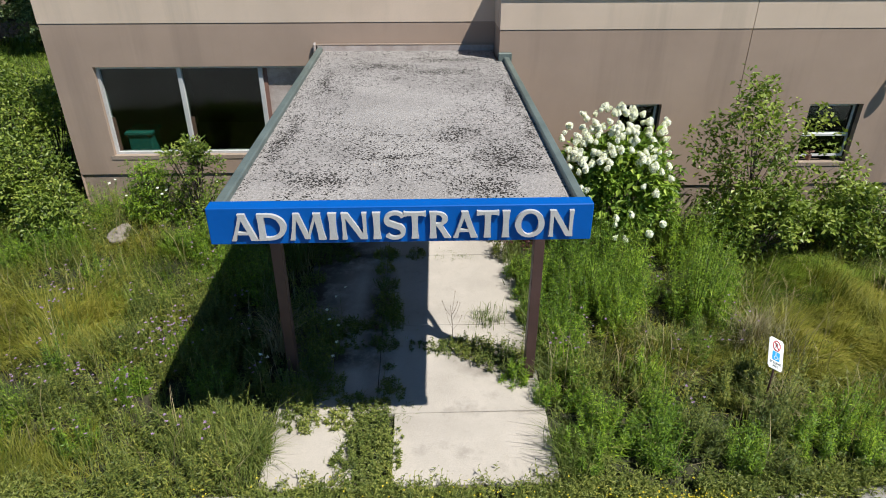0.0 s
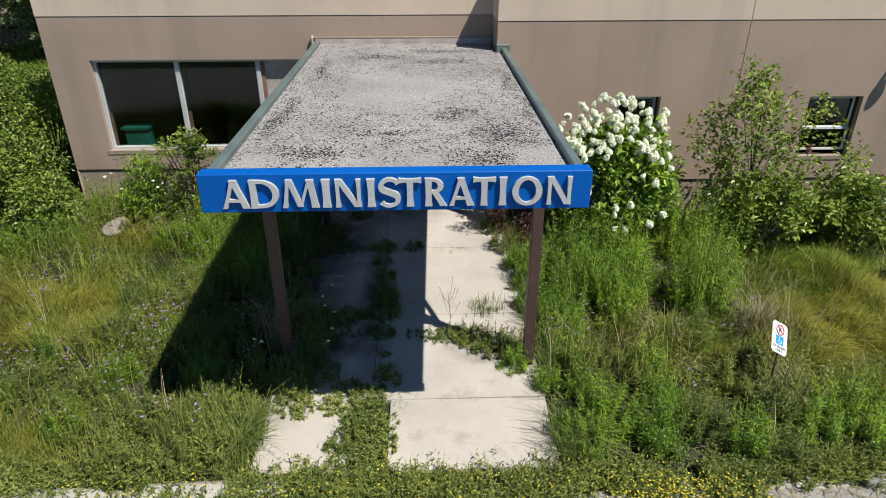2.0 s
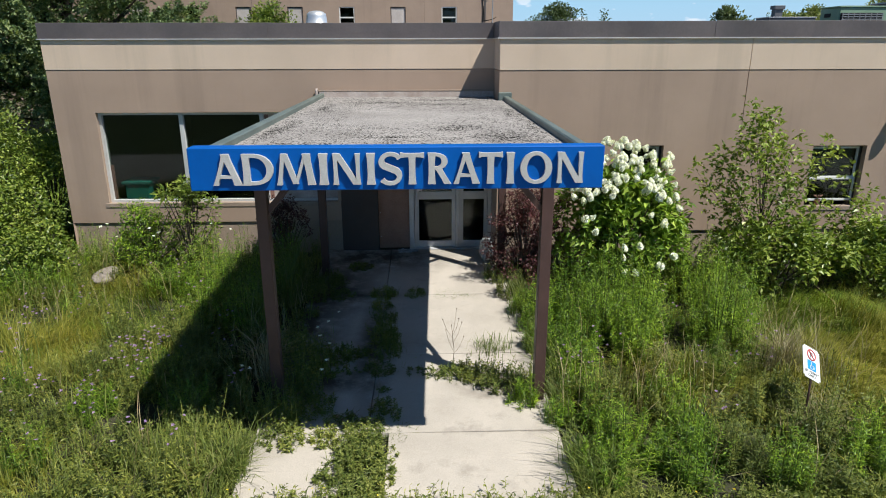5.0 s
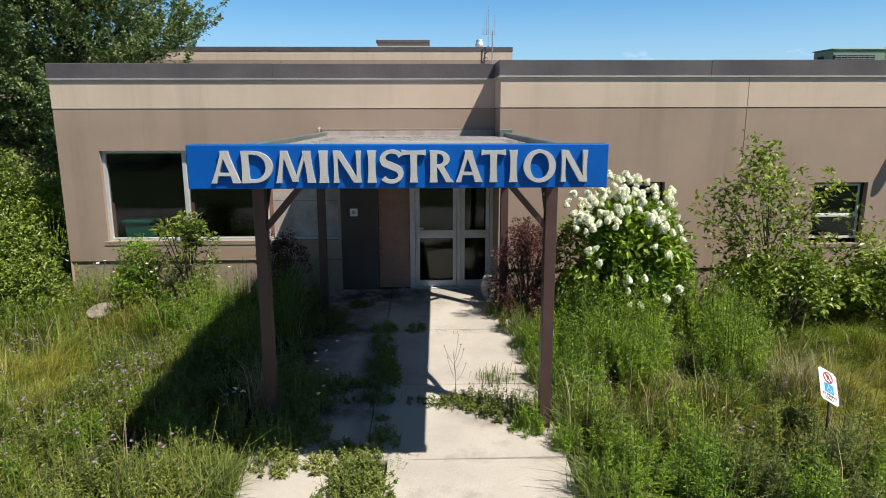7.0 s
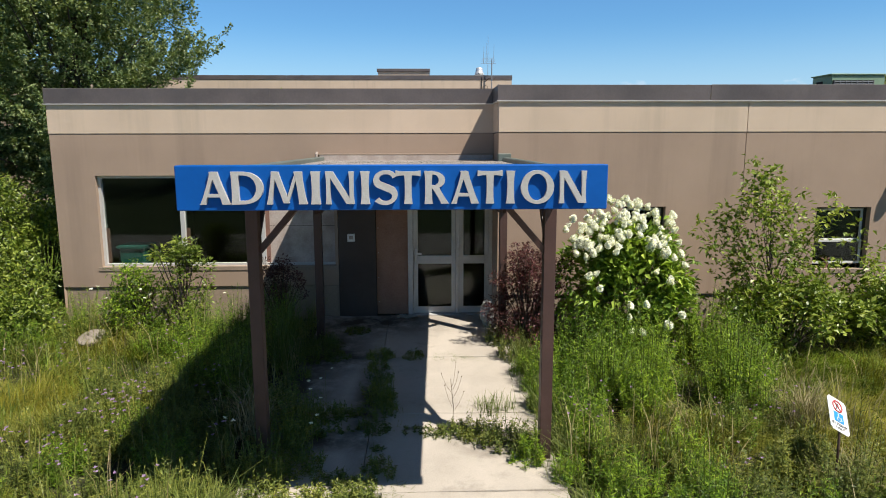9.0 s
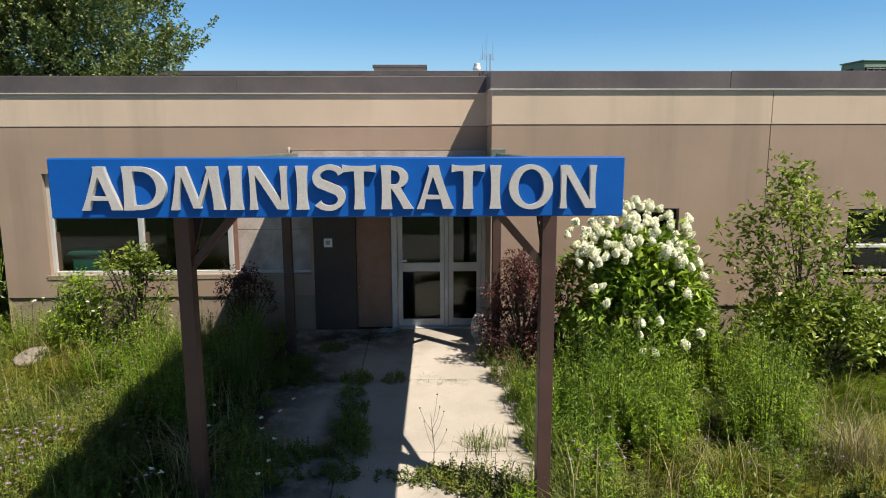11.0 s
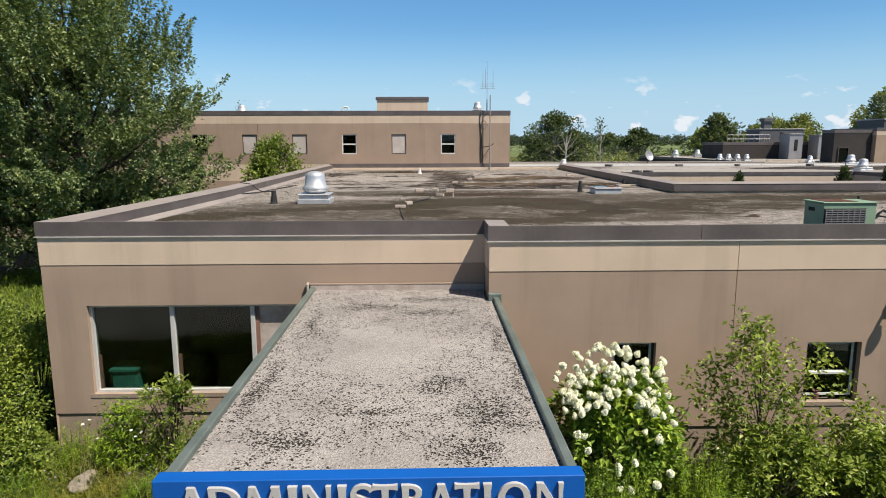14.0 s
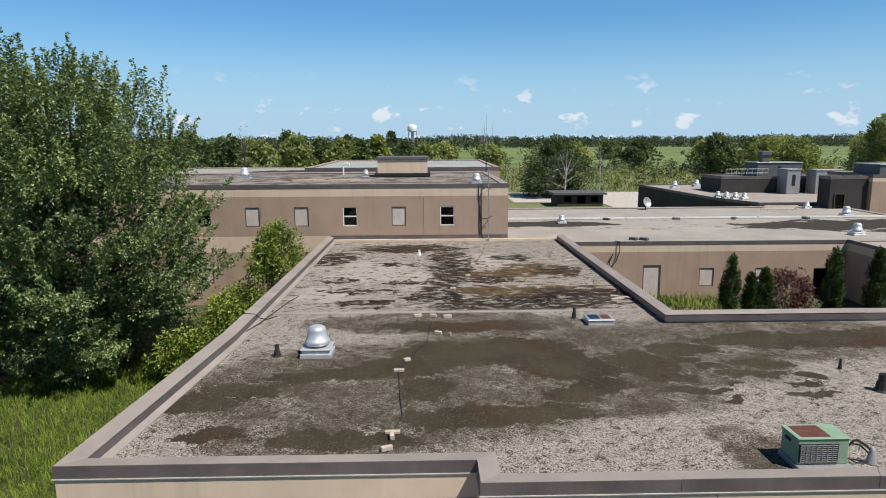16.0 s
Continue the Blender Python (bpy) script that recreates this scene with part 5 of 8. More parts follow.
for xg in (-9.0, 0.11):
    box("panel_joint", xg, xg + 0.010, 36.592, 36.6, 3.67, 5.85, SOFFIT, two)
box("base_flashing", -5.15, 4.865, 36.56, 36.594, 3.34, 3.665, COPING, two, "dark metal flashing at the foot of the wall")
# near-black wall behind the openings, coloured for unlit depth
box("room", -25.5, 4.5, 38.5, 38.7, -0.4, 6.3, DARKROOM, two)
sh = empty("stair_shaft", "square cream rooftop shaft with a dark metal cap", "roof shaft", "structure")
box("shaft_wall", -3.05, 0.35, 44.8, 47.5, 6.5, 7.62, CREAM, sh)
box("cap", -3.13, 0.43, 44.72, 47.58, 7.62, 7.82, COPING, sh, bevel=0.02)
box("curb", -3.25, 0.55, 44.6, 47.7, 6.5, 6.72, ACDARK, sh)
roof_vent((-11.6, 43.2, 6.44), 0.96)
roof_vent((-3.9, 45.4, 6.44), 0.63)
goose = empty("gooseneck_pipe", "white gooseneck vent pipe on the rear roof", "vent pipe")
bm = bmesh.new()
add_tube(bm, [(-5.7, 47.4, 6.42), (-5.7, 47.4, 7.12), (-5.62, 47.4, 7.26), (-5.46, 47.4, 7.31), (-5.30, 47.4, 7.26), (-5.24, 47.4, 7.12)], 0.055, 8)
part("pipe", bm, SIGNWHITE, goose)
for k in range(7):
    bm = bmesh.new()
    add_box(bm, -0.6, 0.6, -0.06, 0.06, 0, 0.10, 0.01)
    ob = part("roof_timber", bm, BLOCK)
    ob.matrix_world = pose(-7.5 + 0.75 * k, 41.0 + 0.6 * math.sin(2.3 * k), 6.44, 0, 0, 25 * math.sin(3.1 * k))
    tagged(ob, "loose timber batten on the rear roof", "plank", "loose planks")
flat_building("rear_building", "low pale-roofed block behind the two-storey wing", [(-9.5, 53), (6.2, 53), (6.2, 72), (-9.5, 72)], -0.4, 6.75, None, (), surface("white_roof", (0.34, 0.35, 0.335), (0.26, 0.27, 0.26), 0.4, 12, 0.8, 0.0))
flat_building("rear_building", "long low brown block with pale walls in the distance", [(-26, 60), (-10, 60), (-10, 75), (-26, 75)], -0.4, 5.9, None, ())

# pole on the rear wall, and the antenna on the far edge of that roof
mast = empty("mast_pole", "slim pale pole bracketed to the rear wall", "pole")
bm = bmesh.new()
add_tube(bm, [(3.75, 36.30, 3.30), (3.73, 36.30, 7.36)], 0.030, 8)
part("pole", bm, LIGHTGREY, mast)
antenna = empty("radio_antenna", "tall whip antenna with thin cross dipoles on a dark base", "antenna", at=(4.80, 49.7, 6.5))
bm = bmesh.new()
add_tube(bm, [(0, 0, -0.1), (0, 0, 1.45)], [0.045, 0.035], 6)
part("antenna_base", bm, LAMP, antenna, "dark antenna base")
for wx, z0, z1 in ((0.0, 1.45, 4.25), (-0.13, 2.25, 3.72), (0.44, 2.25, 3.66), (-0.32, 2.25, 3.45)):
    bm = bmesh.new()
    add_tube(bm, [(wx, 0, z0), (wx, 0, z1)], [0.020, 0.007], 6)
    part("whip", bm, LIGHTGREY, antenna)
for k in range(4):
    bm = bmesh.new()
    add_tube(bm, [(-0.55 + 0.04 * k, 0, 2.25 + 0.13 * k), (0.62 - 0.04 * k, 0, 2.25 + 0.13 * k)], 0.012, 4)
    part("dipole", bm, LIGHTGREY, antenna)
bm = bmesh.new()
add_tube(bm, [(3.40, 36.57, 6.2), (3.60, 36.32, 6.38), (3.78, 36.30, 6.25), (3.95, 36.35, 6.4)], 0.02, 5)
part("bracket", bm, LAMP, mast)
bm = bmesh.new()
add_tube(bm, [(3.30, 36.57, 4.55), (3.75, 36.30, 4.62), (3.95, 36.35, 4.75)], 0.022, 5)
add_tube(bm, [(3.40, 36.57, 4.0), (3.75, 36.32, 4.55)], 0.018, 5)
part("bracket", bm, LAMP, mast)
riser = empty("wall_cable", "bundle of black cables clipped to the rear wall", "cable")
bm = bmesh.new()
add_tube(bm, [(3.30, 36.57, 3.35), (3.24, 36.57, 4.2), (3.26, 36.57, 5.2), (3.20, 36.57, 5.9), (3.22, 36.57, 6.45)], 0.022, 6)
add_tube(bm, [(3.34, 36.57, 3.35), (3.36, 36.57, 4.1), (3.30, 36.57, 4.9), (3.28, 36.57, 5.3)], 0.018, 6)
add_tube(bm, [(3.24, 36.57, 5.9), (3.42, 36.5, 6.0), (3.55, 36.45, 5.9), (3.45, 36.5, 5.75)], 0.012, 5)
part("wire", bm, CABLE, riser)
roof_vent((3.15, 37.5, 6.44), 0.78)

# low wing behind the courtyard
C_HOLES = [(12.83, 13.89, -0.4, 1.71), (16.16, 17.02, 0.43, 1.51), (19.46, 20.33, 0.43, 1.50), (22.91, 23.78, -0.2, 1.46)]
low = flat_building("low_wing", "low taupe wing with cream band and pale gravel roof", [(4.9, 37.0), (36, 37.0), (36, 55.6), (4.9, 55.6)], -0.5, 3.12, 2.49, C_HOLES, PALE_ROOF, 0.2)
far_window(low, *C_HOLES[1], 37.0, "board")
far_window(low, *C_HOLES[2], 37.0, "board")
far_window(low, *C_HOLES[3], 37.0, "dark")
d2 = empty("door_2", "pinkish boarded side door in the low wing", "door", "structure")
bm = bmesh.new()
add_box(bm, 12.83, 12.90, 37.02, 37.2, -0.4, 1.71)
add_box(bm, 13.82, 13.89, 37.02, 37.2, -0.4, 1.71)
add_box(bm, 12.90, 13.82, 37.02, 37.2, 1.64, 1.71)
part("door_frame", bm, GREYWALL, d2)
box("door_leaf", 12.90, 13.82, 37.06, 37.12, -0.4, 1.64, WHITEBOARD, d2, "pinkish weathered board")
# near-black wall here too, for the unlit room
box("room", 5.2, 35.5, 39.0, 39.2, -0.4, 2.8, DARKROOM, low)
for k in range(3):
    box("pipe_run", 5.2 + 10 * k, 15.1 + 10 * k, 48.10, 48.22, 3.06, 3.16, SIGNWHITE, low)
for at, s in (((9.9, 46.0, 3.02), 0.75), ((32.6, 54.5, 3.02), 0.75), ((32.2, 48.6, 3.02), 1.0), ((26.9, 39.4, 3.02), 0.95)):
    roof_vent(at, s)
for bx, by in ((13.6, 47.75), (18.8, 47.7), (23.1, 47.65), (28.5, 47.6), (13.2, 38.1), (12.6, 38.2)):
    bm = bmesh.new()
    add_box(bm, -0.25, 0.25, -0.15, 0.15, 0, 0.16, 0.02)
    ob = part("roof_block", bm, FARGREY)
    ob.matrix_world = pose(bx, by, 3.02, 0, 0, 10 * bx)
    tagged(ob, "small dark block on the pale roof", "block", "roof blocks")
loop = empty("hanging_cable", "loose black cable hanging over the roof edge", "cable")
bm = bmesh.new()
add_tube(bm, [(11.3, 37.6, 3.06), (11.35, 36.9, 3.15), (11.4, 36.85, 2.6), (11.2, 36.85, 2.0), (10.9, 36.88, 1.6), (10.8, 36.9, 1.9), (11.0, 36.9, 2.4)], 0.03, 5)
part("wire", bm, CABLE, loop)
dish = empty("satellite_dish", "pale satellite dish on a short stand", "dish")
bm = bmesh.new()
add_lathe(bm, [(0.02, 0.0), (0.25, 0.05), (0.42, 0.16), (0.45, 0.2), (0.43, 0.2), (0.2, 0.08), (0.02, 0.04)], (0, 0, 0), 18)
o = part("reflector", bm, LIGHTGREY, dish)
o.matrix_world = pose(18.8, 54.6, 3.6, 70, 0, 30)
bm = bmesh.new()
add_tube(bm, [(18.8, 54.6, 3.02), (18.8, 54.6, 3.6)], 0.05, 6)
part("stand", bm, FARGREY, dish)

# courtyard's right wing, with a shaded side wall
wing = flat_building("right_wing", "shaded taupe wing closing the courtyard", [(24.75, 20.0), (38, 20.0), (38, 36.98), (24.75, 36.98)], -0.5, 3.15, 2.5, (), PALE_ROOF, 0.2)
for k in range(4):
    w = new("window")
    w.parent = wing
    y0 = 24.0 + 3.3 * k
    bm = bmesh.new()
    add_box(bm, 24.70, 24.76, y0, y0 + 0.9, 0.4, 1.5)
    part("frame", bm, LAMP, w)
    box("pane", 24.69, 24.70, y0 + 0.06, y0 + 0.84, 0.46, 1.44, FARGLASS, w)

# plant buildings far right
# the hall's wall takes the dark cladding colour to paint in its shade
flat_building("plant_hall", "long low hall with side wall coloured dark for its shade and pale roof", [(31.5, 60.3), (62, 60.3), (62, 86), (28.2, 85.2), (29.6, 66.5)], -0.5, 2.95, None, (), PALE_ROOF, 0.25, DARKWALL)
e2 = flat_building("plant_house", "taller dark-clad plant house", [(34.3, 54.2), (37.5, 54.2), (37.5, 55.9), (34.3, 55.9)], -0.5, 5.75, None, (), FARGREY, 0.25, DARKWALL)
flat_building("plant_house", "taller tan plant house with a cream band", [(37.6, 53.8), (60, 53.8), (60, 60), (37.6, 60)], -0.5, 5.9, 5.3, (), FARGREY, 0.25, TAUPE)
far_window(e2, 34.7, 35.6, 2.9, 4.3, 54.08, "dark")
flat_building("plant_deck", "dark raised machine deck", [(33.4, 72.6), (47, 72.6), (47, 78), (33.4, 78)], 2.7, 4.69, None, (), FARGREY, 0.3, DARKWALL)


def plant_box(x0, x1, y0, y1, z0, z1, material, label, louvres=1):
    t = empty("plant_unit", label, "machinery", group="rooftop machinery")
    box("casing", x0, x1, y0, y1, z0, z1, material, t, bevel=0.04)
    box("lid", x0 - 0.08, x1 + 0.08, y0 - 0.08, y1 + 0.08, z1, z1 + 0.10, LIGHTGREY, t, bevel=0.02)
    for k in range(louvres):
        u = x0 + (x1 - x0) * (k + 0.5) / louvres
        box("louvre", u - 0.18, u + 0.18, y0 - 0.03, y0, z0 + 0.35 * (z1 - z0), z0 + 0.8 * (z1 - z0), ACDARK, t)
    return t


plant_box(38.1, 43.3, 74.0, 77, 4.55, 6.1, FARGREY, "dark grey rooftop machine housing")
plant_box(39.7, 41.2, 70.5, 72.5, 2.85, 5.5, LIGHTGREY, "light grey rooftop air handler")
plant_box(42.9, 45.9, 70.5, 72.4, 2.85, 5.4, LIGHTGREY, "light grey rooftop air handler")
plant_box(39.3, 44.5, 55.5, 59, 5.65, 6.6, FARGREY, "dark grey rooftop machine housing", 3)
st = empty("chimney_stack", "short square dark chimney with a wider cap", "chimney")
box("stack", 38.9, 39.75, 74.5, 75.3, 6.15, 7.0, FARGREY, st)
box("cap", 38.75, 39.9, 74.35, 75.45, 7.0, 7.4, FARGREY, st, bevel=0.03)
rail = empty("roof_railing", "thin grey guard rail on the machine deck", "railing")
for k in range(9):
    bm = bmesh.new()
    add_tube(bm, [(34.0 + 0.6 * k, 72.9, 4.6), (34.0 + 0.6 * k, 72.9, 5.5)], 0.03, 5)
    part("upright", bm, LIGHTGREY, rail)
for z in (5.05, 5.5):
    bm = bmesh.new()
    add_tube(bm, [(34.0, 72.9, z), (38.8, 72.9, z)], 0.03, 5)
    part("rail", bm, LIGHTGREY, rail)
for k in range(4):
    roof_vent((30.4 + 0.62 * k, 66.6 - 0.62 * k, 2.85), 0.85)
for at in ((31.1, 80.3, 2.85), (34.7, 82.4, 2.85), (35.0, 79.0, 2.85)):
    roof_vent(at, 1.1)
for k in range(4):
    bm = bmesh.new()
    add_box(bm, -1.4, 1.4, -0.08, 0.08, 0, 0.12, 0.01)
    ob = part("stacked_board", bm, BLOCK)
    ob.matrix_world = pose(29.6 + 0.3 * k, 53.6 + 0.35 * k, 3.02 + 0.05 * k, 0, 0, 8 * math.sin(2 * k))
    tagged(ob, "pale board stacked on the roof", "plank", "stacked boards")
shed = empty("shed", "small flat-roofed shed with dark openings by the far lot", "shed", "structure")
bm = bmesh.new()
add_wall(bm, 18.2, 24.6, 89.0, 89.3, -0.4, 1.35, [(19.2, 20.2, 0.3, 1.1), (21.0, 22.2, 0.1, 1.15), (22.9, 23.9, 0.3, 1.1)])
add_box(bm, 18.2, 18.5, 89.3, 93.0, -0.4, 1.35)
add_box(bm, 24.3, 24.6, 89.3, 93.0, -0.4, 1.35)
add_box(bm, 18.2, 24.6, 93.0, 93.3, -0.4, 1.35)
part("wall", bm, DARKWALL, shed)
box("roof", 17.6, 25.0, 88.5, 93.7, 1.35, 1.6, FARGREY, shed)
lot = box("far_lot", 13, 48, 95, 112, -0.4, -0.22, CURB)
tagged(lot, "pale gravel lot beside the shed", "road", kind="structure")
lot2 = box("far_lot", 25.5, 31, 84, 97, -0.4, -0.225, CURB)
tagged(lot2, "pale gravel track beside the shed", "road", kind="structure")

# tall wire fence across the meadow
fence = empty("fence", "tall dark wire fence across the meadow", "fence", "structure")
post_bm = bmesh.new()
add_tube(post_bm, [(0, 0, -0.4), (0, 0, 3.6)], 0.07, 5)
first = part("post", post_bm, FARGREY, fence)
first.location = (-20, 150, 0)
for k in range(1, 46):
    p = first.copy()
    scene.collection.objects.link(p)
    p.location = (-20 + 3.2 * k, 150, 0)
for k in range(11):
    bm = bmesh.new()
    add_tube(bm, [(-20, 150, 0.1 + 0.33 * k), (124, 150, 0.1 + 0.33 * k)], 0.02, 3)
    part("wire", bm, FARGREY, fence)
tower = empty("water_tower", "pale blue water tower on slim legs", "water tower", at=(-14.3, 650, -0.3))
bm = bmesh.new()
add_lathe(bm, [(0.5, 15.9), (4.2, 16.2), (4.7, 17.2), (4.7, 21.2), (3.9, 22.8), (1.5, 23.5), (0.1, 23.6)], (0, 0, 0), 20)
part("tank", bm, SIGNWHITE, tower, smooth=True)
for k in range(5):
    a = 2 * math.pi * k / 5
    bm = bmesh.new()
    add_tube(bm, [(5.6 * math.cos(a), 5.6 * math.sin(a), 0), (4.2 * math.cos(a), 3.4 * math.sin(a), 16.6)], 0.35, 6)
    part("leg", bm, LIGHTGREY, tower)
bm = bmesh.new()
add_tube(bm, [(0, 0, 0), (0, 0, 16)], 1.1, 8)
part("riser", bm, LIGHTGREY, tower)

# ---- sign on a leaning post, boulder, cup ----
park = empty("parking_sign", "leaning white accessible-parking sign on a thin post", "sign", at=(3.795, 5.49, 0.328))
pm = pose(0, 0, 0, -46.3, 30.9, 4.7) @ Matrix.Scale(0.76, 4) @ Matrix.Translation((0, 0, -0.37))
bm = bmesh.new()
add_box(bm, -0.15, 0.15, -0.003, 0.003, 0.14, 0.60, 0.0)
bmesh.ops.bevel(bm, geom=[e for e in bm.edges if abs(e.verts[0].co.y - e.verts[1].co.y) > 0.004], offset=0.025, segments=3, affect="EDGES")
plate = part("plate", bm, SIGNWHITE, park)
bm = bmesh.new()
add_tube(bm, [(0.045, 0.135, 0.085), (-0.055, -0.12, -0.125), (-0.075, -0.155, -0.25), (-0.08, -0.16, -0.75)], 0.012, 6)
part("post", bm, POST, park, "bent brown post")
bm = bmesh.new()
ring = [(0.072 * math.cos(a), 0.0, 0.49 + 0.072 * math.sin(a)) for a in [2 * math.pi * k / 24 for k in range(25)]]
add_tube(bm, [(x, -0.006, z) for x, _, z in ring], 0.009, 5, cap=False)
add_tube(bm, [(-0.05, -0.007, 0.54), (0.05, -0.007, 0.44)], 0.007, 5)
part("ban_ring", bm, SIGNRED, plate)
bm = bmesh.new()
add_box(bm, -0.022, -0.008, -0.006, -0.003, 0.45, 0.53)
add_box(bm, -0.008, 0.022, -0.006, -0.003, 0.515, 0.53)
add_box(bm, -0.008, 0.022, -0.006, -0.003, 0.485, 0.498)
add_box(bm, 0.010, 0.022, -0.006, -0.003, 0.498, 0.515)
part("parking_mark", bm, SIGNBLACK, plate)
box("blue_square", -0.075, 0.075, -0.007, -0.003, 0.27, 0.40, SIGNBLUE, plate)
bm = bmesh.new()
add_tube(bm, [(-0.01, -0.009, 0.385), (-0.01, -0.009, 0.33), (0.025, -0.009, 0.33), (0.04, -0.009, 0.295)], 0.006, 5)
add_tube(bm, [(0.03 * math.cos(a) - 0.005, -0.009, 0.31 + 0.028 * math.sin(a)) for a in [2.2 + 0.35 * k for k in range(13)]], 0.004, 5)
part("wheelchair_mark", bm, SIGNWHITE, plate)
for line, z in (("BY PERMIT", 0.215), ("ONLY", 0.168)):
    fc = bpy.data.curves.new("wording", "FONT")
    fc.body, fc.size, fc.align_x, fc.extrude = line, 0.052, "CENTER", 0.0015
    fc.materials.append(SIGNBLACK)
    words = new("wording", fc)
    words.parent = plate
    words.matrix_basis = pose(0, -0.0055, z, 90, 0, 0)
plate.matrix_basis = pm

rock = empty("boulder", "pale rounded boulder in the long grass", "boulder")
bm = bmesh.new()
bmesh.ops.create_icosphere(bm, subdivisions=4, radius=1.0)
for v in bm.verts:
    d = 0.18 * noise.noise(Vector(v.co) * 1.6) + 0.06 * noise.noise(Vector(v.co) * 5)
    v.co = Vector((-4.80 + 0.15 * v.co.x * (1 + d) * (1 - 0.3 * v.co.y), 9.25 + 0.27 * v.co.y * (1 + d), 0.0 + 0.12 * v.co.z * (1 + d)))
part("stone", bm, STONE, rock, smooth=True)
cup = empty("paper_cup", "crushed white paper cup on the asphalt", "litter")
bm = bmesh.new()
add_lathe(bm, [(0.032, 0.0), (0.045, 0.10), (0.047, 0.105), (0.043, 0.10), (0.03, 0.01)], (0, 0, 0), 14)
for v in bm.verts:
    v.co += 0.012 * Vector(noise.noise_vector(Vector(v.co) * 25))
ob = part("cup", bm, SIGNWHITE, cup)
ob.matrix_basis = pose(0.60, 3.95, -0.36, 85, 0, 70)
bm = bmesh.new()
bmesh.ops.create_grid(bm, x_segments=6, y_segments=6, size=0.06)
for v in bm.verts:
    v.co += 0.03 * Vector(noise.noise_vector(Vector(v.co) * 30))
bmesh.ops.solidify(bm, geom=bm.faces[:], thickness=0.002)
ob = part("lid", bm, SIGNWHITE, cup)
ob.matrix_basis = pose(0.68, 4.0, -0.37)



# ---- plants ----
GOLDENROD = leaf_mat("goldenrod_leaf", [(0.046, 0.098, 0.011), (0.140, 0.245, 0.020), (0.290, 0.410, 0.038)], 0.42, 0.16, 0.9, 0.6, each=True)
WEED = leaf_mat("weed_leaf", [(0.064, 0.094, 0.021), (0.139, 0.178, 0.038), (0.251, 0.263, 0.066)], 0.5, 0.12, 0.8, 0.6, each=True)
GRASS = leaf_mat("grass_blade", [(0.090, 0.135, 0.026), (0.155, 0.200, 0.044), (0.250, 0.272, 0.086)], 0.5, 0.18, 0.5)
GOLDGRASS = leaf_mat("golden_grass_blade", [(0.125, 0.142, 0.014), (0.225, 0.228, 0.026), (0.370, 0.340, 0.085)], 0.5, 0.26, 0.9)
LUSH = leaf_mat("lush_grass_blade", [(0.085, 0.145, 0.014), (0.150, 0.225, 0.022), (0.250, 0.315, 0.045)], 0.5, 0.25, 1.2)
MEADOW = leaf_mat("meadow_blade", [(0.095, 0.125, 0.034), (0.150, 0.172, 0.054), (0.220, 0.222, 0.090)], 0.6, 0.2, 0.05)
# horizon foliage dulled and blued, its colour standing in for distance haze
HAZELEAF = leaf_mat("hazed_horizon_leaf", [(0.050, 0.072, 0.048), (0.066, 0.092, 0.058), (0.090, 0.114, 0.072)], 0.7, 0.1, 0.02)
DOGLEAF = leaf_mat("dogwood_leaf", [(0.115, 0.175, 0.028), (0.215, 0.285, 0.050), (0.360, 0.420, 0.105)], 0.4, 0.25, 1.2)
KERBWEED = leaf_mat("kerb_weed_leaf", [(0.080, 0.115, 0.022), (0.195, 0.235, 0.050), (0.340, 0.355, 0.100)], 0.55, 0.2, 1.5)
DRYGRASS = leaf_mat("dry_stalk", [(0.240, 0.190, 0.110), (0.380, 0.310, 0.190), (0.520, 0.440, 0.290)], 0.7, 0.15, 0.6)
SHRUBLEAF = leaf_mat("shrub_leaf", [(0.062, 0.110, 0.016), (0.160, 0.225, 0.034), (0.330, 0.385, 0.086)], 0.4, 0.24, 1.2)
STEM = leaf_mat("weed_stem", [(0.050, 0.070, 0.018), (0.085, 0.110, 0.030), (0.130, 0.125, 0.050)], 0.6, 0.05)
HYDRALEAF = leaf_mat("hydrangea_leaf", [(0.105, 0.185, 0.024), (0.225, 0.340, 0.048), (0.360, 0.465, 0.090)], 0.45, 0.24, 1.5)
MAROON = leaf_mat("barberry_leaf", [(0.060, 0.020, 0.026), (0.098, 0.033, 0.039), (0.155, 0.060, 0.064)], 0.45, 0.22, 2.0)
TREELEAF = leaf_mat("maple_leaf", [(0.066, 0.108, 0.042), (0.165, 0.228, 0.092), (0.370, 0.420, 0.215)], 0.50, 0.24, 0.6, 0.6)
# far crowns and willows paled, with haze put into the leaf colour
FARLEAF = leaf_mat("hazed_far_leaf", [(0.066, 0.094, 0.046), (0.105, 0.144, 0.066), (0.165, 0.200, 0.095)], 0.7, 0.2, 0.06)
WILLOW = leaf_mat("willow_leaf", [(0.180, 0.222, 0.085), (0.250, 0.285, 0.112), (0.320, 0.340, 0.150)], 0.7, 0.25, 0.06)
CYPRESS = leaf_mat("cypress_leaf", [(0.030, 0.055, 0.014), (0.045, 0.080, 0.020), (0.075, 0.115, 0.030)], 0.6, 0.15, 1.0)
WHITEPETAL = leaf_mat("white_petal", [(0.84, 0.84, 0.70), (0.89, 0.885, 0.79), (0.91, 0.91, 0.85)], 0.6, 0.14, 3.0, 0.04)
PURPLE = leaf_mat("purple_petal", [(0.22, 0.140, 0.28), (0.32, 0.21, 0.38), (0.44, 0.31, 0.48)], 0.6, 0.2, 3.0, 0.2)
YELLOW = leaf_mat("yellow_petal", [(0.62, 0.48, 0.02), (0.72, 0.58, 0.03), (0.80, 0.68, 0.10)], 0.6, 0.2, 3.0, 0.2)
rng = np.random.default_rng(7)


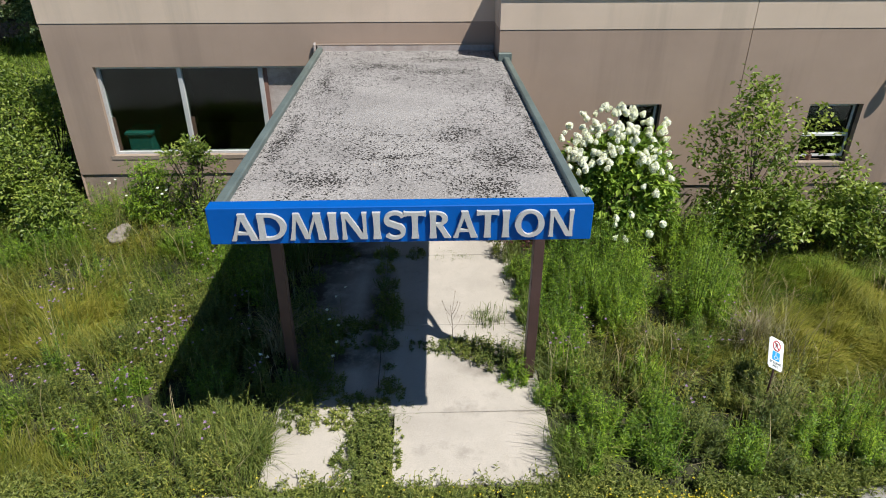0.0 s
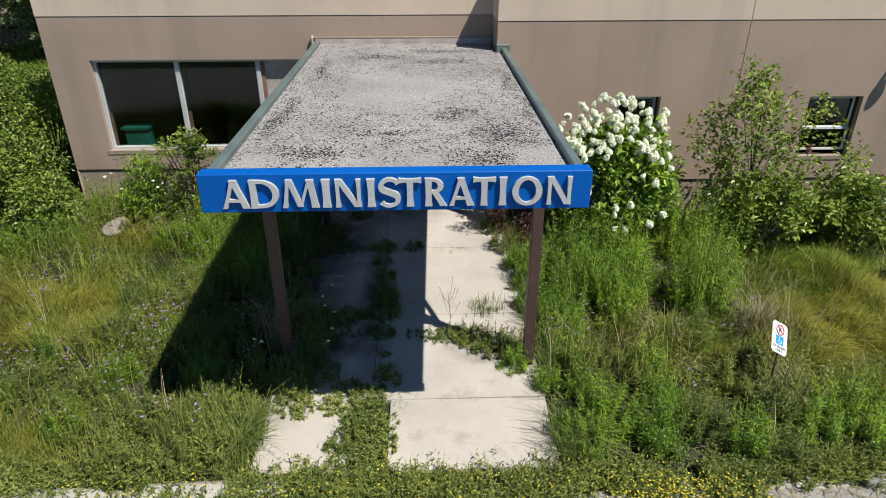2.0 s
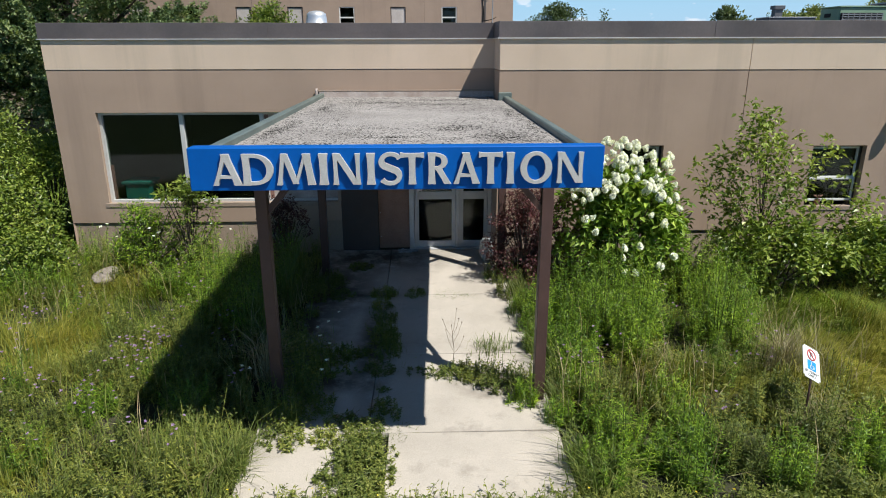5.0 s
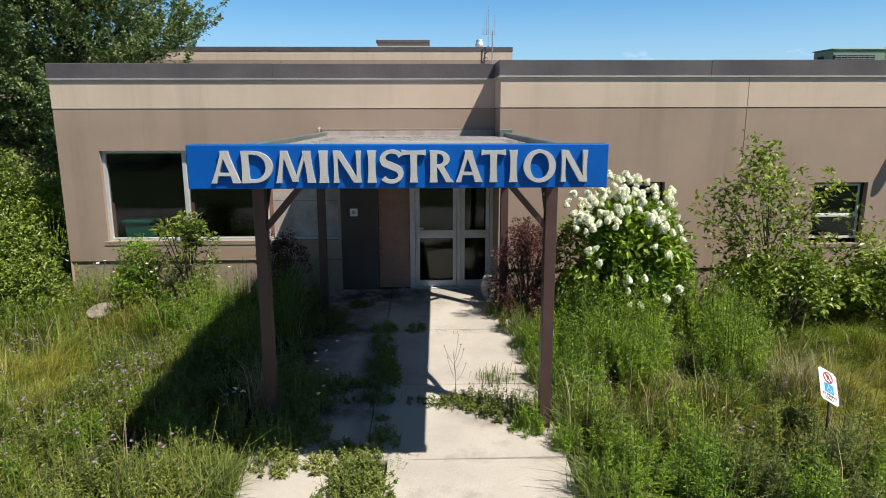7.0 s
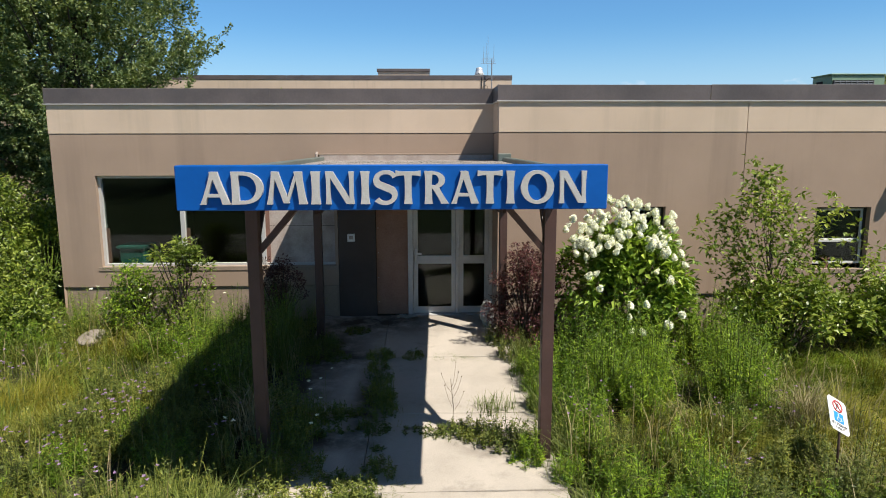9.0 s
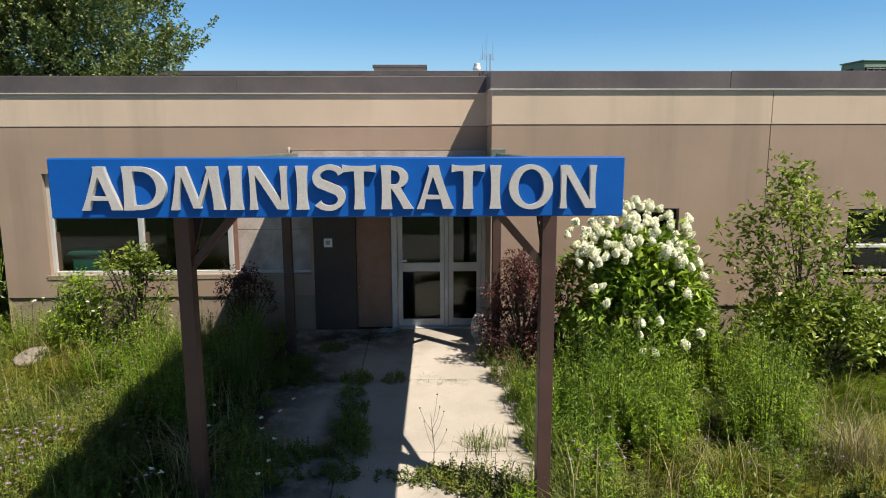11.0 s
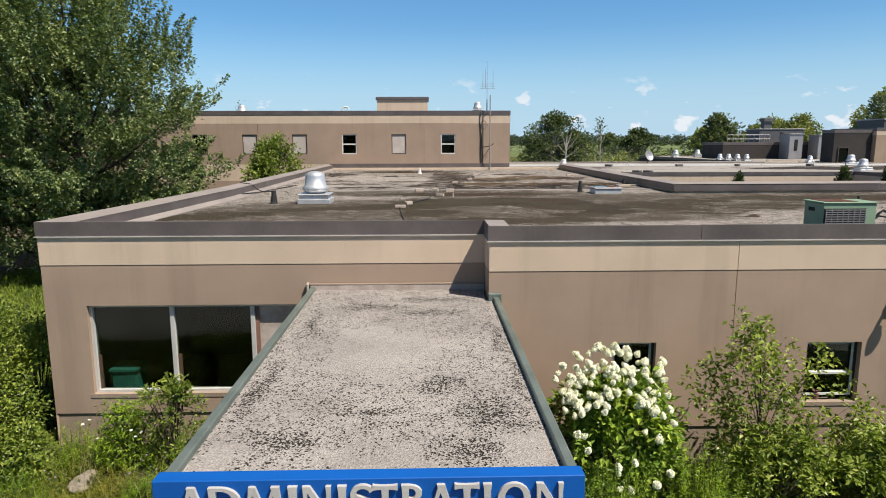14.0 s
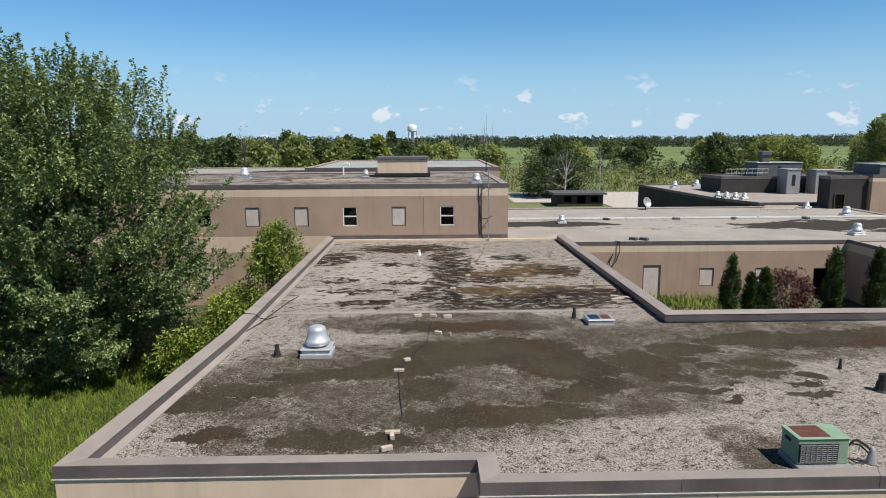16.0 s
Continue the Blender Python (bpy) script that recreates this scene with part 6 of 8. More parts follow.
def unit(a):
    return a / np.maximum(np.linalg.norm(a, axis=1, keepdims=True), 1e-9)


def scatter_mesh(name, V, F, material, parent=None, label="", smooth=False):
    me = bpy.data.meshes.new(name)
    me.from_pydata(V.tolist(), [], F.tolist())
    if smooth:
        me.polygons.foreach_set("use_smooth", [True] * len(me.polygons))
    me.materials.append(material)
    me.update()
    ob = new(name, me)
    ob.parent = parent
    if label:
        ob["label"] = label
    return ob


def leaf_quads(P, D, L, W, droop=0.25):
    """Folded diamond leaves at P along D: vertices and faces."""
    n = len(P)
    D = unit(D)
    up = np.tile([0.0, 0.0, 1.0], (n, 1)) + rng.normal(0, 0.35, (n, 3))
    S = unit(np.cross(D, up))
    N = np.cross(S, D)
    L, W = np.asarray(L).reshape(-1, 1), np.asarray(W).reshape(-1, 1)
    mid = P + D * L * 0.45
    V = np.stack([P, mid + S * W * 0.5 + N * W * 0.18, P + D * L - N * L * droop, mid - S * W * 0.5 + N * W * 0.18], 1).reshape(-1, 3)
    F = np.arange(4 * n).reshape(n, 4)
    return V, F


def join(*pairs):
    Vs, Fs, k = [], [], 0
    for V, F in pairs:
        Vs.append(V)
        Fs.append(F + k)
        k += len(V)
    return np.concatenate(Vs), np.concatenate(Fs)


def blades(P, h, lean, width, bend=1.0, swirl=0.0):
    """Grass blades as two bent quads each."""
    n = len(P)
    a = rng.uniform(0, 2 * math.pi, n)
    if swirl:
        a = 7.0 * lump(P[:, 0], P[:, 1], swirl, 6.0) - 1.2 + rng.normal(0, 0.55, n)
    d = np.stack([np.cos(a), np.sin(a), np.zeros(n)], 1)
    s = np.stack([-np.sin(a), np.cos(a), np.zeros(n)], 1)
    h, lean, width = [np.asarray(v, float).reshape(-1, 1) * np.ones((n, 1)) for v in (h, lean, width)]
    up = np.array([[0, 0, 1.0]])
    m = P + up * h * 0.6 + d * lean * 0.35
    t = P + up * h * (1 - 0.25 * bend * np.minimum(1, lean / h)) + d * lean
    V = np.stack([P - s * width / 2, P + s * width / 2, m + s * width * 0.4, m - s * width * 0.4, t + s * width * 0.08, t - s * width * 0.08], 1).reshape(-1, 3)
    b = 6 * np.arange(n).reshape(-1, 1)
    F = np.concatenate([b + [[0, 1, 2, 3]], b + [[3, 2, 4, 5]]])
    return V, F


def stalks(P, h, leaf_n, leaf_l, leaf_w, lean=0.15, start=0.12, rise=0.55, taper=0.5, way=None):
    """Leafy upright stems: leaves set in a spiral all the way up."""
    n = len(P)
    h = np.asarray(h, float).reshape(-1, 1)
    a = rng.uniform(0, 2 * math.pi, n) if way is None else way
    lean = np.asarray(lean, float).reshape(-1, 1)
    off = np.stack([np.cos(a), np.sin(a), np.zeros(n)], 1) * (lean * h * rng.uniform(0.2, 1.3, (n, 1)))
    t = (np.linspace(start, 1.0, leaf_n)[None, :] + rng.uniform(-0.02, 0.02, (n, leaf_n))).clip(0.02, 1.02)
    base = P[:, None, :] + off[:, None, :] * (t ** 2)[:, :, None] + np.array([0, 0, 1.0]) * (h * t)[:, :, None]
    az = a[:, None] + 2.4 * np.arange(leaf_n)[None, :] + rng.normal(0, 0.3, (n, leaf_n))
    el = rng.normal(rise, 0.25, (n, leaf_n)) + 0.5 * (t > 0.93)
    D = np.stack([np.cos(az) * np.cos(el), np.sin(az) * np.cos(el), np.sin(el)], 2)
    L = leaf_l * (1 - taper * t) * rng.uniform(0.7, 1.3, (n, leaf_n))
    Lv, Lf = leaf_quads(base.reshape(-1, 3), D.reshape(-1, 3), L.ravel(), (leaf_w / leaf_l * L).ravel(), 0.22)
    s = np.stack([-np.sin(a), np.cos(a), np.zeros(n)], 1) * 0.004
    top = P + off + np.array([[0, 0, 1.0]]) * h
    Sv = np.stack([P - s, P + s, top + s * 0.5, top - s * 0.5], 1).reshape(-1, 3)
    return join((Lv, Lf), (Sv, np.arange(4 * n).reshape(n, 4)))


def lump(x, y, s, seed):
    return np.array([noise.noise(Vector((a * s + seed, b * s - seed, seed))) for a, b in zip(x, y)])


def land(x, y):
    return np.array([ground_z(a, b) for a, b in zip(x, y)])


def yard_points(density, weight, x0=-9.0, x1=10.0, y0=4.28, y1=10.45):
    """Random places in the front yard, kept by weight(x, y) in 0..1; none on the walk or in the walls."""
    n = int(density * (x1 - x0) * (y1 - y0))
    x, y = rng.uniform(x0, x1, n), rng.uniform(y0, y1, n)
    keep = (rng.uniform(0, 1, n) < weight(x, y)) & ~((x > -1.64) & (x < 1.30)) & ~((x > 1.1) & (y > 9.75)) & ~((x > -6.0) & (y > 10.5))
    x, y = x[keep], y[keep]
    return np.stack([x, y, land(x, y) - 0.01], 1)


def spot(x, y, cx, cy, rx, ry):
    return np.exp(-(((x - cx) / rx) ** 2 + ((y - cy) / ry) ** 2))


# weight maps of the yard
def w_gold_grass(x, y):
    left = 0.95 * spot(x, y, -4.7, 6.9, 1.1, 0.55) + 0.55 * spot(x, y, -6.0, 7.4, 1.4, 0.7) + 0.45 * spot(x, y, -4.7, 9.1, 0.9, 0.5) + 0.7 * spot(x, y, -4.0, 4.75, 0.6, 0.35)
    right = 1.3 * spot(x, y, 6.0, 6.6, 2.0, 0.95) + 0.8 * spot(x, y, 4.9, 6.1, 0.9, 0.7) + 0.45 * spot(x, y, 2.9, 6.2, 0.9, 0.4)
    return np.clip((left + right) * (1 + 0.7 * lump(x, y, 0.8, 3.1)), 0, 1)


def w_lush(x, y):
    return np.clip(1.1 * spot(x, y, 5.8, 7.8, 1.8, 0.45) + 0.7 * spot(x, y, 4.5, 6.9, 0.7, 0.5) + 0.6 * spot(x, y, -4.0, 8.0, 0.9, 0.9) + 0.5 * spot(x, y, -6.4, 9.2, 1.2, 0.7), 0, 1)


def w_goldenrod(x, y):
    right = 1.3 * spot(x, y, 2.3, 7.5, 0.9, 1.1) + 1.2 * spot(x, y, 3.7, 7.0, 0.6, 0.6) + 1.1 * spot(x, y, 2.5, 4.8, 1.2, 0.45) + 0.7 * spot(x, y, 4.6, 4.8, 0.9, 0.4)
    left = 1.2 * spot(x, y, -2.9, 8.5, 0.8, 1.1) + 0.8 * spot(x, y, -4.4, 9.9, 1.2, 0.4) + 0.6 * spot(x, y, -2.2, 6.3, 0.5, 1.2)
    return np.clip(right + left, 0, 1)


def w_weed(x, y):
    return np.clip(0.75 + 0.9 * lump(x, y, 0.9, 5.2) - 0.8 * w_gold_grass(x, y) - 0.7 * w_goldenrod(x, y) - 0.8 * w_lush(x, y), 0.03, 1)


def stuff(name, mesh, material, label, category):
    return tagged(scatter_mesh(name, *mesh, material), label, category, kind="stuff")


def hummocks(P, seed):
    """Height of a sward that stands in humps with hollows between them."""
    return np.clip(0.72 + 1.5 * lump(P[:, 0], P[:, 1], 1.7, seed) + 0.6 * lump(P[:, 0], P[:, 1], 4.0, seed), 0.25, 1.5)


P = yard_points(46, lambda x, y: w_weed(x, y) * (x > 0))
stuff("low_weeds", stalks(P, rng.uniform(0.14, 0.38, len(P)) * hummocks(P, 9.0), 15, 0.075, 0.022, 0.35, 0.1, 0.4, 0.3), WEED, "low mixed green weeds filling the yard", "weeds")
P = yard_points(135, lambda x, y: np.clip(w_weed(x, y) + 0.10, 0, 1) * (x < 0))
stuff("low_weeds", stalks(P, rng.uniform(0.20, 0.50, len(P)) * hummocks(P, 4.0), 17, 0.066, 0.015, 0.4, 0.1, 0.45, 0.4), WEED, "thin grey-green wildflower stems filling the yard", "weeds")
P = yard_points(420, lambda x, y: np.clip(0.65 + 1.2 * lump(x, y, 1.1, 2.2) - 0.95 * w_goldenrod(x, y), 0.03, 1) * np.where(x < 0, 0.5, 1.0))
stuff("yard_grass", blades(P, rng.uniform(0.16, 0.42, len(P)) * hummocks(P, 7.0), rng.uniform(0.05, 0.28, len(P)), 0.007, 1.0, 0.5), GRASS, "uncut green grass growing all over the yard", "grass")
P = yard_points(2300, w_gold_grass)
stuff("golden_grass", blades(P, rng.uniform(0.20, 0.48, len(P)) * hummocks(P, 12.0), rng.uniform(0.15, 0.45, len(P)), 0.0065, 1.6, 0.55), GOLDGRASS, "fine yellow-green grass lying in soft drifts", "grass")
P = yard_points(1500, w_lush)
stuff("lush_grass", blades(P, rng.uniform(0.16, 0.36, len(P)) * hummocks(P, 15.0), rng.uniform(0.10, 0.36, len(P)), 0.008, 1.4, 0.6), LUSH, "soft bright green grass in low swathes", "grass")


def goldenrod_clump(x, y, r, h, material, label, leaf=(0.092, 0.0155), dense=0.58, fan=0.30):
    """A clump of leafy stems that fan out from its middle, tallest there and low at its rim."""
    n = max(8, int(dense * 190 * r * r * 3.14))
    a, d = rng.uniform(0, 2 * math.pi, n), r * np.sqrt(rng.uniform(0, 1, n))
    P = np.stack([d * np.cos(a) * 0.8, d * np.sin(a) * 0.8, np.full(n, -0.04)], 1)
    hh = h * (1.08 - 0.62 * (d / r) ** 2.2) * rng.uniform(0.62, 1.12, n)
    mesh = stalks(P, hh, 54, leaf[0], leaf[1], 0.05 + fan * (d / r), 0.10, 0.5, 0.5, way=a + rng.normal(0, 0.5, n))
    c = empty("leafy_clump", label, "weeds", group="leafy clumps of the yard", at=(x, y, ground_z(x, y)))
    V, F = mesh
    scatter_mesh("foliage", V[:-4 * n], F[:-n], material, c)
    scatter_mesh("stalk_layer", V[-4 * n:], F[-n:] - (len(V) - 4 * n), STEM, c)


STAND = ((1.75, 7.0, 0.36, 0.80), (2.15, 7.35, 0.42, 0.94), (2.65, 7.2, 0.40, 0.90), (2.05, 8.0, 0.42, 1.02), (2.6, 8.0, 0.42, 1.05), (3.05, 8.25, 0.28, 0.95), (1.6, 7.7, 0.3, 0.85),
    (2.45, 6.75, 0.32, 0.70), (1.7, 6.4, 0.30, 0.62), (2.95, 7.45, 0.24, 0.88), (3.60, 7.05, 0.50, 1.12), (3.98, 7.5, 0.36, 0.98), (3.85, 6.65, 0.28, 0.62), (4.2, 8.3, 0.34, 1.0), (3.8, 8.3, 0.32, 1.08), (4.0, 8.8, 0.28, 1.05), (3.72, 8.75, 0.24, 0.85))
FRONT_ROW = ((1.85, 4.95, 0.34, 0.64), (2.35, 4.75, 0.34, 0.68), (2.85, 4.85, 0.32, 0.62), (3.2, 4.6, 0.28, 0.58), (1.6, 4.6, 0.22, 0.5), (2.55, 5.25, 0.26, 0.5), (3.55, 4.95, 0.24, 0.62),
    (1.6, 5.5, 0.24, 0.55), (4.25, 4.95, 0.32, 0.60), (4.7, 5.15, 0.28, 0.5), (3.95, 5.12, 0.22, 0.45), (5.1, 4.7, 0.3, 0.5), (5.6, 4.9, 0.3, 0.5), (3.92, 4.72, 0.26, 0.52), (3.50, 4.45, 0.22, 0.45), (4.50, 4.58, 0.26, 0.48))
LEFT_MOUNDS = ((-2.6, 8.3, 0.45, 0.78), (-3.1, 8.65, 0.42, 0.72), (-2.9, 7.7, 0.38, 0.64), (-2.3, 7.7, 0.40, 0.75), (-3.6, 8.9, 0.34, 0.6), (-2.15, 8.9, 0.36, 0.9), (-2.75, 9.4, 0.36, 0.88),
    (-3.35, 9.6, 0.34, 0.8), (-5.6, 8.8, 0.40, 0.68), (-6.2, 8.5, 0.40, 0.62), (-4.75, 9.95, 0.32, 0.85), (-4.2, 10.0, 0.30, 0.9), (-5.3, 9.9, 0.3, 0.75), (-5.9, 9.5, 0.34, 0.7))
for cx, cy, rr, hh in STAND:
    goldenrod_clump(cx, cy, rr, hh, GOLDENROD, "tall fanning mound of bright green goldenrod", dense=0.72)
for cx, cy, rr, hh in LEFT_MOUNDS:
    goldenrod_clump(cx, cy, rr, hh, GOLDENROD, "broad mound of bright green goldenrod", dense=0.62)
for k, (cx, cy, rr, hh) in enumerate(FRONT_ROW):
    goldenrod_clump(cx, cy, rr, 1.05 * hh, WEED if k % 4 == 2 else GOLDENROD, "leafy upright weed clump near the kerb", (0.085, 0.0145), 0.8, 0.22)
for k in range(46):
    # hummocks with hollows between them
    if k < 34:
        cx, cy = rng.uniform(-6.6, -2.0), rng.uniform(4.6, 7.6)
        if w_gold_grass(np.array([cx]), np.array([cy]))[0] > 0.45:
            continue
    else:
        cx, cy = rng.uniform(1.6, 3.7), rng.uniform(5.4, 6.5)
    goldenrod_clump(cx, cy, rng.uniform(0.16, 0.34), rng.uniform(0.38, 0.66), GOLDENROD if k % 4 == 1 else WEED, "rounded hummock of thin-leaved green stems", (0.075, 0.0135), 0.8)
for cx, cy, rr, hh in ((3.62, 5.25, 0.24, 0.55), (3.72, 5.14, 0.18, 0.56), (3.55, 5.0, 0.2, 0.6), (4.2, 5.35, 0.2, 0.6), (3.4, 5.45, 0.22, 0.55), (3.80, 5.27, 0.20, 0.88), (-2.75, 5.05, 0.26, 0.55), (-2.15, 5.12, 0.20, 0.48)):
    goldenrod_clump(cx, cy, rr, hh, WEED, "leafy green clump of upright weed stems")
for cx, cy, _ in yard_points(1.8, lambda x, y: np.clip(0.45 + lump(x, y, 0.6, 8.0) - 0.9 * w_gold_grass(x, y) - 0.6 * w_lush(x, y) - 0.5 * w_goldenrod(x, y), 0, 1)):
    goldenrod_clump(cx, cy, rng.uniform(0.12, 0.26), rng.uniform(0.30, 0.5), WEED, "dark green clump of broad-leaved weeds", (0.085, 0.026), 0.55)
for cx, cy, _ in yard_points(2.4, lambda x, y: np.clip(0.5 + lump(x, y, 0.9, 3.0), 0, 1) * (x < 0) * (1 - 0.8 * w_gold_grass(x, y))):
    goldenrod_clump(cx, cy, rng.uniform(0.12, 0.26), rng.uniform(0.34, 0.60), GOLDENROD if rng.uniform() < 0.3 else WEED, "grey-green clump of thin-leaved wildflowers", (0.07, 0.014), 0.9)
P = yard_points(60, lambda x, y: np.clip(1.0 * spot(x, y, 4.25, 6.5, 0.4, 0.6) + 0.5 * spot(x, y, 2.3, 5.8, 0.7, 0.4) + 0.3 * spot(x, y, 4.9, 5.2, 0.8, 0.4) + 0.25 * spot(x, y, -1.9, 7.3, 0.25, 1.6) + 0.03, 0, 1) * 1.0)
P = np.repeat(P, 4, 0) + np.concatenate([rng.normal(0, 0.05, (4 * len(P), 2)), np.zeros((4 * len(P), 1))], 1)
stuff("dry_stalks", blades(P, rng.uniform(0.4, 0.85, len(P)), rng.uniform(0.1, 0.45, len(P)), 0.006, 1.2), DRYGRASS, "dead tan stalks standing among the weeds", "dry grass")


def flower_field(name, P, h, r, material, label, petals=5):
    """Thin stems, each with a small flower of a few petals."""
    n = len(P)
    h = np.asarray(h).reshape(-1, 1)
    lean = np.concatenate([rng.normal(0, 0.06, (n, 2)), np.zeros((n, 1))], 1)
    top = P + lean + np.array([[0, 0, 1.0]]) * h
    a = np.tile(np.arange(petals) * 2 * math.pi / petals, n) + np.repeat(rng.uniform(0, 6, n), petals)
    el = rng.uniform(0.1, 0.9, n * petals)
    D = np.stack([np.cos(a) * np.cos(el), np.sin(a) * np.cos(el), np.sin(el)], 1)
    mesh = leaf_quads(np.repeat(top, petals, 0), D, np.full(n * petals, r) * rng.uniform(0.7, 1.2, n * petals), np.full(n * petals, r * 0.85), 0.1)
    stem = blades(P, h.ravel(), np.linalg.norm(lean, axis=1), 0.005)
    ob = tagged(scatter_mesh(name, *mesh, material), label, "flowers", kind="stuff")
    scatter_mesh("stalk_layer", *stem, WEED, ob)
    return ob


P = yard_points(5.0, lambda x, y: np.clip(1.0 * spot(x, y, -3.2, 5.9, 1.3, 1.3) + 0.5 * spot(x, y, -5.6, 6.4, 2.0, 1.6) + 0.28 * spot(x, y, 3.2, 6.0, 1.8, 1.0), 0, 1))
P = np.repeat(P, 5, 0) + np.concatenate([rng.normal(0, 0.09, (5 * len(P), 2)), np.zeros((5 * len(P), 1))], 1)
P = np.concatenate([P, np.stack([rng.normal(-2.95, 0.18, 45), rng.normal(6.15, 0.32, 45), np.full(45, -0.27)], 1)])
flower_field("purple_flowers", P, rng.uniform(0.44, 0.70, len(P)), 0.021, PURPLE, "small pale purple wildflowers in loose groups")
n = 520
x = np.concatenate([rng.normal(2.3, 0.36, 320), rng.uniform(-3.4, 1.6, 200)])
y = np.concatenate([rng.normal(3.95, 0.10, 320), rng.normal(4.08, 0.13, 200)])
P = np.stack([x, y, np.full(n, -0.43)], 1)
flower_field("yellow_flowers", P, rng.uniform(0.12, 0.30, n), 0.012, YELLOW, "low yellow wildflowers along the kerb")
P = np.stack([rng.uniform(-1.9, -0.95, 11), rng.uniform(5.3, 7.4, 11), np.full(11, -0.3)], 1)
flower_field("white_flowers", P, rng.uniform(0.4, 0.65, 11), 0.026, WHITEPETAL, "scattered white wild-carrot flowers in the shade", 7)
P = np.stack([rng.uniform(-5.2, -2.9, 16), rng.uniform(9.4, 10.3, 16), np.full(16, -0.1)], 1)
flower_field("white_flowers", P, rng.uniform(0.5, 0.8, 16), 0.035, WHITEPETAL, "white daisies under the front window", 7)

# long blades that lean out of the yard over the edges of the walk
n = 1500
side = rng.uniform(0, 1, n) < 0.72
y = np.where(side, rng.uniform(4.35, 9.3, n), rng.uniform(4.4, 5.3, n))
x = np.where(side, rng.normal(1.40, 0.07, n), rng.normal(-1.72, 0.06, n))
keep = lump(x, y, 1.9, 7.0) > -0.12
P = np.stack([x, y, land(x, y)], 1)[keep]
V, F = blades(P, rng.uniform(0.18, 0.5, len(P)), rng.uniform(0.05, 0.2, len(P)), 0.009)
V = V.reshape(-1, 6, 3)
V[:, 2:4, 0] -= np.sign(P[:, 0:1]) * rng.uniform(0.0, 0.08, (len(P), 1))
V[:, 4:6, 0] -= np.sign(P[:, 0:1]) * rng.uniform(0.02, 0.28, (len(P), 1)) * np.where(P[:, 1:2] > 6.3, 0.45, 1.0)
stuff("edge_grass", (V.reshape(-1, 3), F), GRASS, "long grass hanging over the edges of the walk", "grass")

# kerb edge: creeping weeds and dry litter
n = 7600
x, y = rng.uniform(-6, 7, n), rng.normal(4.32, 0.12, n)
y = np.where((x > -3) & (x < 3.1), y - 0.10 - 0.05 * np.sin(2.1 * x), y + 0.06)
keep = rng.uniform(0, 1, n) < np.clip(0.55 + 1.6 * lump(x, y, 2.2, 4.0) + 0.35 * (np.abs(x + 0.1) < 1.7) + 0.3 * ((x > 1.4) & (x < 3.3)), 0.10, 1)
P = np.stack([x, y, np.full(n, -0.42)], 1)[keep]
n = len(P)
stuff("kerb_weeds", stalks(P, rng.uniform(0.07, 0.24, n), 11, 0.055, 0.018, 0.6, 0.08, 0.3, 0.3), KERBWEED, "low weeds creeping over the kerb", "weeds")
n = 700
x, y = rng.uniform(2.5, 8, n), rng.normal(3.95, 0.14, n)
P = np.stack([x, y, np.full(n, -0.405)], 1)
stuff("dead_twigs", blades(P, rng.uniform(0.02, 0.07, n), rng.uniform(0.1, 0.3, n), 0.008), DRYGRASS, "dead stems lying along the asphalt edge", "litter")


def weed_clump(x, y, r, h, seed, kind="leafy", label="green weeds rooted in a walkway joint"):
    """A clump of weeds growing out of a joint of the walk."""
    c = empty("weed_clump", label, "weeds", group="weeds in the joints", at=(x, y, walk_z(y)))
    n = max(8, int(330 * r * r * 3.2))
    a, d = rng.uniform(0, 2 * math.pi, n), r * np.sqrt(rng.uniform(0, 1, n))
    P = np.stack([d * np.cos(a), d * np.sin(a), np.full(n, -0.03)], 1)
    hh = h * (1.1 - 0.6 * d / r) * rng.uniform(0.6, 1.2, n)
    if kind == "leafy":
        loose = scatter_mesh("foliage", *stalks(P, hh, 13, 0.045, 0.020, 0.45, 0.05, 0.35, 0.3), KERBWEED if y < 5.4 else WEED, c)
    elif kind == "goldenrod":
        loose = scatter_mesh("foliage", *stalks(P, hh, 26, 0.07, 0.014, 0.25, 0.1, 0.55, 0.35), GOLDENROD, c)
    P2 = np.repeat(P, 3, 0) + np.concatenate([rng.normal(0, 0.03, (3 * n, 2)), np.zeros((3 * n, 1))], 1)
    P2 = P2[: n] if kind == "leafy" else P2
    tuft = scatter_mesh("grass", *blades(P2, rng.uniform(0.4, 1.0, len(P2)) * h, rng.uniform(0.03, 0.14, len(P2)), 0.006), GRASS, c)
    tagged(tuft, kind="stuff")
    return c


MIDDLE_JOINT = ((-0.6, 4.55, 0.26, 0.16, "leafy"), (-0.62, 4.85, 0.27, 0.2, "leafy"), (-0.64, 5.15, 0.25, 0.2, "leafy"), (-0.40, 4.72, 0.16, 0.14, "leafy"), (-0.84, 4.75, 0.16, 0.12, "leafy"), (-0.42, 5.02, 0.16, 0.16, "leafy"),
    (-0.60, 5.38, 0.20, 0.18, "leafy"), (-0.40, 5.70, 0.18, 0.18, "leafy"), (-0.45, 6.12, 0.07, 0.10, "leafy"), (-0.52, 6.55, 0.17, 0.2, "leafy"), (-0.50, 6.95, 0.22, 0.28, "leafy"), (-0.51, 7.35, 0.22, 0.28, "leafy"),
    (-0.55, 7.8, 0.17, 0.22, "leafy"), (-0.60, 8.25, 0.15, 0.2, "leafy"), (-0.6, 8.66, 0.2, 0.18, "leafy"))
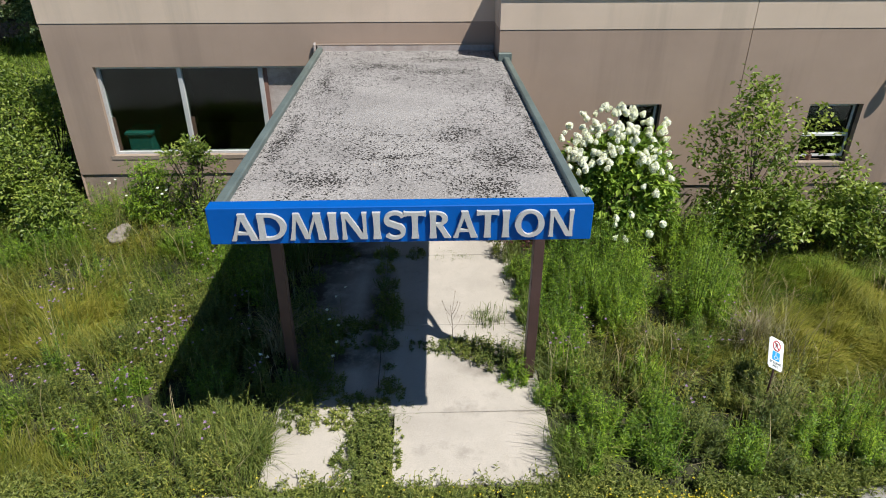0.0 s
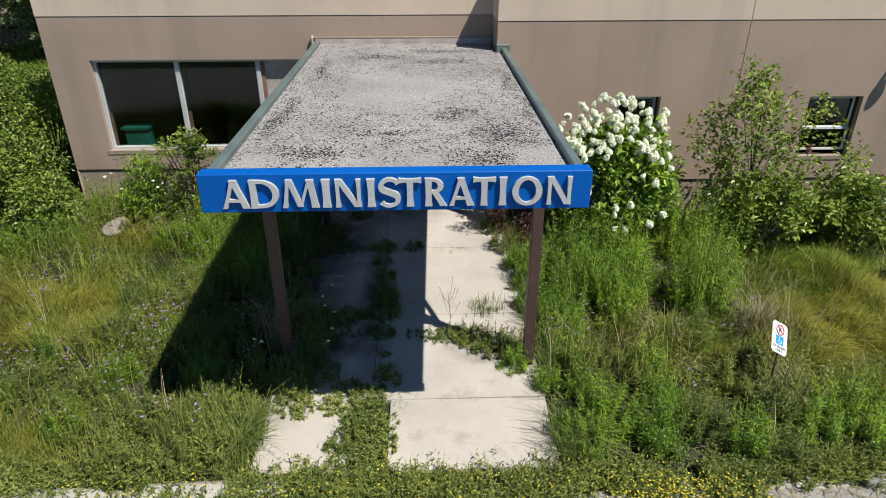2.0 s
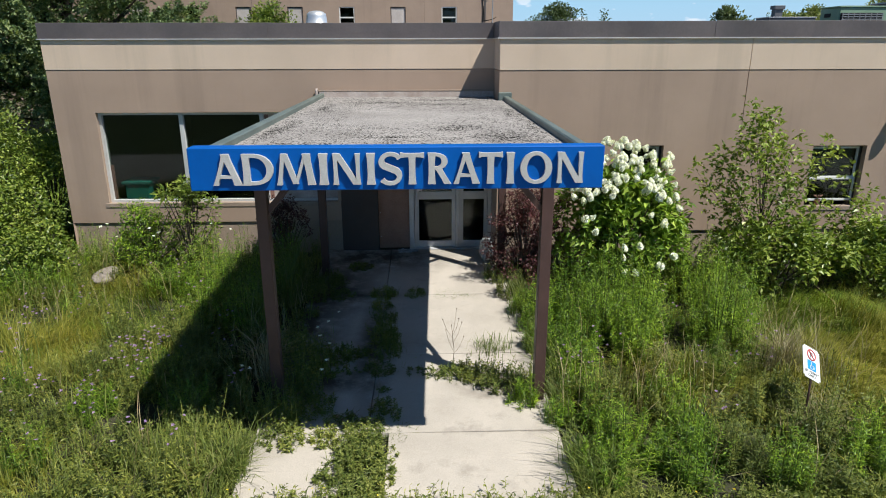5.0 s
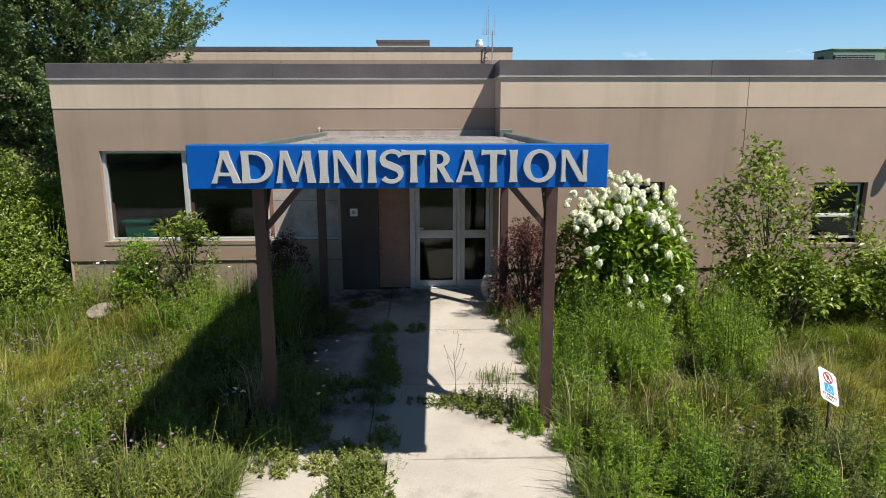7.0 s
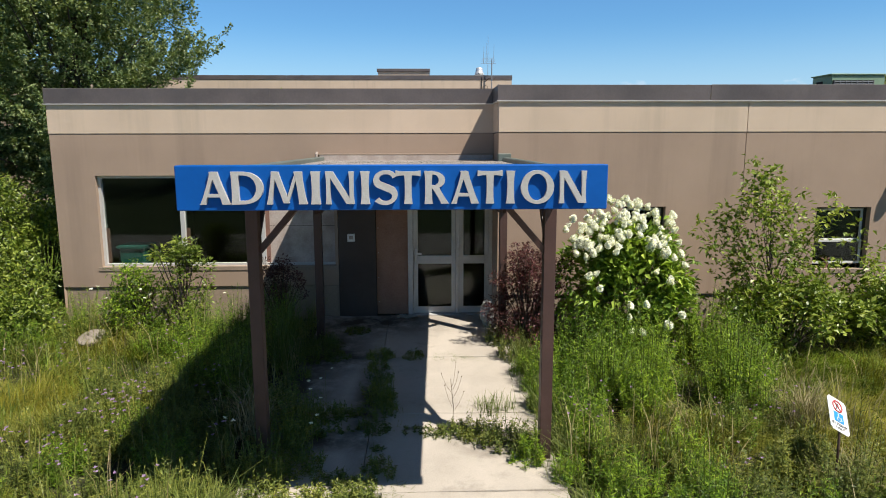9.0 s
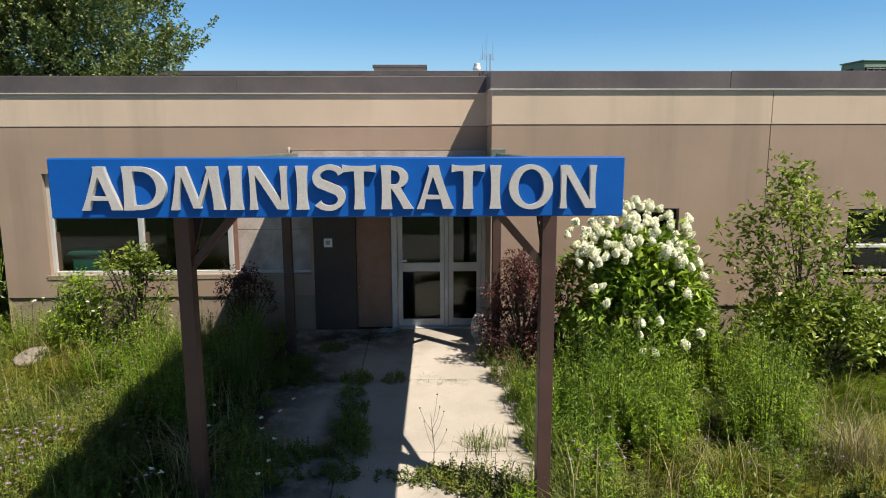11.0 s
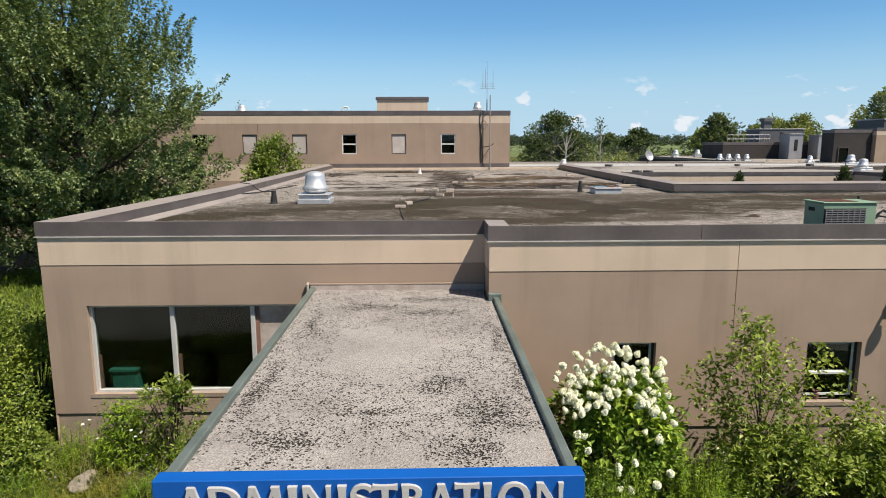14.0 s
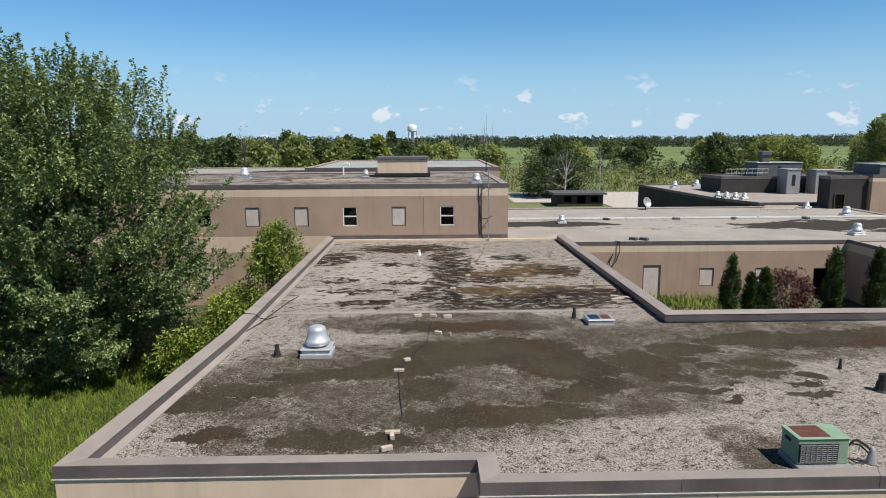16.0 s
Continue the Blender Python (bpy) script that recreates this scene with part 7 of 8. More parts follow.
LEFT_WEEDS = ((-1.0, 5.30, 0.18, 0.13, "leafy"), (-1.35, 5.30, 0.22, 0.2, "leafy"), (-0.82, 5.50, 0.18, 0.16, "leafy"), (-1.1, 6.55, 0.20, 0.16, "leafy"), (-0.85, 6.52, 0.12, 0.08, "leafy"), (-0.98, 6.85, 0.20, 0.20, "leafy"),
    (-1.4, 6.75, 0.32, 0.4, "leafy"), (-1.35, 6.2, 0.28, 0.4, "leafy"), (-1.60, 7.4, 0.16, 0.3, "leafy"), (-1.5, 5.6, 0.28, 0.42, "leafy"), (-0.74, 6.92, 0.12, 0.12, "leafy"),
    (-1.2, 8.66, 0.2, 0.12, "leafy"), (-1.60, 7.95, 0.16, 0.26, "leafy"), (-1.55, 8.6, 0.24, 0.30, "leafy"), (-1.42, 9.1, 0.26, 0.26, "leafy"), (-1.05, 9.75, 0.22, 0.10, "leafy"),
    (-1.18, 5.8, 0.24, 0.2, "leafy"), (-1.76, 4.75, 0.16, 0.4, "grass"), (-2.05, 4.95, 0.24, 0.52, "grass"), (-2.40, 4.90, 0.22, 0.55, "grass"), (-1.80, 5.10, 0.16, 0.45, "grass"), (-1.72, 4.5, 0.15, 0.3, "grass"))
RIGHT_WEEDS = ((-0.3, 5.36, 0.16, 0.08, "grass"), (-0.15, 8.66, 0.16, 0.14, "leafy"), (-0.12, 6.50, 0.10, 0.08, "leafy"), (-0.10, 6.90, 0.08, 0.05, "grass"), (0.12, 6.46, 0.16, 0.12, "leafy"), (0.36, 6.42, 0.2, 0.18, "leafy"),
    (0.60, 6.38, 0.24, 0.24, "leafy"), (0.84, 6.22, 0.27, 0.32, "leafy"), (1.02, 5.85, 0.17, 0.34, "goldenrod"), (1.18, 6.1, 0.2, 0.36, "leafy"),
    (0.70, 6.95, 0.17, 0.2, "grass"), (0.86, 7.05, 0.2, 0.22, "grass"), (0.36, 8.64, 0.2, 0.07, "grass"), (0.62, 8.64, 0.14, 0.06, "grass"),
    (1.12, 9.2, 0.22, 0.35, "leafy"), (1.22, 8.6, 0.22, 0.42, "leafy"), (1.32, 8.0, 0.17, 0.45, "goldenrod"), (1.32, 7.5, 0.13, 0.4, "goldenrod"),
    (1.30, 7.0, 0.13, 0.35, "goldenrod"), (1.30, 5.5, 0.12, 0.35, "goldenrod"), (1.42, 4.8, 0.14, 0.45, "goldenrod"))
for k, (cx, cy, r, h, kd) in enumerate(MIDDLE_JOINT + LEFT_WEEDS + RIGHT_WEEDS):
    weed_clump(cx, cy, r, h, k, kd)
thistle = empty("tall_weed", "thin branching dry weed standing on the walk", "weed", at=(0.32, 6.55, walk_z(6.55)))
bm = bmesh.new()
add_tube(bm, [(0, 0, -0.02), (0.01, 0, 0.25), (-0.02, 0.02, 0.55)], [0.004, 0.003, 0.002], 5)
for k in range(7):
    z = 0.18 + 0.05 * k
    a = 2.3 * k
    add_tube(bm, [(0, 0, z), (0.07 * math.cos(a), 0.05 * math.sin(a), z + 0.10), (0.12 * math.cos(a), 0.09 * math.sin(a), z + 0.22)], [0.002, 0.0018, 0.0015], 4)
    bmesh.ops.create_icosphere(bm, subdivisions=1, radius=0.008, matrix=Matrix.Translation((0.12 * math.cos(a), 0.09 * math.sin(a), z + 0.23)))
part("stem", bm, TWIG, thistle)
for k, (tx, ty, th, tn) in enumerate(((-1.78, 4.72, 0.55, 260), (-2.15, 5.1, 0.5, 200), (4.05, 6.35, 0.75, 260), (1.62, 4.65, 0.45, 200), (-4.9, 5.0, 0.5, 240), (5.2, 5.0, 0.55, 220), (2.9, 6.2, 0.6, 160), (-3.0, 7.3, 0.5, 160), (-1.95, 9.1, 1.15, 180), (-1.9, 8.4, 1.0, 160), (-2.2, 7.6, 0.9, 140), (-1.8, 6.5, 0.8, 140), (3.85, 5.22, 0.55, 150))):
    g = empty("grass_tuft", "arching tuft of long grass" if k not in (2, 11, 12) else "dead straw-coloured tuft of long grass", "grass", group="grass tufts", at=(tx, ty, ground_z(tx, ty)))
    P = np.concatenate([rng.normal(0, 0.07, (tn, 2)), np.full((tn, 1), -0.02)], 1)
    scatter_mesh("grass", *blades(P, rng.uniform(0.5, 1.0, tn) * th, rng.uniform(0.1, 0.5, tn), 0.008, 1.3), DRYGRASS if k in (2, 11, 12) else GRASS, g)


# ---- shrubs and trees ----
rng = np.random.default_rng(31)


def branch_tree(bm, base, tips, r0, trunk_top, sides=6, rise=0.75):
    """Trunk, and limbs that leave it on the way up to the tips."""
    base = Vector(base)
    top = base + Vector(trunk_top)
    add_tube(bm, [base, base.lerp(top, 0.5) + Vector((0.02, 0.03, 0)) * top.z * 0.1, top], [r0, r0 * 0.7, r0 * 0.35], sides + 2)
    for tip in tips:
        tip = Vector(tip)
        f = min(0.95, max(0.12, rise * (tip.z - base.z) / max(top.z - base.z, 0.1)))
        s = base.lerp(top, f)
        mid = s.lerp(tip, 0.5) + Vector((0, 0, -0.06 * (tip - s).length))
        add_tube(bm, [s, mid, tip], [r0 * 0.42, r0 * 0.25, r0 * 0.06], sides)


def cloud_leaves(C, R, n_each, L, W, flat=0.8, upright=0.3):
    """Leaves round clump centres C of radii R (n, 3)."""
    k = len(C)
    idx = np.repeat(np.arange(k), n_each)
    m = len(idx)
    d = unit(rng.normal(0, 1, (m, 3)))
    rad = rng.uniform(0.25, 1.0, (m, 1)) ** 0.6
    P = C[idx] + d * rad * R[idx]
    D = unit(d * 0.8 + rng.normal(0, 0.6, (m, 3)) + np.array([[0, 0, upright]]))
    D[:, 2] *= flat
    return leaf_quads(P, D, L * rng.uniform(0.65, 1.3, m), W * rng.uniform(0.7, 1.25, m), 0.2)


def shrub(name, label, category, base, height, rx, ry, clumps, per, leaf, material, bark=BARK, shape=1.0, stems=7, low=0.12, loose=0.3, clump_r=0.2):
    """A many-stemmed shrub: stems from the ground, leaves in clumps over an uneven dome."""
    t = empty(name, label, category, at=base)
    a = rng.uniform(0, 2 * math.pi, clumps)
    f = rng.uniform(0, 1, clumps)
    z = height * (low + (1 - low) * f ** 0.8)
    prof = np.sin(np.clip((z / height) ** shape, 0.02, 1) * math.pi * 0.93) ** 0.55 + 0.08
    rad = prof * np.sqrt(rng.uniform(0.15, 1, clumps)) * (1 + loose * rng.normal(0, 0.5, clumps))
    C = np.stack([rx * rad * np.cos(a), ry * rad * np.sin(a), z], 1)
    R = np.full((clumps, 3), clump_r) * rng.uniform(0.7, 1.3, (clumps, 1))
    scatter_mesh("foliage", *cloud_leaves(C, R, per, leaf[0], leaf[1]), material, t)
    bm = bmesh.new()
    for k in range(stems):
        tip = C[int(rng.integers(clumps))]
        b0 = Vector((0.12 * rx * math.cos(k * 2.4), 0.12 * ry * math.sin(k * 2.4), -0.1))
        add_tube(bm, [b0, Vector((0.45 * tip[0], 0.45 * tip[1], 0.55 * tip[2])), tip], [0.018, 0.012, 0.004], 5)
    for tip in C[: min(clumps, 40)]:
        add_tube(bm, [Vector((0.4 * tip[0], 0.4 * tip[1], 0.5 * tip[2])), Vector((0.75 * tip[0], 0.75 * tip[1], 0.8 * tip[2])), tip], [0.008, 0.006, 0.003], 4)
    part("branchwork", bm, bark, t)
    return t, C


# hydrangea with its flower heads
hyd, _ = shrub("hydrangea", "large hydrangea bush full of creamy white flower heads", "shrub", (2.90, 8.95, ground_z(2.90, 8.95)), 1.72, 0.84, 0.52, 150, 46, (0.12, 0.062), HYDRALEAF, shape=0.85, low=0.1, clump_r=0.19)
heads = []
for k in range(3):
    # a blunt cone of crowded petals over a solid white heart
    n = 190
    t = rng.uniform(0, 1, n)
    r = (0.074 + 0.006 * k) * np.clip(0.55 + 1.4 * t, 0, 1) * (1 - 0.80 * t ** 1.6)
    a = rng.uniform(0, 2 * math.pi, n)
    P = np.stack([r * np.cos(a), r * np.sin(a), -0.05 + (0.155 + 0.012 * k) * t], 1)
    D = unit(np.stack([-np.sin(a), np.cos(a), 0.5 + 0 * a], 1) + rng.normal(0, 0.45, (n, 3)))
    V, F = leaf_quads(P - D * 0.013, D, np.full(n, 0.028), np.full(n, 0.030), 0.05)
    core = bmesh.new()
    bmesh.ops.create_icosphere(core, subdivisions=2, radius=1.0)
    cv = np.array([v.co[:] for v in core.verts])
    tt = (cv[:, 2:3] + 1) / 2
    cv = np.concatenate([cv[:, :2] * 0.068 * (1.0 - 0.35 * tt), -0.05 + 0.145 * tt], 1)
    cf = [[v.index for v in f.verts] for f in core.faces]
    core.free()
    me = bpy.data.meshes.new("flower_head")
    me.from_pydata(np.concatenate([V, cv]).tolist(), [], F.tolist() + [[i + len(V) for i in f] for f in cf])
    me.polygons.foreach_set("use_smooth", [i >= len(F) for i in range(len(me.polygons))])
    me.materials.append(WHITEPETAL)
    heads.append(me)
for k in range(146):
    if k < 134:
        # crowded over the sunny shoulder of the bush
        sx, sv = rng.uniform(-1, 1), rng.uniform(0, 1) ** 1.15
        crest = 2.17 - 0.30 * max(0.0, sx) ** 1.5 - 0.38 * max(0.0, -sx) ** 1.6
        p = (-0.10 + 0.84 * sx * (1 - 0.14 * sv), 0.25 - 0.88 * sv, crest - 0.50 * sv ** 1.3 * (1.05 + 0.20 * sx) + rng.normal(0, 0.035))
    else:
        p = (rng.uniform(-0.75, 0.85), -0.55 - rng.uniform(0, 0.25), rng.uniform(0.30, 1.30))
    f = new("flower_head", heads[k % 3])
    f.parent = hyd
    f.matrix_basis = pose(*p, 22 + rng.normal(0, 20), rng.normal(0, 22), 40 * k) @ Matrix.Scale(rng.uniform(0.50, 0.76), 4)

shrub("barberry", "dark maroon barberry bush beside the entrance post", "shrub", (1.52, 9.2, ground_z(1.52, 9.2)), 1.45, 0.50, 0.44, 110, 62, (0.042, 0.026), MAROON, shape=0.8, low=0.1, clump_r=0.12, stems=22, loose=0.9)
shrub("barberry", "small maroon barberry shoots below the boarded window", "shrub", (-2.2, 9.75, ground_z(-2.2, 9.75)), 1.15, 0.34, 0.3, 40, 60, (0.042, 0.024), MAROON, shape=0.8, low=0.3, clump_r=0.11, stems=10, loose=0.6)


def open_shrub(name, label, base, tips, per, leaf, material, r0=0.03, top=(0, 0, 1.6), clump=(0.2, 0.2, 0.22)):
    """An airy small tree: a stem, thin branches to given tips, leaves along and round the branch ends."""
    t = empty(name, label, "shrub", at=base)
    bm = bmesh.new()
    branch_tree(bm, (0, 0, -0.1), tips[::2], r0 * 0.62, top, 5, 0.45)
    C = [Vector(p) for p in tips]
    C += [Vector((p[0] * 0.86, p[1] * 0.86, p[2] * 0.93)) for p in tips] + [Vector((p[0] * 0.66, p[1] * 0.66, p[2] * 0.80)) for p in tips[::2]]
    part("branchwork", bm, BARK, t)
    C = np.array([c[:] for c in C])
    R = np.tile(np.array([clump]), (len(C), 1)) * rng.uniform(0.6, 1.25, (len(C), 1))
    scatter_mesh("foliage", *cloud_leaves(C, R, per, leaf[0], leaf[1]), material, t)
    return t


tips = []
for k in range(46):
    a, f = 2.4 * k, (k + 0.5) / 46
    r = (1.05 - 0.40 * f - 0.50 * f ** 3) * rng.uniform(0.60, 1.12)
    tips.append((-0.30 * f + r * math.cos(a) * 0.85, r * math.sin(a) * 0.5, 0.75 + 1.95 * f + rng.normal(0, 0.08)))
# long arms reaching out to both sides
tips += [(-1.12, 0.0, 1.78), (-0.98, 0.1, 1.90), (-0.80, 0.0, 1.98), (-1.02, -0.1, 1.55), (-0.72, 0.05, 1.70), (0.72, 0.0, 2.18), (0.88, 0.05, 2.02), (1.08, -0.1, 1.75), (1.32, -0.1, 1.52), (1.52, -0.1, 1.32), (0.60, 0.0, 1.90)]
open_shrub("dogwood_shrub", "tall airy green shrub growing against the taupe wall", (5.02, 8.9, ground_z(5.02, 8.9)), tips, 18, (0.082, 0.052), DOGLEAF, 0.03, (-0.15, 0, 2.4), (0.15, 0.15, 0.15))
tips = [(rng.normal(0, 0.6), rng.normal(0, 0.25), rng.uniform(0.5, 1.25)) for k in range(22)]
open_shrub("dogwood_shrub", "spreading green shrub below the sash window", (6.25, 8.8, ground_z(6.25, 8.8)), tips, 34, (0.085, 0.052), DOGLEAF, 0.025, (0, 0, 1.0), (0.15, 0.15, 0.16))
shrub("dense_shrub", "dense low green shrub along the wall", "shrub", (6.9, 8.7, ground_z(6.9, 8.7)), 0.85, 0.9, 0.5, 80, 38, (0.085, 0.045), SHRUBLEAF, clump_r=0.18)
shrub("dense_shrub", "dense low green shrub at the foot of the taller one", "shrub", (5.1, 8.6, ground_z(5.1, 8.6)), 1.05, 0.75, 0.5, 80, 38, (0.095, 0.055), DOGLEAF, clump_r=0.18)
shrub("dense_shrub", "wide green shrub along the taupe wall", "shrub", (8.6, 8.9, ground_z(8.6, 8.9)), 0.9, 1.1, 0.55, 80, 36, (0.09, 0.05), SHRUBLEAF, clump_r=0.2)
shrub("window_shrub", "leafy green shrub under the wide front window", "shrub", (-3.70, 9.85, ground_z(-3.70, 9.85)), 1.42, 0.32, 0.34, 46, 40, (0.072, 0.036), SHRUBLEAF, clump_r=0.13, loose=1.0)
shrub("window_shrub", "feathery green shrub under the front window", "shrub", (-4.38, 9.85, ground_z(-4.38, 9.85)), 1.05, 0.42, 0.35, 64, 54, (0.07, 0.020), GOLDENROD, clump_r=0.15, loose=0.4)
for cx, cy, h, rx, ry in ((-6.55, 10.2, 1.25, 0.5, 0.6), (-7.3, 9.6, 1.35, 0.8, 0.7), (-7.6, 11.2, 2.3, 0.8, 0.9), (-6.75, 11.6, 1.9, 0.5, 0.7), (-8.7, 10.6, 2.0, 0.9, 0.9), (-5.9, 9.5, 0.75, 0.5, 0.4), (-8.2, 8.6, 1.0, 0.8, 0.6)):
    shrub("corner_shrub", "thick green shrub at the corner of the building", "shrub", (cx, cy, ground_z(cx, cy)), h, rx, ry, int(60 * h * rx + 25), 46, (0.075, 0.042), SHRUBLEAF, clump_r=0.2, loose=0.3)


def sprays(C, A, L, r, n_each, leaf):
    """Leaf sprays that taper along their axes A from the places C, like the ends of maple boughs."""
    idx = np.repeat(np.arange(len(C)), n_each)
    m = len(idx)
    s = rng.uniform(0, 1, (m, 1)) ** 0.75
    side = rng.normal(0, 1, (m, 3))
    side -= A[idx] * np.sum(side * A[idx], 1, keepdims=True)
    P = C[idx] + A[idx] * (s - 0.35) * L[idx] + side * (r[idx] * (1.05 - s) * 0.62)
    D = unit(A[idx] * 0.7 + 0.8 * unit(side) + rng.normal(0, 0.35, (m, 3)))
    return leaf_quads(P, D, leaf[0] * rng.uniform(0.6, 1.3, m), leaf[1] * rng.uniform(0.7, 1.25, m), 0.25)


def maple(label, base, height, rx, ry, boughs, shoots, per, leaf, trunk):
    """A maple: trunk and limbs; each limb ends in a fan of upswept leafy shoots, with dark gaps between one fan and the next."""
    t = empty("maple_tree", label, "tree", at=base)
    a = 2.4 * np.arange(boughs) + rng.normal(0, 0.35, boughs)
    f = (np.arange(boughs) + 0.5) / boughs
    prof = np.sin(np.clip(f * 0.80 + 0.11, 0, 0.93) * math.pi) ** 0.62
    rad = prof * np.where(np.arange(boughs) % 3 == 0, rng.uniform(0.25, 0.6, boughs), rng.uniform(0.72, 1.02, boughs))
    z = height * (0.05 + 0.83 * f) * (1 - 0.08 * np.maximum(0, np.cos(a)) * rad)
    M = np.stack([rx * rad * np.cos(a), ry * rad * np.sin(a), z], 1)
    out = np.stack([np.cos(a), np.sin(a), np.zeros(boughs)], 1)
    A = unit(out * (1.0 - 0.62 * f[:, None]) + np.array([[0, 0, 1.0]]) * (0.22 + 0.90 * f[:, None]))
    idx = np.repeat(np.arange(boughs), shoots)
    n = len(idx)
    C = M[idx] + rng.normal(0, 1, (n, 3)) * np.array([[0.55, 0.55, 0.24]]) + A[idx] * rng.uniform(-0.5, 0.3, (n, 1))
    D = unit(A[idx] + rng.normal(0, 0.36, (n, 3)) + np.array([[0, 0, 0.12]]))
    lead = np.clip(2.2 * f[idx][:, None] - 1.0, 0, 1)
    D = unit(D + np.array([[0, 0, 0.8]]) * lead)
    mesh = sprays(C, D, rng.uniform(0.9, 1.9, (n, 1)) * (1 + 0.45 * lead), rng.uniform(0.14, 0.27, (n, 1)), per, leaf)
    # the shaded heart of the crown
    k = boughs * 3
    fa, ff = rng.uniform(0, 2 * math.pi, k), rng.uniform(0.05, 0.85, k)
    fr = 0.62 * np.sqrt(rng.uniform(0, 1, k)) * np.sin(np.clip(ff * 0.80 + 0.15, 0, 0.96) * math.pi) ** 0.62
    heart = np.stack([rx * fr * np.cos(fa), ry * fr * np.sin(fa), height * (0.05 + 0.80 * ff)], 1)
    mesh = join(mesh, sprays(heart, unit(rng.normal(0, 1, (k, 3))), np.full((k, 1), 1.2), np.full((k, 1), 0.8), per // 2, (leaf[0] * 1.3, leaf[1] * 1.3)))
    scatter_mesh("crown", *mesh, TREELEAF, t)
    bm = bmesh.new()
    branch_tree(bm, (0, 0, -0.3), [tuple(c) for c in M[::2]], trunk * 0.6, (0.02 * height, 0, 0.72 * height), 5, 0.6)
    part("trunk", bm, BARK, t)
    return t


def tree(name, label, base, height, rx, ry, clumps, per, leaf, material, bark=BARK, trunk=0.25, low=0.15, clump=(0.9, 0.9, 1.0), spires=0.0, bare=0, shape=0.75):
    """A tree: tapered trunk and limbs, and a crown of leaf clumps with gaps and an uneven outline."""
    t = empty(name, label, "tree", at=base)
    a = rng.uniform(0, 2 * math.pi, clumps)
    f = rng.uniform(0, 1, clumps)
    z = height * (low + (0.97 - low) * f)
    prof = np.sin(np.clip(((z / height - low) / (1 - low) * 0.9 + 0.1) ** shape, 0.03, 0.985) * math.pi) ** 0.6
    rad = prof * np.sqrt(rng.uniform(0.1, 1, clumps)) * (1 + 0.16 * np.sin(3 * a + 1.3) + rng.normal(0, 0.10, clumps))
    C = np.stack([rx * rad * np.cos(a), ry * rad * np.sin(a), z], 1)
    R = np.tile(np.array([clump]), (clumps, 1)) * rng.uniform(0.6, 1.25, (clumps, 1))
    if spires:
        up = z > 0.55 * height
        R[up, 2] *= 1 + spires
        R[up, :2] *= 0.75
    mesh = cloud_leaves(C, R, per, leaf[0], leaf[1], upright=0.35)
    if spires > 0.5:
        # upright leading shoots that break the outline
        top = np.argsort(-(C[:, 2] / height + 0.5 * np.hypot(C[:, 0] / rx, C[:, 1] / ry) * (C[:, 2] > 0.45 * height)))[:clumps // 4]
        S = C[top] + np.array([[0, 0, 0.8]]) + rng.normal(0, 0.25, (len(top), 3))
        mesh = join(mesh, cloud_leaves(S, np.tile([[0.22, 0.22, 1.35]], (len(top), 1)) * rng.uniform(0.7, 1.2, (len(top), 1)), per // 2, leaf[0], leaf[1], upright=0.9))
    scatter_mesh("crown", *mesh, material, t)
    bm = bmesh.new()
    branch_tree(bm, (0, 0, -0.3), [tuple(c) for c in C[:max(16, bare)]], trunk, (0.02 * height, 0, 0.78 * height), 5)
    part("trunk", bm, bark, t)
    return t


maple("large dark green maple standing beside the building", (-13.7, 26.5, -0.2), 12.9, 5.2, 5.0, 96, 15, 100, (0.125, 0.090), 0.35)
maple("tall dark green maple at the edge of the yard", (-18.6, 25.0, -0.2), 15.4, 4.8, 5.0, 66, 12, 90, (0.140, 0.098), 0.35)
tree("young_tree", "young leafy tree pressed against the side of the building", (-6.85, 31.0, -0.2), 5.0, 1.85, 2.3, 150, 70, (0.16, 0.09), SHRUBLEAF, trunk=0.08, low=0.08, clump=(0.42, 0.42, 0.5), spires=0.3)
for k, (cx, cy, h, r) in enumerate(((-9.0, 24.5, 1.9, 1.1), (-8.3, 27.5, 2.4, 1.1), (-7.2, 22.5, 0.9, 0.6), (-9.2, 32.0, 1.8, 1.4))):
    shrub("side_shrub", "light green shrub in the grass beside the building", "shrub", (cx, cy, ground_z(cx, cy)), h, r, r, 70, 40, (0.17, 0.09), SHRUBLEAF, clump_r=0.38)
n = 52000
x, y = -5.6 - 10.5 * rng.uniform(0, 1, n) ** 1.25, rng.uniform(10.5, 28.0, n)
keep = x < np.where(y < 18, -6.05 + 0.07 * (y - 10.6), -5.5)
P = np.stack([x, y, land(x, y) - 0.02], 1)[keep]
stuff("side_grass", blades(P, rng.uniform(0.10, 0.34, len(P)), rng.uniform(0.1, 0.30, len(P)), 0.016, 1.0), LUSH, "long bright green grass beside the building", "grass")
n = 5000
P = np.stack([rng.uniform(8.3, 17.0, n), rng.uniform(28, 36.8, n), np.full(n, -0.33)], 1)
stuff("courtyard_grass", blades(P, rng.uniform(0.3, 0.7, n), rng.uniform(0.1, 0.35, n), 0.05), GRASS, "tall green grass in the courtyard", "grass")

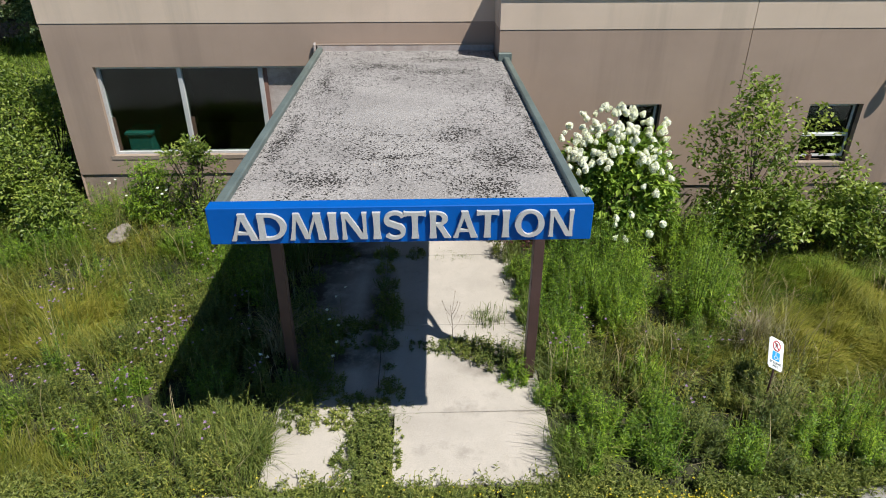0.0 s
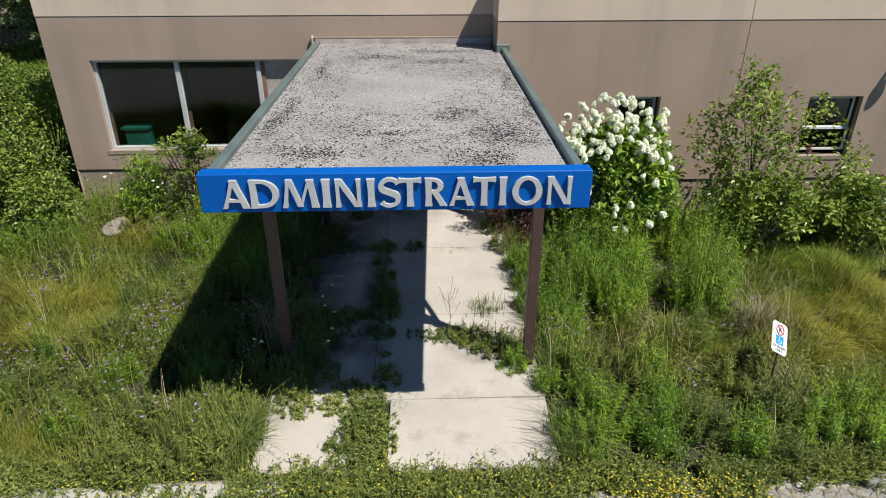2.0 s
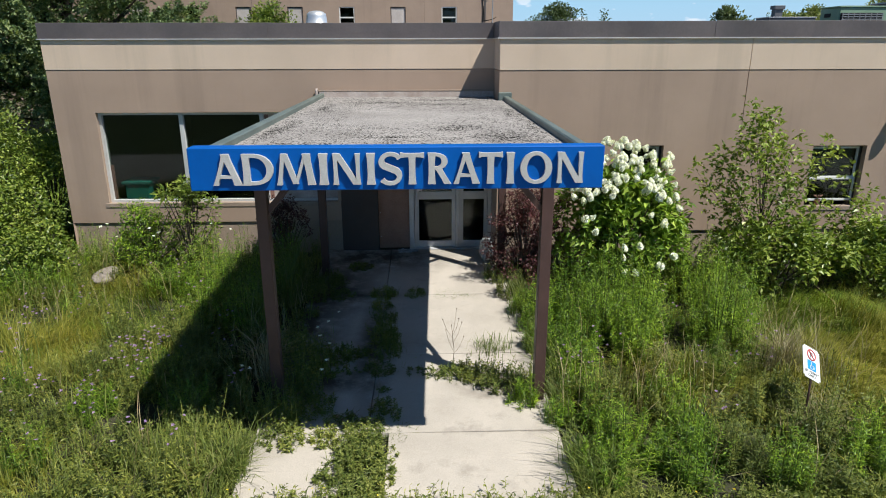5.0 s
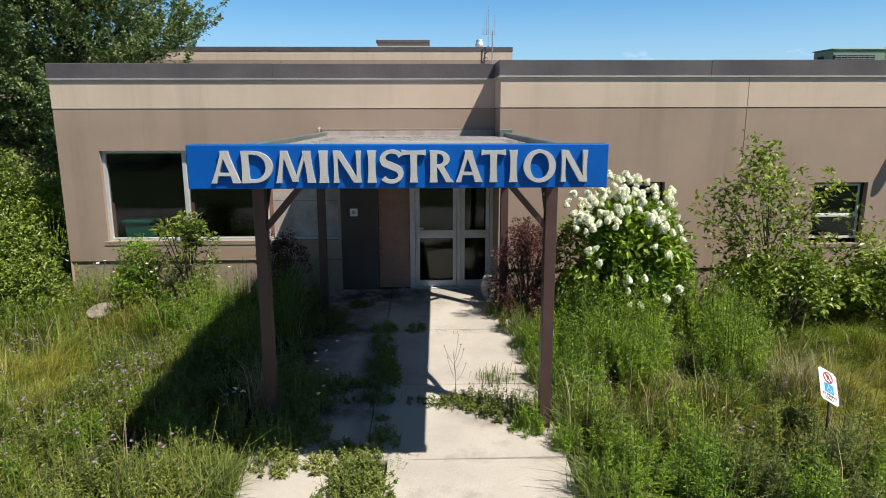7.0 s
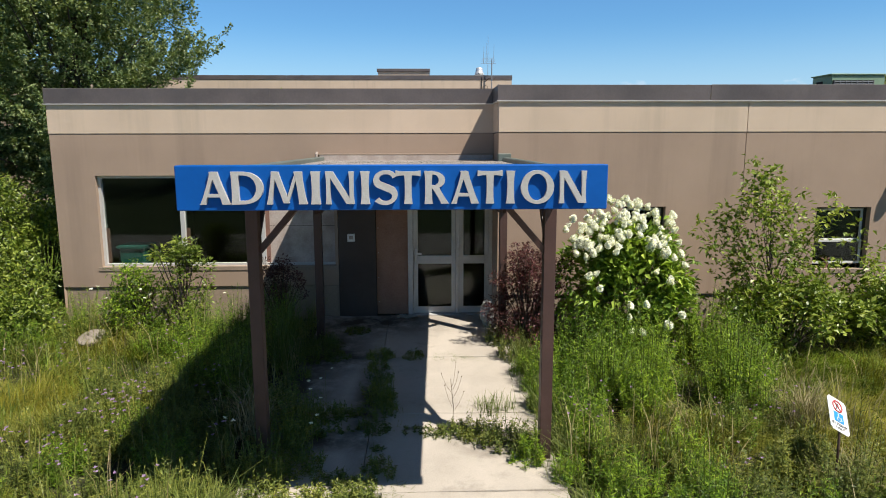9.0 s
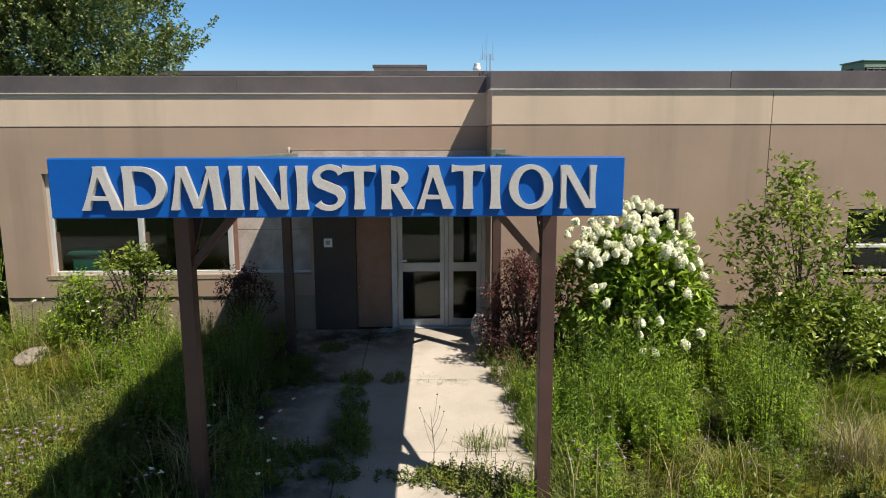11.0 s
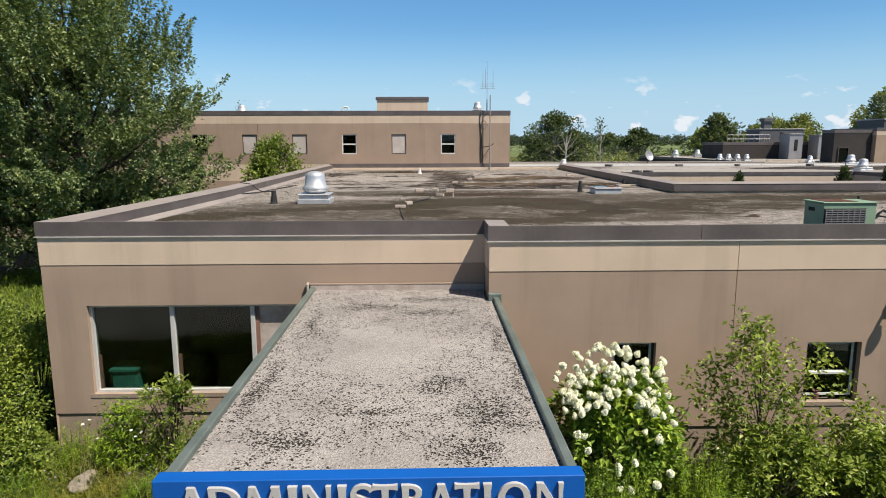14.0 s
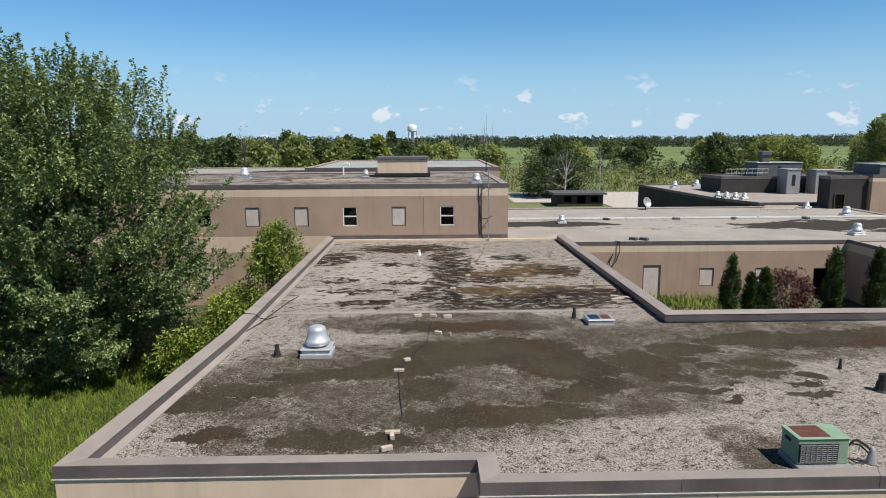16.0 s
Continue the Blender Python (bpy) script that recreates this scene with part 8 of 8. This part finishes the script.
# courtyard evergreens and red maple
for cx, h, r in ((15.25, 3.45, 0.42), (16.25, 2.55, 0.36), (16.95, 2.75, 0.45), (20.35, 3.85, 0.48), (22.6, 3.7, 0.5)):
    t = empty("cypress", "slim dark green columnar cypress in the courtyard", "tree", group="courtyard cypresses", at=(cx, 31.2, -0.3))
    m = 90
    z = rng.uniform(0.15, h, m)
    rr = r * np.clip(1.15 - (z / h) ** 3, 0.12, 1) * np.sqrt(rng.uniform(0.3, 1, m))
    a = rng.uniform(0, 2 * math.pi, m)
    C = np.stack([rr * np.cos(a), rr * np.sin(a), z], 1)
    scatter_mesh("crown", *cloud_leaves(C, np.tile([[0.14, 0.14, 0.3]], (m, 1)), 64, 0.13, 0.055, upright=1.2), CYPRESS, t)
    bm = bmesh.new()
    add_tube(bm, [(0, 0, -0.1), (0, 0, h * 0.85)], [0.07, 0.02], 6)
    part("trunk", bm, BARK, t)
shrub("japanese_maple", "rounded dark red maple in the courtyard", "tree", (18.3, 31.5, -0.3), 2.7, 1.15, 1.0, 90, 44, (0.13, 0.07), MAROON, clump_r=0.28, stems=9)

# trees of the middle distance
tree("far_tree", "broad dark tree with pale dead limbs by the far lot", (20.5, 104, -0.3), 9.6, 5.4, 4.5, 130, 80, (0.42, 0.28), FARLEAF, PALEBARK, 0.36, 0.02, (1.0, 1.0, 1.0), bare=60)
snag = empty("dead_tree", "bare white limbs of a dead tree before the dark one", "tree", at=(21.3, 98.8, -0.3))
bm = bmesh.new()
branch_tree(bm, (0, 0, -0.2), [(-1.6, 0, 5.4), (-0.9, 0.2, 7.2), (0.3, 0, 8.3), (1.3, 0.1, 7.4), (2.0, 0, 6.2), (-2.6, 0, 3.2), (2.4, 0.2, 4.6), (-3.2, -0.2, 1.6), (0.8, 0, 6.4), (-0.4, -0.1, 6.2)], 0.15, (0.2, 0, 6.6), 6, 0.6)
part("trunk", bm, PALEBARK, snag)
tree("far_tree", "slim pale leafless tree beside the dark one", (29.0, 108, -0.3), 8.6, 1.6, 1.6, 26, 10, (0.4, 0.25), FARLEAF, PALEBARK, 0.14, 0.2, (0.7, 0.7, 0.9), bare=24)
tree("far_tree", "rounded green tree beyond the plant hall", (54.5, 120, -0.3), 9.6, 3.7, 3.5, 90, 50, (0.6, 0.4), FARLEAF, BARK, 0.25, 0.05, (1.0, 1.0, 1.1))
for k, (cx, cy, h, r) in enumerate(((66, 92, 12.6, 5.0), (74, 96, 15.0, 6.0), (60, 104, 8.5, 4.0), (84, 100, 16.0, 6.0), (68, 128, 9.0, 5.0))):
    tree("far_tree", "tall light green tree behind the plant houses", (cx, cy, -0.3), h, r, r, 130, 110, (0.40, 0.26), FARLEAF if k % 2 else WILLOW, BARK, 0.3, 0.1, (1.2, 1.2, 1.1), spires=0.2)
WEST_TREES = ((-48.5, 230, 13.9, 3.4, 0), (-29.4, 150, 11.5, 4.0, 1), (-26.2, 165, 11.1, 2.2, 0), (-19.5, 150, 10.3, 3.2, 1), (-15.8, 160, 10.2, 2.4, 0),
    (-12.2, 170, 11.5, 2.7, 1), (-17.4, 330, 15.4, 3.2, 0), (-39.3, 330, 13.3, 3.0, 0), (0.2, 140, 9.0, 3.2, 1), (-36.5, 140, 10.6, 4.0, 1),
    (-45, 150, 11.5, 4.5, 0), (-7, 210, 9.5, 3.0, 0), (5, 190, 9, 4.5, 1), (-60, 170, 13, 8, 0), (-75, 160, 12, 8, 1), (-40, 240, 10, 6, 1),
    (-2, 260, 9, 5, 0))
EAST_TREES = ((18, 185, 8.5, 4.5, 1), (38, 190, 8, 4.5, 0), (48, 210, 9, 5, 1), (62, 190, 9.5, 5, 0), (76, 175, 10, 5.5, 1), (92, 180, 10, 6, 0),
    (105, 190, 11, 6, 1), (84, 150, 9.5, 5, 0), (82, 290, 10, 5, 0), (120, 170, 13, 7, 0))
for k, (cx, cy, h, r, w) in enumerate(WEST_TREES + EAST_TREES):
    tree("distant_tree", "pale yellow-green willow out in the meadow" if w else "dark rounded tree out in the meadow", (cx, cy, -0.3), 0.84 * h, r, r, 50, 50, (0.90, 0.62), WILLOW if w else FARLEAF, BARK, 0.3, 0.03, (1.3, 1.3, 1.1))
tree("bare_tree", "leafless grey tree behind the two-storey block", (-27.5, 100, -0.3), 11.0, 3.0, 2.6, 40, 2, (0.3, 0.2), FARLEAF, BARK, 0.16, 0.2, (0.6, 0.6, 1.2), bare=40)


def woods(name, label, y0, y1, x0, x1, count, h0, h1, material, leaf, per=34):
    """A far wood: many small crowns side by side."""
    x, y = rng.uniform(x0, x1, count), rng.uniform(y0, y1, count)
    h = rng.uniform(h0, h1, count) * (1 + 0.25 * lump(x, y, 0.012, 2.0))
    C = np.repeat(np.stack([x, y, 0.52 * h - 0.3], 1), 1, 0)
    R = np.stack([0.42 * h, 0.42 * h, 0.52 * h], 1)
    stuff(name, cloud_leaves(C, R, per, leaf, leaf * 0.7), material, label, "woods")


woods("far_woods", "dark continuous woods along the horizon", 640, 760, -520, 580, 1500, 8.5, 12, HAZELEAF, 2.0, 46)
# out of view: added to hold back low sky light and darken reflections
woods("far_woods", "unseen woods added across the lot to block low sky, mirrored in the windows", -40, -22, -80, 80, 110, 12, 16, FARLEAF, 1.3, 60)
woods("far_woods", "scattered hedgerow trees between the meadows", 420, 450, -420, 40, 200, 5, 9, HAZELEAF, 1.7, 44)
woods("far_woods", "low rough bushes along the wire fence", 118, 215, -40, 130, 170, 0.9, 3.0, WILLOW, 0.75, 34)
woods("far_woods", "dark bushes scattered through the rough meadow", 125, 230, -30, 150, 100, 1.5, 4.2, FARLEAF, 0.8, 46)
woods("far_woods", "dark scrub along the far meadow edge", 350, 365, -300, 420, 60, 2.0, 4.5, HAZELEAF, 0.9, 30)
n = 30000
x, y = rng.uniform(-10, 120, n), 96 + 110 * rng.uniform(0, 1, n) ** 1.4
P = np.stack([x, y, np.full(n, -0.35)], 1)[(y > 113) | (x > 50)]
stuff("rough_meadow", blades(P, rng.uniform(0.25, 0.8, len(P)), rng.uniform(0.2, 0.6, len(P)), 0.14), MEADOW, "rough tall grass beyond the far lot", "grass")


# ---- walkway slabs (pieces last) ----
walkway = empty("pavement", "pale cracked concrete walkway with weeds in its joints", "walkway", "structure")


def slab(x0, x1, y0, y1, seed):
    """One concrete slab on the slope, its edges worn and slightly out of line."""
    n = 8
    tilt = 0.008 * math.sin(seed * 5.1)
    verts, faces = [], []
    for k, (dz, pull) in enumerate(((0.0, 0.003), (-0.004, 0.0), (-0.16, 0.0))):
        loop = []
        for s in range(4):
            c = [(x0, y0), (x1, y0), (x1, y1), (x0, y1)]
            (ax, ay), (bx, by) = c[s], c[(s + 1) % 4]
            for j in range(n):
                u = j / n
                px, py = ax + (bx - ax) * u, ay + (by - ay) * u
                d = noise.noise(Vector((px * 5, py * 5, 0))) * 0.010
                cx, cy = (x0 + x1) / 2, (y0 + y1) / 2
                px += (cx - px) / abs(cx - px + 1e-9) * pull * (abs(px - cx) > 0.49 * (x1 - x0)) + d
                py += (cy - py) / abs(cy - py + 1e-9) * pull * (abs(py - cy) > 0.49 * (y1 - y0)) + d
                loop.append((px, py, walk_z(py) + dz + tilt * (px - x0)))
        verts += loop
    m = 4 * n
    faces.append(tuple(range(m)))
    for k in range(2):
        for j in range(m):
            faces.append((k * m + j, (k + 1) * m + j, (k + 1) * m + (j + 1) % m, k * m + (j + 1) % m))
    return link("slab", verts, faces, CONCRETE, walkway)


rows_y = [4.40, 5.36, 6.50, 6.92, 8.64, 9.75, 10.58]
seed = 1
for y0, y1 in zip(rows_y, rows_y[1:]):
    gap = 0.40 if y1 < 5.5 else 0.008
    for x0, x1 in ((-1.66, -0.56 - gap / 2), (-0.56 + gap / 2, 1.30)):
        slab(x0, x1, y0 + 0.001, y1 - 0.001, seed)
        seed += 1
